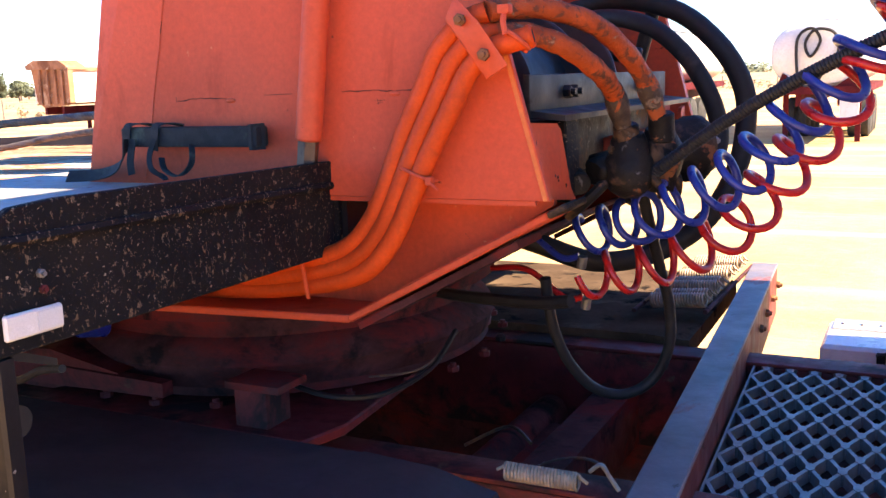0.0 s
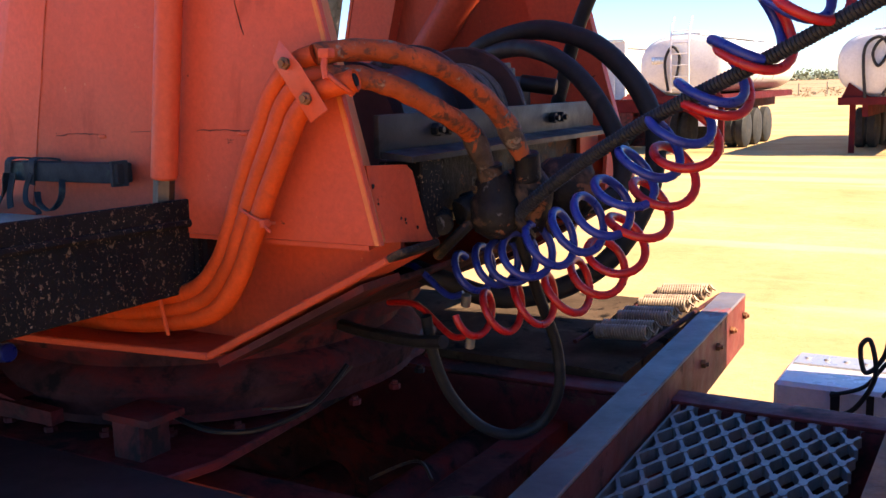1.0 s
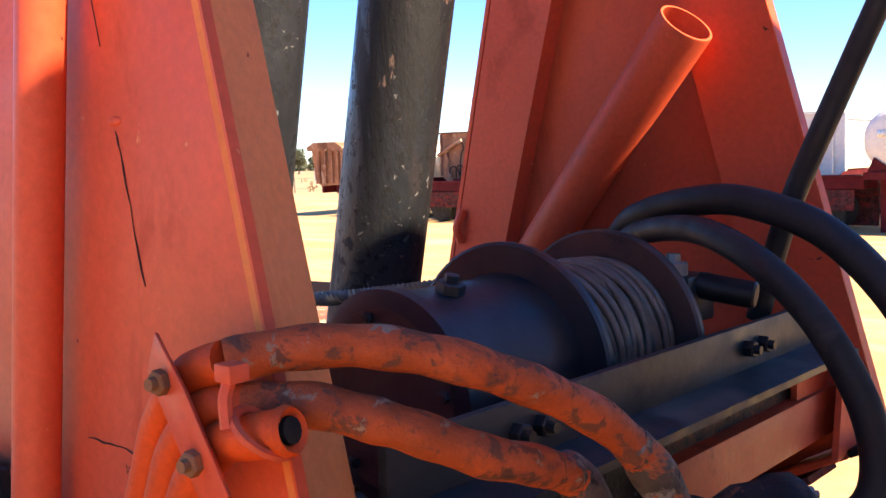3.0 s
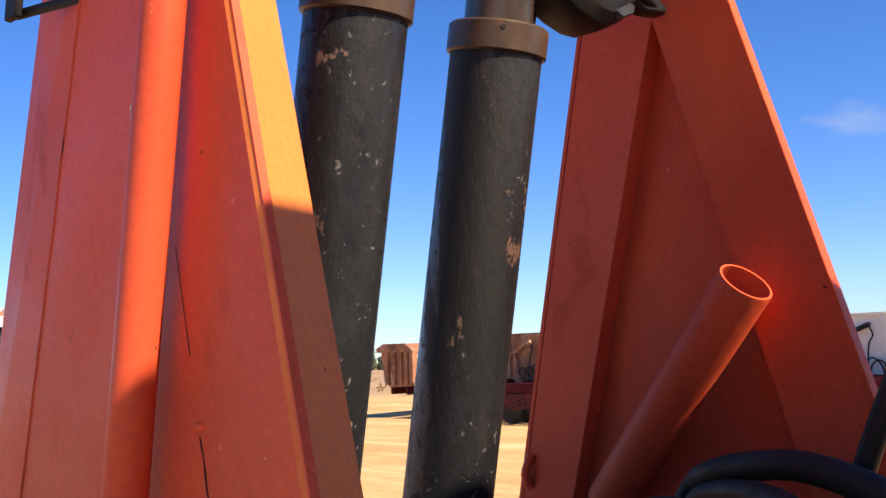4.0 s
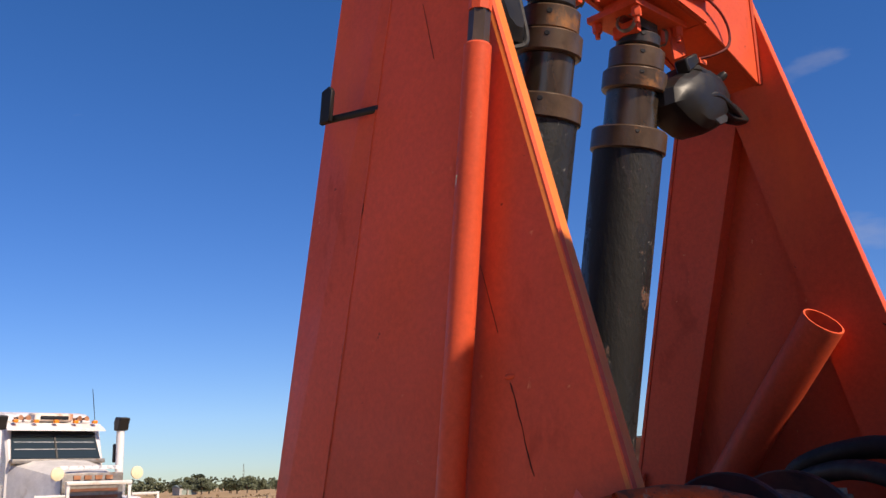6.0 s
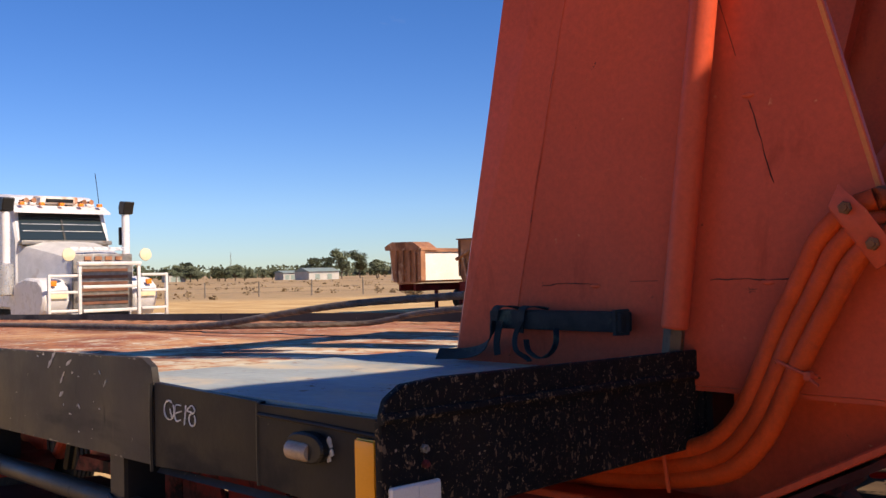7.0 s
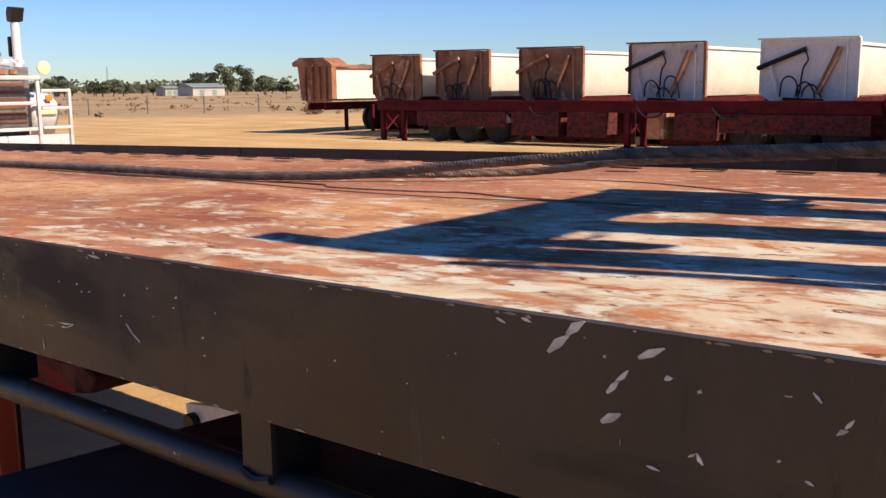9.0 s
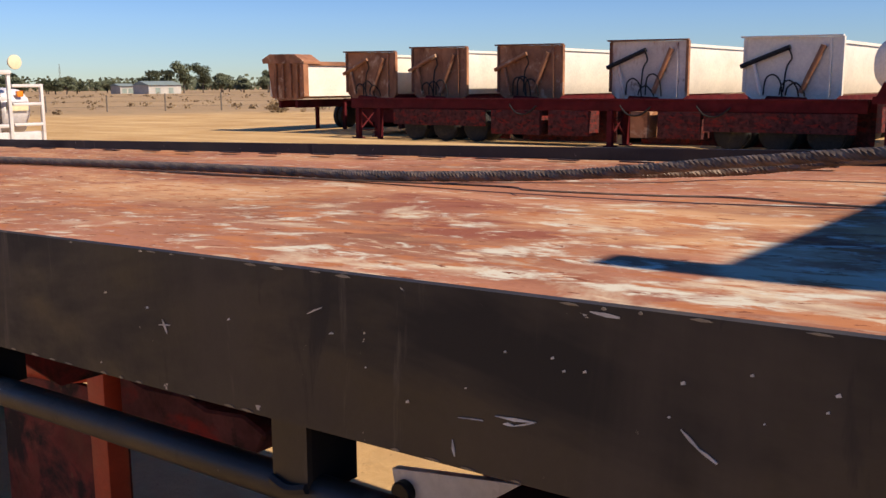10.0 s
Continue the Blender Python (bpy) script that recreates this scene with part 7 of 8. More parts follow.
def axle_wheel(x, y, parent, r=0.5):
    """A dual wheel on the x axis."""
    part("wheel", lathe((x - 0.28, y, GZ + r), (x + 0.28, y, GZ + r), [(0, r * 0.5), (0.02, r * 0.9), (0.06, r), (0.22, r), (0.25, r * 0.85), (0.31, r * 0.85), (0.34, r), (0.50, r), (0.54, r * 0.9), (0.56, r * 0.5)], 24), TYRE, parent, "dusty dual tyre")


ROWS = [(-25.35, -23.12, 25.5, 2.70, BIN_RUST), (-22.33, -20.10, 25.5, 2.77, BIN_RUST), (-18.82, -16.50, 25.5, 2.75, BIN_RUST, True), (-14.85, -12.48, 25.5, 2.76, BIN_PALE, True), (-10.84, -8.32, 25.5, 2.73, BIN_WHITE, True)]
for row in ROWS:
    side_tipper(*row)


def end_tipper():
    """The shorter, rusted tipper at the end of the row, with its hood."""
    ob = thing("side_tipper", (-27.6, 29, GZ), "rusted brown tipper trailer with a hooded front, end of the row", "trailer", "parked side tippers")
    y, low = 25.5, 1.00
    part("hood", slab([(-29.75, y, 2.55), (-29.3, y, 2.74), (-28.0, y, 2.72), (-27.5, y, 2.44), (-27.5, y, 2.36), (-29.7, y, 2.40)], (0, 0.9, 0)), BIN_RUST, ob)
    part("headboard", slab([(-29.55, y + 0.1, 2.5), (-27.75, y + 0.1, 2.5), (-27.75, y + 0.1, 1.05), (-29.0, y + 0.1, 0.98), (-29.35, y + 0.1, 1.2)], (0, 0.08, 0)), BIN_RUST, ob)
    for x in (-29.1, -28.7, -28.3, -27.95):
        part("stiffener", box(x, x + 0.09, y + 0.0, y + 0.1, 1.1, 2.4), BIN_RUST, ob)
    part("bin_side", box(-27.72, -27.62, y + 0.15, y + 7.5, 1.15, 2.30), BIN_WHITE, ob)
    part("bin_side", box(-29.5, -29.4, y + 0.15, y + 7.5, 1.15, 2.30), BIN_WHITE, ob)
    part("bin_rail", box(-27.75, -27.55, y + 0.1, y + 7.5, 2.30, 2.45), BIN_RUST, ob)
    part("bin_floor", box(-29.4, -27.7, y + 0.15, y + 7.5, 1.08, 1.15), BIN_RUST, ob)
    part("side_post", box(-27.70, -27.52, y, y + 0.25, 1.15, 2.4), BIN_RUST, ob)
    for s in (-1, 1):
        part("chassis_rail", box(-28.6 + s * 0.45 - 0.06, -28.6 + s * 0.45 + 0.06, y + 0.2, y + 7.5, 0.72, 1.0), FAR_RED, ob)
        part("landing_leg", box(-28.6 + s * 0.75 - 0.06, -28.6 + s * 0.75 + 0.06, y + 2.5, y + 2.62, GZ, 0.9), FAR_RED, ob)
        for k in range(3):
            axle_wheel(-28.6 + s * 0.72, y + 4.2 + 1.25 * k, ob)


end_tipper()


# ---- the long skeletal trailer parked across the front of the tippers ----
def skeletal_trailer():
    ob = thing("skeletal_trailer", (-15.2, 24.3, GZ), "long dark red skeletal trailer with dusty tyres on its legs", "trailer")
    xa, xb = -23.55, -7.2
    for y in (23.75, 24.65):
        part("chassis_rail", box(xa, xb, y, y + 0.14, 0.80, 1.10, 0.01), FAR_RED, ob, "dark red chassis rail")
        part("rail_flange", box(xa, xb, y - 0.05, y + 0.19, 1.102, 1.125), FAR_RED, ob)
    for k in range(14):
        x = xa + 0.1 + k * 1.23
        part("cross_member", box(x, x + 0.12, 23.9, 24.64, 0.86, 1.08), FAR_RED, ob)
    for x in (-23.35, -14.0):
        for y in (23.70, 24.66):
            part("landing_leg", box(x, x + 0.15, y, y + 0.15, GZ + 0.04, 0.80), FAR_RED, ob)
            part("leg_foot", box(x - 0.07, x + 0.22, y - 0.07, y + 0.22, GZ, GZ + 0.04), FAR_RED, ob)
        part("leg_brace", tube([(x + 0.07, 23.8, GZ + 0.25), (x + 0.07, 24.7, 0.75)], 0.03, 6, 1), FAR_RED, ob)
        part("leg_brace", tube([(x + 0.07, 24.7, GZ + 0.25), (x + 0.07, 23.8, 0.75)], 0.03, 6, 1), FAR_RED, ob)
    for x in (-22.42,):
        part("landing_leg", box(x, x + 0.13, 23.72, 23.87, GZ, 0.80), FAR_RED, ob)
        part("leg_brace", tube([(-23.25, 23.79, GZ + 0.3), (x, 23.79, GZ + 0.3)], 0.025, 6, 1), FAR_RED, ob)
    for x in (-21.1, -19.9, -18.7, -10.6, -9.4, -8.2):
        for y in (24.05, 24.75):
            wheel_part(x, y, GZ + 0.47, 0.30, ob, 0.47)
    for x, w, m in ((-17.9, 1.7, GRIME_SHADE), (-15.9, 1.3, GRIME_SHADE), (-13.3, 0.5, BIN_RUST), (-12.5, 1.2, GRIME_SHADE)):
        part("tool_box", box(x, x + w, 23.72, 24.4, GZ + 0.28, 0.79, 0.02), m, ob, "rust-brown tool box" if m is BIN_RUST else "")
    # Added dark panels over the wheels, standing in for shade.
    for xs, xe in ((-21.7, -18.1), (-11.2, -7.4)):
        part("wheel_guard", box(xs, xe, 23.70, 23.74, GZ + 0.50, 0.79), GRIME_SHADE, ob)
    # Added dark sheets at the back deepen the shade below the rails.
    for xs, xe in ((-21.9, -18.1), (-17.6, -14.4), (-13.6, -11.2), (-10.9, -7.3)):
        part("mud_curtain", box(xs, xe, 25.10, 25.13, GZ + 0.04, 0.86), GRIME_SHADE, ob, "added dark sheet standing in for shade under the trailer")
    for x in (-17.2, -13.6, -11.4):
        part("hose", tube([(x, 23.68, 0.95), (x + 0.25, 23.64, 0.72), (x + 0.6, 23.66, 0.70), (x + 0.9, 23.70, 0.92)], 0.025, 6, 5), RUBBER, ob)


skeletal_trailer()


# ---- tankers ----
def tanker(cx, y, cz, hw, hh, label, ladder):
    ob = thing("tanker_trailer", (cx, y + 4, GZ), label, "trailer", "parked tankers")
    bm = bmesh.new()
    n, rings = 40, []
    for d, k in ((0, 0.02), (0.0, 0.80), (0.03, 0.92), (0.10, 0.99), (0.16, 1.0), (8.0, 1.0), (8.1, 0.96), (8.16, 0.85), (8.16, 0.02)):
        ring = []
        for i in range(n):
            a = i * math.tau / n
            c, s = math.cos(a), math.sin(a)
            ring.append(bm.verts.new((cx + hw * k * math.copysign(abs(c) ** 0.8, c), y + d - (0.10 * (1 - k) if d < 0.1 else 0), cz + hh * k * math.copysign(abs(s) ** 0.8, s))))
        rings.append(ring)
    for p, q in zip(rings, rings[1:]):
        for i in range(n):
            bm.faces.new((p[i], p[(i + 1) % n], q[(i + 1) % n], q[i]))
    bm.faces.new(rings[0])
    bm.faces.new(rings[-1][::-1])
    shell = part("tank", bm, TANK_WHITE, ob, "white elliptical tank shell", 30)
    part("rim", tube([(cx + hw * 1.005 * math.copysign(abs(math.cos(a)) ** 0.8, math.cos(a)), y + 0.17, cz + hh * 1.005 * math.copysign(abs(math.sin(a)) ** 0.8, math.sin(a))) for a in [k * math.tau / 40 for k in range(41)]], 0.02, 6, 1), TANK_WHITE, shell)
    for k in range(3):
        part("manhole", lathe((cx, y + 1.2 + 2.6 * k, cz + hh - 0.02), (cx, y + 1.2 + 2.6 * k, cz + hh + 0.16), [(0, 0.32), (0.12, 0.32), (0.16, 0.26)], 20), TANK_WHITE, shell)
    part("walkway", box(cx - 0.35, cx + 0.35, y + 0.3, y + 7.8, cz + hh + 0.02, cz + hh + 0.06), SILVER, ob)
    if ladder:
        for s in (-0.22, 0.22):
            part("ladder_rail", tube([(cx + s, y - 0.16, cz - hh * 0.9), (cx + s, y - 0.20, cz + hh * 0.9), (cx + s, y + 0.05, cz + hh + 0.45)], 0.022, 7, 4), WHITE, ob)
        for k in range(6):
            part("ladder_rung", rod((cx - 0.22, y - 0.18, cz - hh * 0.75 + k * 0.27), (cx + 0.22, y - 0.18, cz - hh * 0.75 + k * 0.27), 0.014, 8), WHITE, ob)
        part("hose", tube([(cx - 0.3, y - 0.14, cz - 0.6), (cx - 0.38, y - 0.15, cz + 0.1), (cx - 0.2, y - 0.15, cz + 0.45), (cx - 0.02, y - 0.15, cz + 0.2), (cx - 0.12, y - 0.15, cz - 0.4)], 0.035, 8, 6), RUBBER, ob)
        part("lamp", box(cx - 0.75, cx - 0.35, y - 0.06, y - 0.01, cz + 0.05, cz + 0.22, 0.02), SILVER, ob)
    else:
        part("hose", tube([(cx - 0.45, y - 0.12, cz - 0.75), (cx - 0.50, y - 0.13, cz + 0.3), (cx - 0.2, y - 0.13, cz + 0.58), (cx + 0.0, y - 0.13, cz + 0.3), (cx - 0.2, y - 0.14, cz - 0.05), (cx - 0.32, y - 0.14, cz + 0.25), (cx - 0.1, y - 0.13, cz + 0.55), (cx + 0.3, y - 0.13, cz + 0.45), (cx + 0.38, y - 0.13, cz + 0.0), (cx + 0.15, y - 0.13, cz - 0.3), (cx - 0.1, y - 0.13, cz - 0.7)], 0.035, 8, 7), RUBBER, ob)
    part("chassis", box(cx - hw * 0.95, cx + hw * 0.95, y - 0.1, y + 8.0, cz - hh - 0.18, cz - hh - 0.01), FAR_RED, ob, "red tanker chassis")
    for s in (-1, 1):
        part("chassis_rail", box(cx + s * 0.45 - 0.06, cx + s * 0.45 + 0.06, y, y + 8.0, cz - hh - 0.45, cz - hh - 0.18), FAR_RED, ob)
        part("landing_leg", box(cx + s * 0.8 - 0.06, cx + s * 0.8 + 0.06, y + 0.6, y + 0.72, GZ, cz - hh - 0.1), FAR_RED, ob)
        part("bracket", slab([(cx + s * 0.35, y - 0.05, cz - hh - 0.01), (cx + s * 0.95, y - 0.05, cz - hh - 0.01), (cx + s * 0.8, y - 0.05, cz - hh + 0.32)], (0, 0.05, 0)), FAR_RED, ob)
        for k in range(3):
            axle_wheel(cx + s * 0.72, y + 2.6 + 1.2 * k, ob)
    part("valve_box", box(cx + 0.45, cx + 0.85, y - 0.12, y + 0.1, cz - hh - 0.75, cz - hh - 0.25), WHITE, ob)


tanker(-5.87, 22.9, 1.943, 1.07, 0.71, "white tanker trailer with ladder and red chassis", True)
tanker(-1.30, 23.1, 1.83, 1.07, 0.72, "white tanker trailer with looped hose and red chassis", False)


# ---- the white truck parked beyond ----
def parked_truck():
    ob = thing("parked_truck", (-20, 7.87, GZ), "white bonneted road train truck with tall bull bar", "truck")
    yc = 7.87
    # bonnet, tapering forward
    bm = bmesh.new()
    secs = [(-17.95, 0.62, 0.60, 1.86), (-18.4, 0.70, 0.60, 1.96), (-19.4, 0.90, 0.60, 2.14), (-19.75, 0.98, 0.60, 2.20)]
    rings = []
    for x, hw, z0, z1 in secs:
        prof = [(-hw, z0), (-hw, z1 - 0.30), (-hw * 0.92, z1 - 0.12), (-hw * 0.6, z1 - 0.02), (0, z1), (hw * 0.6, z1 - 0.02), (hw * 0.92, z1 - 0.12), (hw, z1 - 0.30), (hw, z0)]
        rings.append([bm.verts.new((x, yc + a, z)) for a, z in prof])
    for p, q in zip(rings, rings[1:]):
        for k in range(len(p) - 1):
            bm.faces.new((p[k], p[k + 1], q[k + 1], q[k]))
    bm.faces.new(rings[0])
    bm.faces.new(rings[-1][::-1])
    bonnet = part("bonnet", bm, BAR_WHITE, ob, "dusty white bonnet", 40)
    part("grille_surround", box(-17.96, -17.86, yc - 0.62, yc + 0.62, 0.75, 1.86, 0.03), STEEL, bonnet)
    for k in range(7):
        part("grille_bar", box(-17.86, -17.835, yc - 0.50, yc + 0.50, 0.85 + k * 0.13, 0.91 + k * 0.13), BIN_DARK, bonnet)
    # maker's letters are drawn as plain bars
    for k in range(4):
        part("badge_bar", box(-17.86, -17.83, yc - 0.40 + k * 0.215, yc - 0.26 + k * 0.215, 1.73, 1.81), BIN_RUST, bonnet)
    part("bug_deflector", slab([(-17.98, yc - 0.62, 1.93), (-17.98, yc + 0.62, 1.93), (-18.02, yc + 0.62, 2.00), (-18.02, yc - 0.62, 2.00)], (-0.03, 0, 0)), SILVER, bonnet)
    for s in (-1, 1):
        bm = bmesh.new()
        prof = [(-17.9, 0.95), (-17.95, 1.22), (-18.2, 1.36), (-18.8, 1.40), (-19.4, 1.30), (-19.7, 0.95), (-19.6, 0.60), (-18.1, 0.60)]
        y0, y1 = yc + s * 0.66, yc + s * 1.20
        part("mudguard", slab([(x, min(y0, y1), z) for x, z in prof], (0, abs(y1 - y0), 0), bevel=0.04), WHITE, ob, "white front mudguard")
        part("headlamp", box(-17.91, -17.86, yc + s * 0.93 - 0.2, yc + s * 0.93 + 0.2, 0.98, 1.14, 0.02), LAMP_GLASS, ob)
        part("indicator", box(-17.95, -17.88, yc + s * 1.0 - 0.06, yc + s * 1.0 + 0.06, 1.23, 1.34, 0.02), ORANGE_LAMP, ob)
        part("spot_lamp", lathe((-17.62, yc + s * 0.80, 1.84), (-17.80, yc + s * 0.80, 1.84), [(0, 0.10), (0.01, 0.125), (0.03, 0.13), (0.10, 0.10), (0.14, 0.04)], 24), LAMP_GLASS, ob, "yellowed round spot lamp")
        # air intake stack
        part("air_cleaner", rod((-19.55, yc + s * 1.30, 1.05), (-19.55, yc + s * 1.30, 1.70), 0.15, 20), SILVER, ob)
        stack = part("intake_pipe", rod((-19.55, yc + s * 1.30, 1.70), (-19.55, yc + s * 1.30, 2.78), 0.085, 18), WHITE, ob, "white air intake pipe")
        part("intake_head", slab([(-19.66, yc + s * 1.30 - 0.11, 2.78), (-19.44, yc + s * 1.30 - 0.11, 2.78), (-19.40, yc + s * 1.30 - 0.11, 2.92), (-19.34, yc + s * 1.30 - 0.11, 3.05), (-19.62, yc + s * 1.30 - 0.11, 3.08), (-19.68, yc + s * 1.30 - 0.11, 2.95)], (0, 0.24, 0), bevel=0.02), BLACK, stack)
        part("mirror", box(-19.75, -19.66, yc + s * 1.22, yc + s * 1.24 + 0.06, 2.1, 2.5, 0.02), BLACK, ob)
    # cab
    bm = slab([(-19.75, yc - 1.02, 0.75), (-19.75, yc - 1.02, 2.18), (-20.06, yc - 1.00, 2.86), (-20.4, yc - 0.98, 2.97), (-22.6, yc - 0.98, 3.0), (-22.6, yc - 1.02, 0.75)], (0, 2.04, 0), bevel=0.05)
    cab = part("cab", bm, WHITE, ob, "white cab with dusty roof")
    part("windscreen", slab([(-19.735, yc - 0.94, 2.20), (-19.735, yc + 0.94, 2.20), (-20.012, yc + 0.88, 2.82), (-20.012, yc - 0.88, 2.82)], (0.012, 0, 0.006)), GLASS, cab, "dark windscreen")
    part("screen_pillar", slab([(-19.715, yc - 0.02, 2.19), (-19.715, yc + 0.02, 2.19), (-19.992, yc + 0.02, 2.83), (-19.992, yc - 0.02, 2.83)], (0.014, 0, 0.006)), BLACK, cab)
    part("sun_visor", slab([(-19.76, yc - 1.05, 2.78), (-19.76, yc + 1.05, 2.78), (-20.04, yc + 1.03, 2.93), (-20.04, yc - 1.03, 2.93)], (0.0, 0, 0.03)), WHITE, cab)
    part("screen_band", slab([(-19.945, yc - 0.9, 2.70), (-19.945, yc + 0.9, 2.70), (-20.0, yc + 0.88, 2.80), (-20.0, yc - 0.88, 2.80)], (0.016, 0, 0.006)), BLACK, cab)
    for z, x in ((2.40, -19.835), (2.55, -19.91)):
        part("wiper_rail", rod((x + 0.03, yc - 0.86, z), (x + 0.03, yc + 0.86, z), 0.007, 6), BAR_WHITE, cab)
    part("scuttle", box(-19.74, -19.55, yc - 0.98, yc + 0.98, 2.10, 2.19, 0.02), STEEL, cab)
    part("roof_fairing", slab([(-20.15, yc - 0.98, 2.96), (-20.45, yc - 0.95, 3.18), (-21.0, yc - 0.93, 3.26), (-22.8, yc - 0.93, 3.28), (-22.8, yc - 0.98, 2.96)], (0, 1.94, 0), bevel=0.08), WHITE, cab)
    part("roof_cooler", slab([(-19.98, yc - 0.42, 3.0), (-20.02, yc - 0.38, 3.16), (-20.5, yc - 0.38, 3.20), (-20.5, yc - 0.42, 2.97)], (0, 0.82, 0), bevel=0.03), BIN_PALE, cab)
    for yy in (-0.72, -0.56, 0.54, 0.70):
        part("roof_horn", lathe((-19.95, yc + yy, 3.06), (-20.4, yc + yy, 3.07), [(0, 0.055), (0.05, 0.04), (0.25, 0.022), (0.45, 0.03)], 12), BIN_RUST, cab)
    part("cooler_mouth", box(-19.975, -19.96, yc - 0.30, yc + 0.30, 3.03, 3.11, 0.01), BLACK, cab)
    for k in range(5):
        yy = yc - 0.85 + 0.425 * k
        part("marker_lamp", box(-19.95, -19.83, yy - 0.05, yy + 0.05, 2.95, 3.02, 0.02), ORANGE_LAMP, cab)
    part("sleeper", box(-24.4, -22.7, yc - 1.15, yc + 1.15, 0.9, 3.26, 0.06), WHITE, ob)
    # bull bar
    bar = part("bull_bar", box(-17.61, -17.55, yc - 0.65, yc - 0.58, 0.35, 1.68, 0.02), BAR_WHITE, ob, "pale alloy bull bar")
    part("upright", box(-17.61, -17.55, yc + 0.58, yc + 0.65, 0.35, 1.68, 0.02), BAR_WHITE, bar)
    part("top_bar", box(-17.64, -17.52, yc - 0.66, yc + 0.66, 1.62, 1.70, 0.03), BAR_WHITE, bar)
    for z in (1.17, 0.70):
        part("mid_bar", box(-17.62, -17.54, yc - 0.56, yc + 0.56, z, z + 0.065, 0.02), BAR_WHITE, bar)
    for s in (-1, 1):
        ya, yb = sorted((yc + s * 0.66, yc + s * 1.22))
        for z in (1.40, 1.08, 0.72):
            part("wing_bar", box(-17.61, -17.54, ya, yb, z, z + 0.055, 0.02), BAR_WHITE, bar)
        part("wing_post", box(-17.61, -17.54, yc + s * 1.22 - 0.03, yc + s * 1.22 + 0.03, 0.40, 1.46, 0.02), BAR_WHITE, bar)
        part("bumper", box(-17.75, -17.60, min(yc, yc + s * 1.22), max(yc, yc + s * 1.22), 0.30, 0.62, 0.03), BAR_WHITE, bar)
    for x in (-18.8, -23.0, -24.2):
        for s in (-1, 1):
            y = yc + s * 0.95
            part("wheel", lathe((x, y - 0.14, GZ + 0.5), (x, y + 0.14, GZ + 0.5), [(0, 0.28), (0.02, 0.45), (0.06, 0.5), (0.22, 0.5), (0.26, 0.45), (0.28, 0.28)], 28), TYRE, ob)
    part("chassis", box(-25.0, -17.7, yc - 0.45, yc + 0.45, 0.45, 0.75), BLACK, ob)
    ob.location, ob.scale = (-22.07, 8.70, GZ), (1.10, 1.10, 1.10)
    part("aerial", tube([(-20.2, yc + 1.02, 2.7), (-20.25, yc + 0.98, 3.3), (-20.3, yc + 0.95, 3.75)], 0.008, 5, 4), BLACK, ob)


parked_truck()


# ---- field: fence, scrub, trees, sheds ----
def on_field(dist, side):
    """A place dist metres along the way to the field and side metres to its right."""
    u, v = Vector((-0.815, 0.58)), Vector((0.58, 0.815))
    return u * dist + v * side


def fence():
    ob = thing("fence", (*on_field(74, 0), GZ), "grey post and wire fence along the dry field", "fence")
    for k in range(46):
        p = on_field(74 + 0.5 * math.sin(k * 0.7), -75 + k * 4.0)
        lean = 0.03 * math.sin(k * 2.1)
        part("post", rod((p.x, p.y, GZ - 0.1), (p.x + lean, p.y, GZ + 1.25 + 0.1 * math.sin(k)), 0.055, 7), FENCE, ob)
    for z in (0.35, 0.7, 1.1):
        part("wire", tube([(*on_field(74, s), GZ + z) for s in (-75, -30, 20, 105)], 0.010, 4, 1), FENCE, ob)


fence()


def leaf_cloud(bm, rng, centre, size, count, leaf):
    for k in range(count):
        d = Vector((rng.gauss(0, 1), rng.gauss(0, 1), rng.gauss(0, 1))).normalized() * (rng.random() ** 0.45)
        c = Vector(centre) + Vector((d.x * size[0], d.y * size[1], d.z * size[2]))
        a = Vector((rng.uniform(-1, 1), rng.uniform(-1, 1), rng.uniform(-1, 1))).normalized() * leaf * rng.uniform(0.6, 1.3)
        b = a.orthogonal().normalized() * leaf * rng.uniform(0.4, 0.9)
        q = [bm.verts.new(c + a), bm.verts.new(c + b * 0.9), bm.verts.new(c - a * 0.8), bm.verts.new(c - b)]
        bm.faces.new(q)


def tree(seed, h, wide):
    rng = random.Random(seed)
    ob = thing("tree", (0, 0, 0), "dull green gum tree beyond the dry field", "tree", "trees along the horizon")
    trunk = tube([(0, 0, -0.3), (0.1, 0.05, h * 0.25), (-0.1, 0.1, h * 0.5), (0.1, 0, h * 0.75)], lambda u: 0.26 * (1 - 0.75 * u), 7, 3)
    bm = bmesh.new()
    for k in range(9):
        a = rng.random() * math.tau
        zz = h * rng.uniform(0.35, 0.95)
        r = wide * rng.uniform(0.15, 0.75) * (1.1 - 0.5 * abs(zz / h - 0.6))
        c = (r * math.cos(a), r * math.sin(a), zz)
        trunk = tube([(0, 0, zz * 0.55), (c[0] * 0.5, c[1] * 0.5, zz * 0.8), c], lambda u: 0.10 * (1 - 0.8 * u), 5, 2, trunk)
        leaf_cloud(bm, rng, c, (wide * 0.46, wide * 0.46, h * 0.17), 170, 0.36)
    part("trunk", trunk, BARK, ob)
    part("crown", bm, LEAF, ob, "", 0)
    return ob


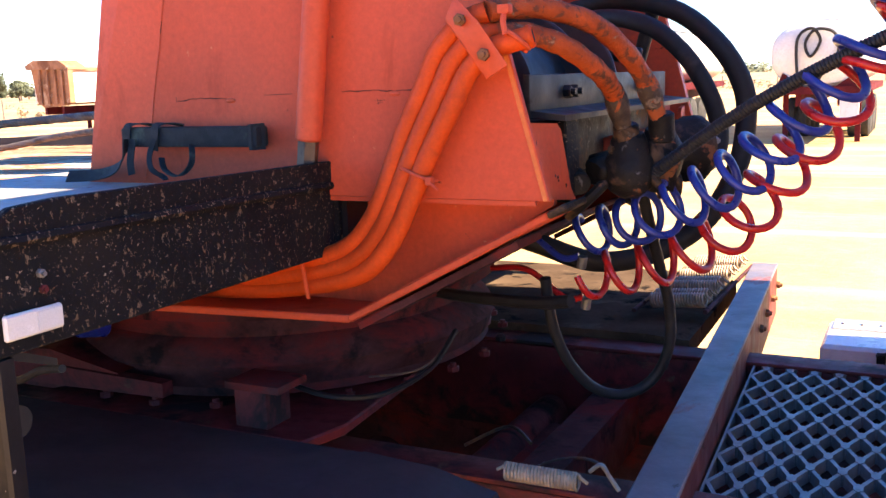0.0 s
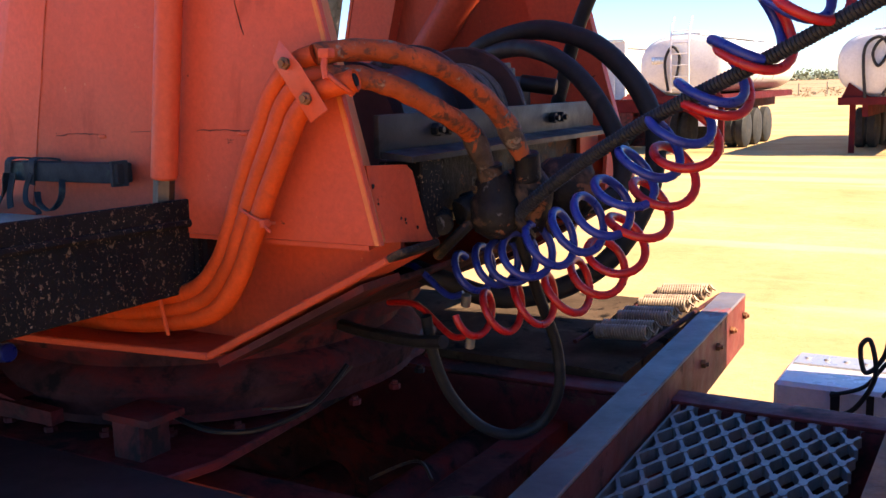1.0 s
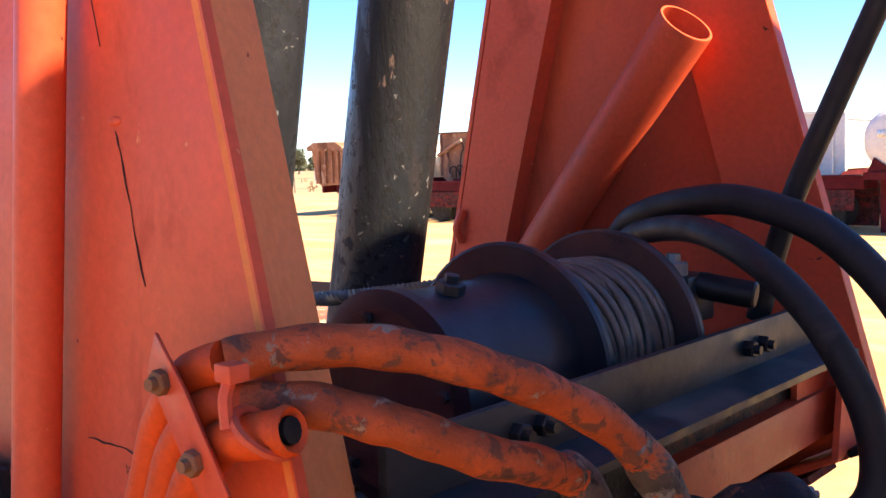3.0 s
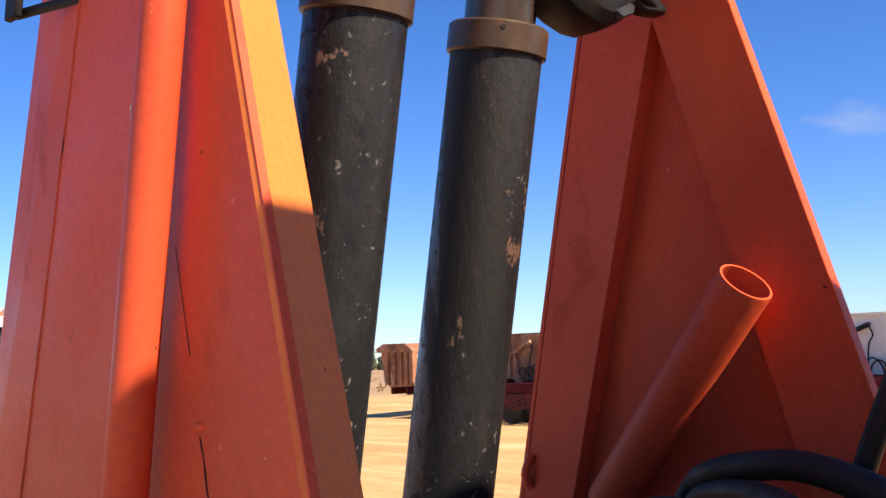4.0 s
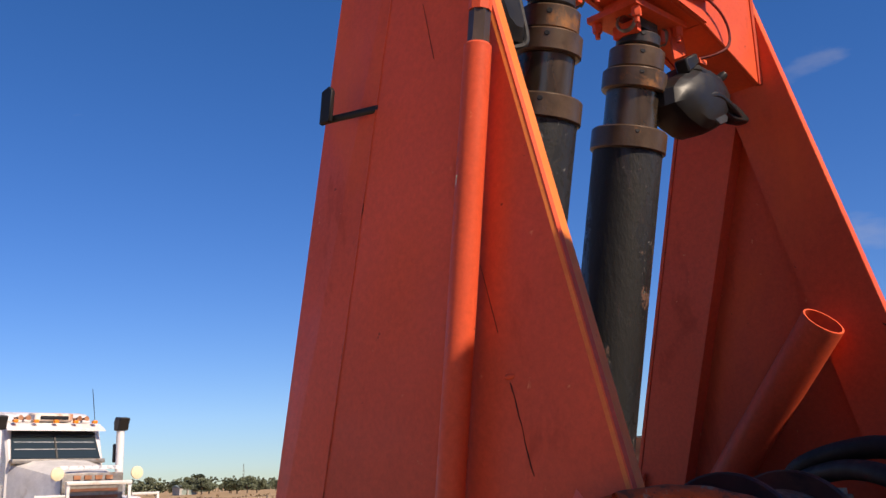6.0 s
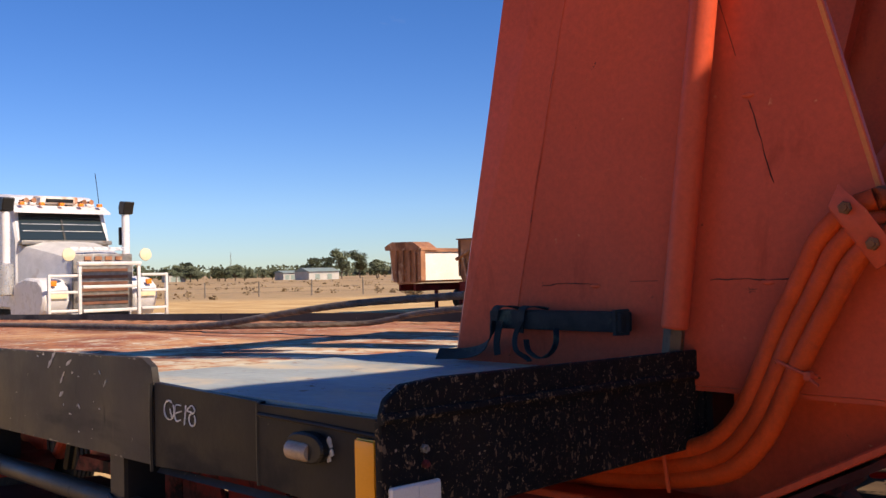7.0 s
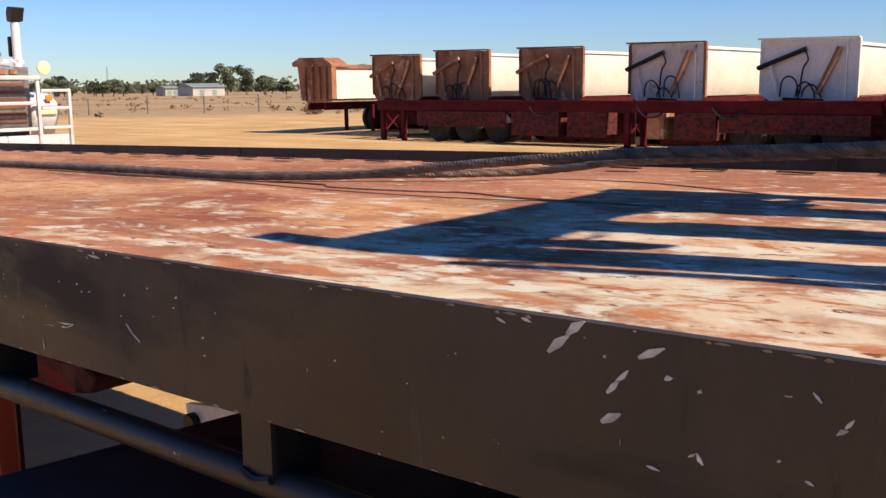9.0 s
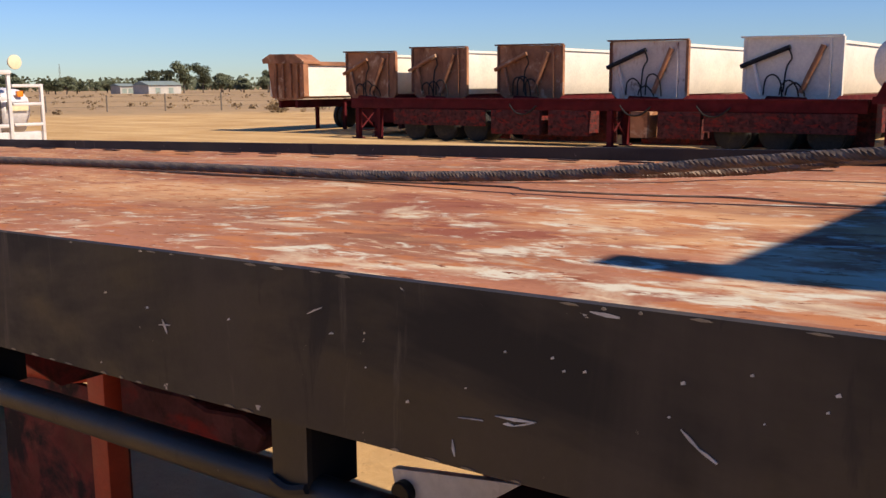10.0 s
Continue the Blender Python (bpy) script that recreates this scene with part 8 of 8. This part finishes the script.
def woods():
    rng = random.Random(12)
    kinds = [tree(1, 7.0, 3.6), tree(2, 5.0, 3.4), tree(3, 8.5, 4.2), tree(4, 4.2, 4.0)]
    spots = [(256, -58, 2), (262, -50, 1), (258, -44, 3), (300, -30, 3), (300, -24, 1), (255, -16, 1), (262, -19, 3), (295, -6, 3), (290, 2, 1), (262, 12, 2), (264, 17, 2), (268, 22, 1), (260, 27, 3), (258, 33, 0), (255, 38, 1), (262, 42, 0), (256, 47, 2), (262, 52, 1), (258, 57, 3), (256, 62, 0), (262, 67, 2), (255, 73, 1), (250, -70, 0), (258, -80, 2), (250, -92, 1), (262, 80, 3), (258, 88, 0), (250, 96, 2), (254, 105, 1), (252, -104, 3), (256, -66, 1), (258, 116, 0), (255, 128, 2), (252, 142, 1), (256, 155, 0), (254, 170, 2), (330, -38, 3), (335, 6, 3), (340, -12, 1)]
    side = -118.0
    while side < 175:
        spots.append((rng.uniform(262, 320), side, rng.choice((1, 3, 3, 0))))
        side += rng.uniform(2.5, 5.5) if not -30 < side < 12 else rng.uniform(4, 9)
    used = set()
    for d, s, k in spots:
        p = on_field(d, s)
        f = rng.uniform(0.62, 0.85) if s < 6 else rng.uniform(0.75, 0.98) if s < 45 else rng.uniform(0.75, 1.0)
        m = Matrix.LocRotScale((p.x, p.y, GZ), Euler((0, 0, rng.random() * 6)), (f, f, f))
        if k not in used:
            kinds[k].matrix_basis = m
            used.add(k)
        else:
            kinds[k].scale, keep = (1, 1, 1), kinds[k].scale.copy()
            ob = copy_thing(kinds[k], m)
            kinds[k].scale = keep
    # far line of bush that closes the plain
    bm = bmesh.new()
    for k in range(420):
        p = on_field(430 + 60 * rng.random(), -420 + k * 2.2)
        leaf_cloud(bm, rng, (p.x, p.y, GZ + 2.2), (6, 6, 2.6 + 2.2 * rng.random()), 34, 1.1)
    ob = new("far_bushland", finish(bm, "far_bushland", LEAF, 0))
    tagged(ob, "dark low line of bush on the horizon", "bushland", kind="stuff")


woods()


def scrub():
    rng = random.Random(31)
    bm = bmesh.new()
    for k in range(560):
        d = 66 + 150 * rng.random() ** 1.6
        s = rng.uniform(-110, 110) * (0.5 + d / 200)
        p = on_field(d, s)
        h = rng.uniform(0.12, 0.5)
        leaf_cloud(bm, rng, (p.x, p.y, GZ + h * 0.5), (h * 1.6, h * 1.6, h * 0.7), 12, 0.16)
    ob = new("dry_grass", finish(bm, "dry_grass", SCRUB, 0))
    tagged(ob, "dry brown grass tufts and scrub over the field", "grass", kind="stuff")
    for d, s, r in ((66, 8, 0.75), (68, -26, 0.6), (70, 22, 0.5)):
        bm = bmesh.new()
        p = on_field(d, s)
        for k in range(5):
            leaf_cloud(bm, rng, (p.x + rng.uniform(-1, 1) * r * 0.5, p.y + rng.uniform(-1, 1) * r * 0.5, GZ + r * 0.55), (r * 0.7, r * 0.7, r * 0.55), 120, 0.10)
        single("bush", bm, SCRUB, "brown dry bush by the fence line", "bush", "dry bushes", smooth=0)


scrub()


def shed(d, s, L, W, h, name, label):
    p = on_field(d, s)
    ob = thing(name, (p.x, p.y, GZ), label, "building", "farm sheds")
    x, y = p
    part("wall", box(x - W / 2, x + W / 2, y - L / 2, y + L / 2, GZ, GZ + h), SHED, ob)
    part("roof", slab([(x - W / 2 - 0.4, y - L / 2 - 0.3, GZ + h), (x + W / 2 + 0.4, y - L / 2 - 0.3, GZ + h), (x, y - L / 2 - 0.3, GZ + h + W * 0.16)], (0, L + 0.6, 0)), SHED_ROOF, ob)
    for k in range(2):
        yy = y - L * 0.22 + k * L * 0.4
        part("door", box(x + W / 2 - 0.02, x + W / 2 + 0.03, yy - 0.7, yy + 0.7, GZ + 0.1, GZ + h * 0.7), SHED_ROOF, ob)


shed(248, 5, 9.5, 6, 2.1, "farm_shed", "long pale iron farm shed beyond the field")
shed(262, -3, 4.5, 4, 1.9, "farm_shed", "small pale iron shed among the trees")
shed(275, -34, 5, 4, 2.0, "farm_shed", "small white shed far over the field")


def mast():
    p = on_field(330, -22)
    ob = thing("lattice_mast", (p.x, p.y, GZ), "thin grey lattice mast on the horizon", "mast")
    for a, b in ((0.5, 0.3), (-0.5, 0.3), (0, -0.5)):
        part("leg", tube([(p.x + a, p.y + b, GZ), (p.x + a * 0.2, p.y + b * 0.2, GZ + 9)], 0.035, 5, 1), FENCE, ob)
    for k in range(6):
        part("brace", tube([(p.x - 0.4 + 0.05 * k, p.y, GZ + 1.3 * k), (p.x + 0.4 - 0.05 * k, p.y, GZ + 1.3 * k + 1.3)], 0.025, 4, 1), FENCE, ob)


mast()
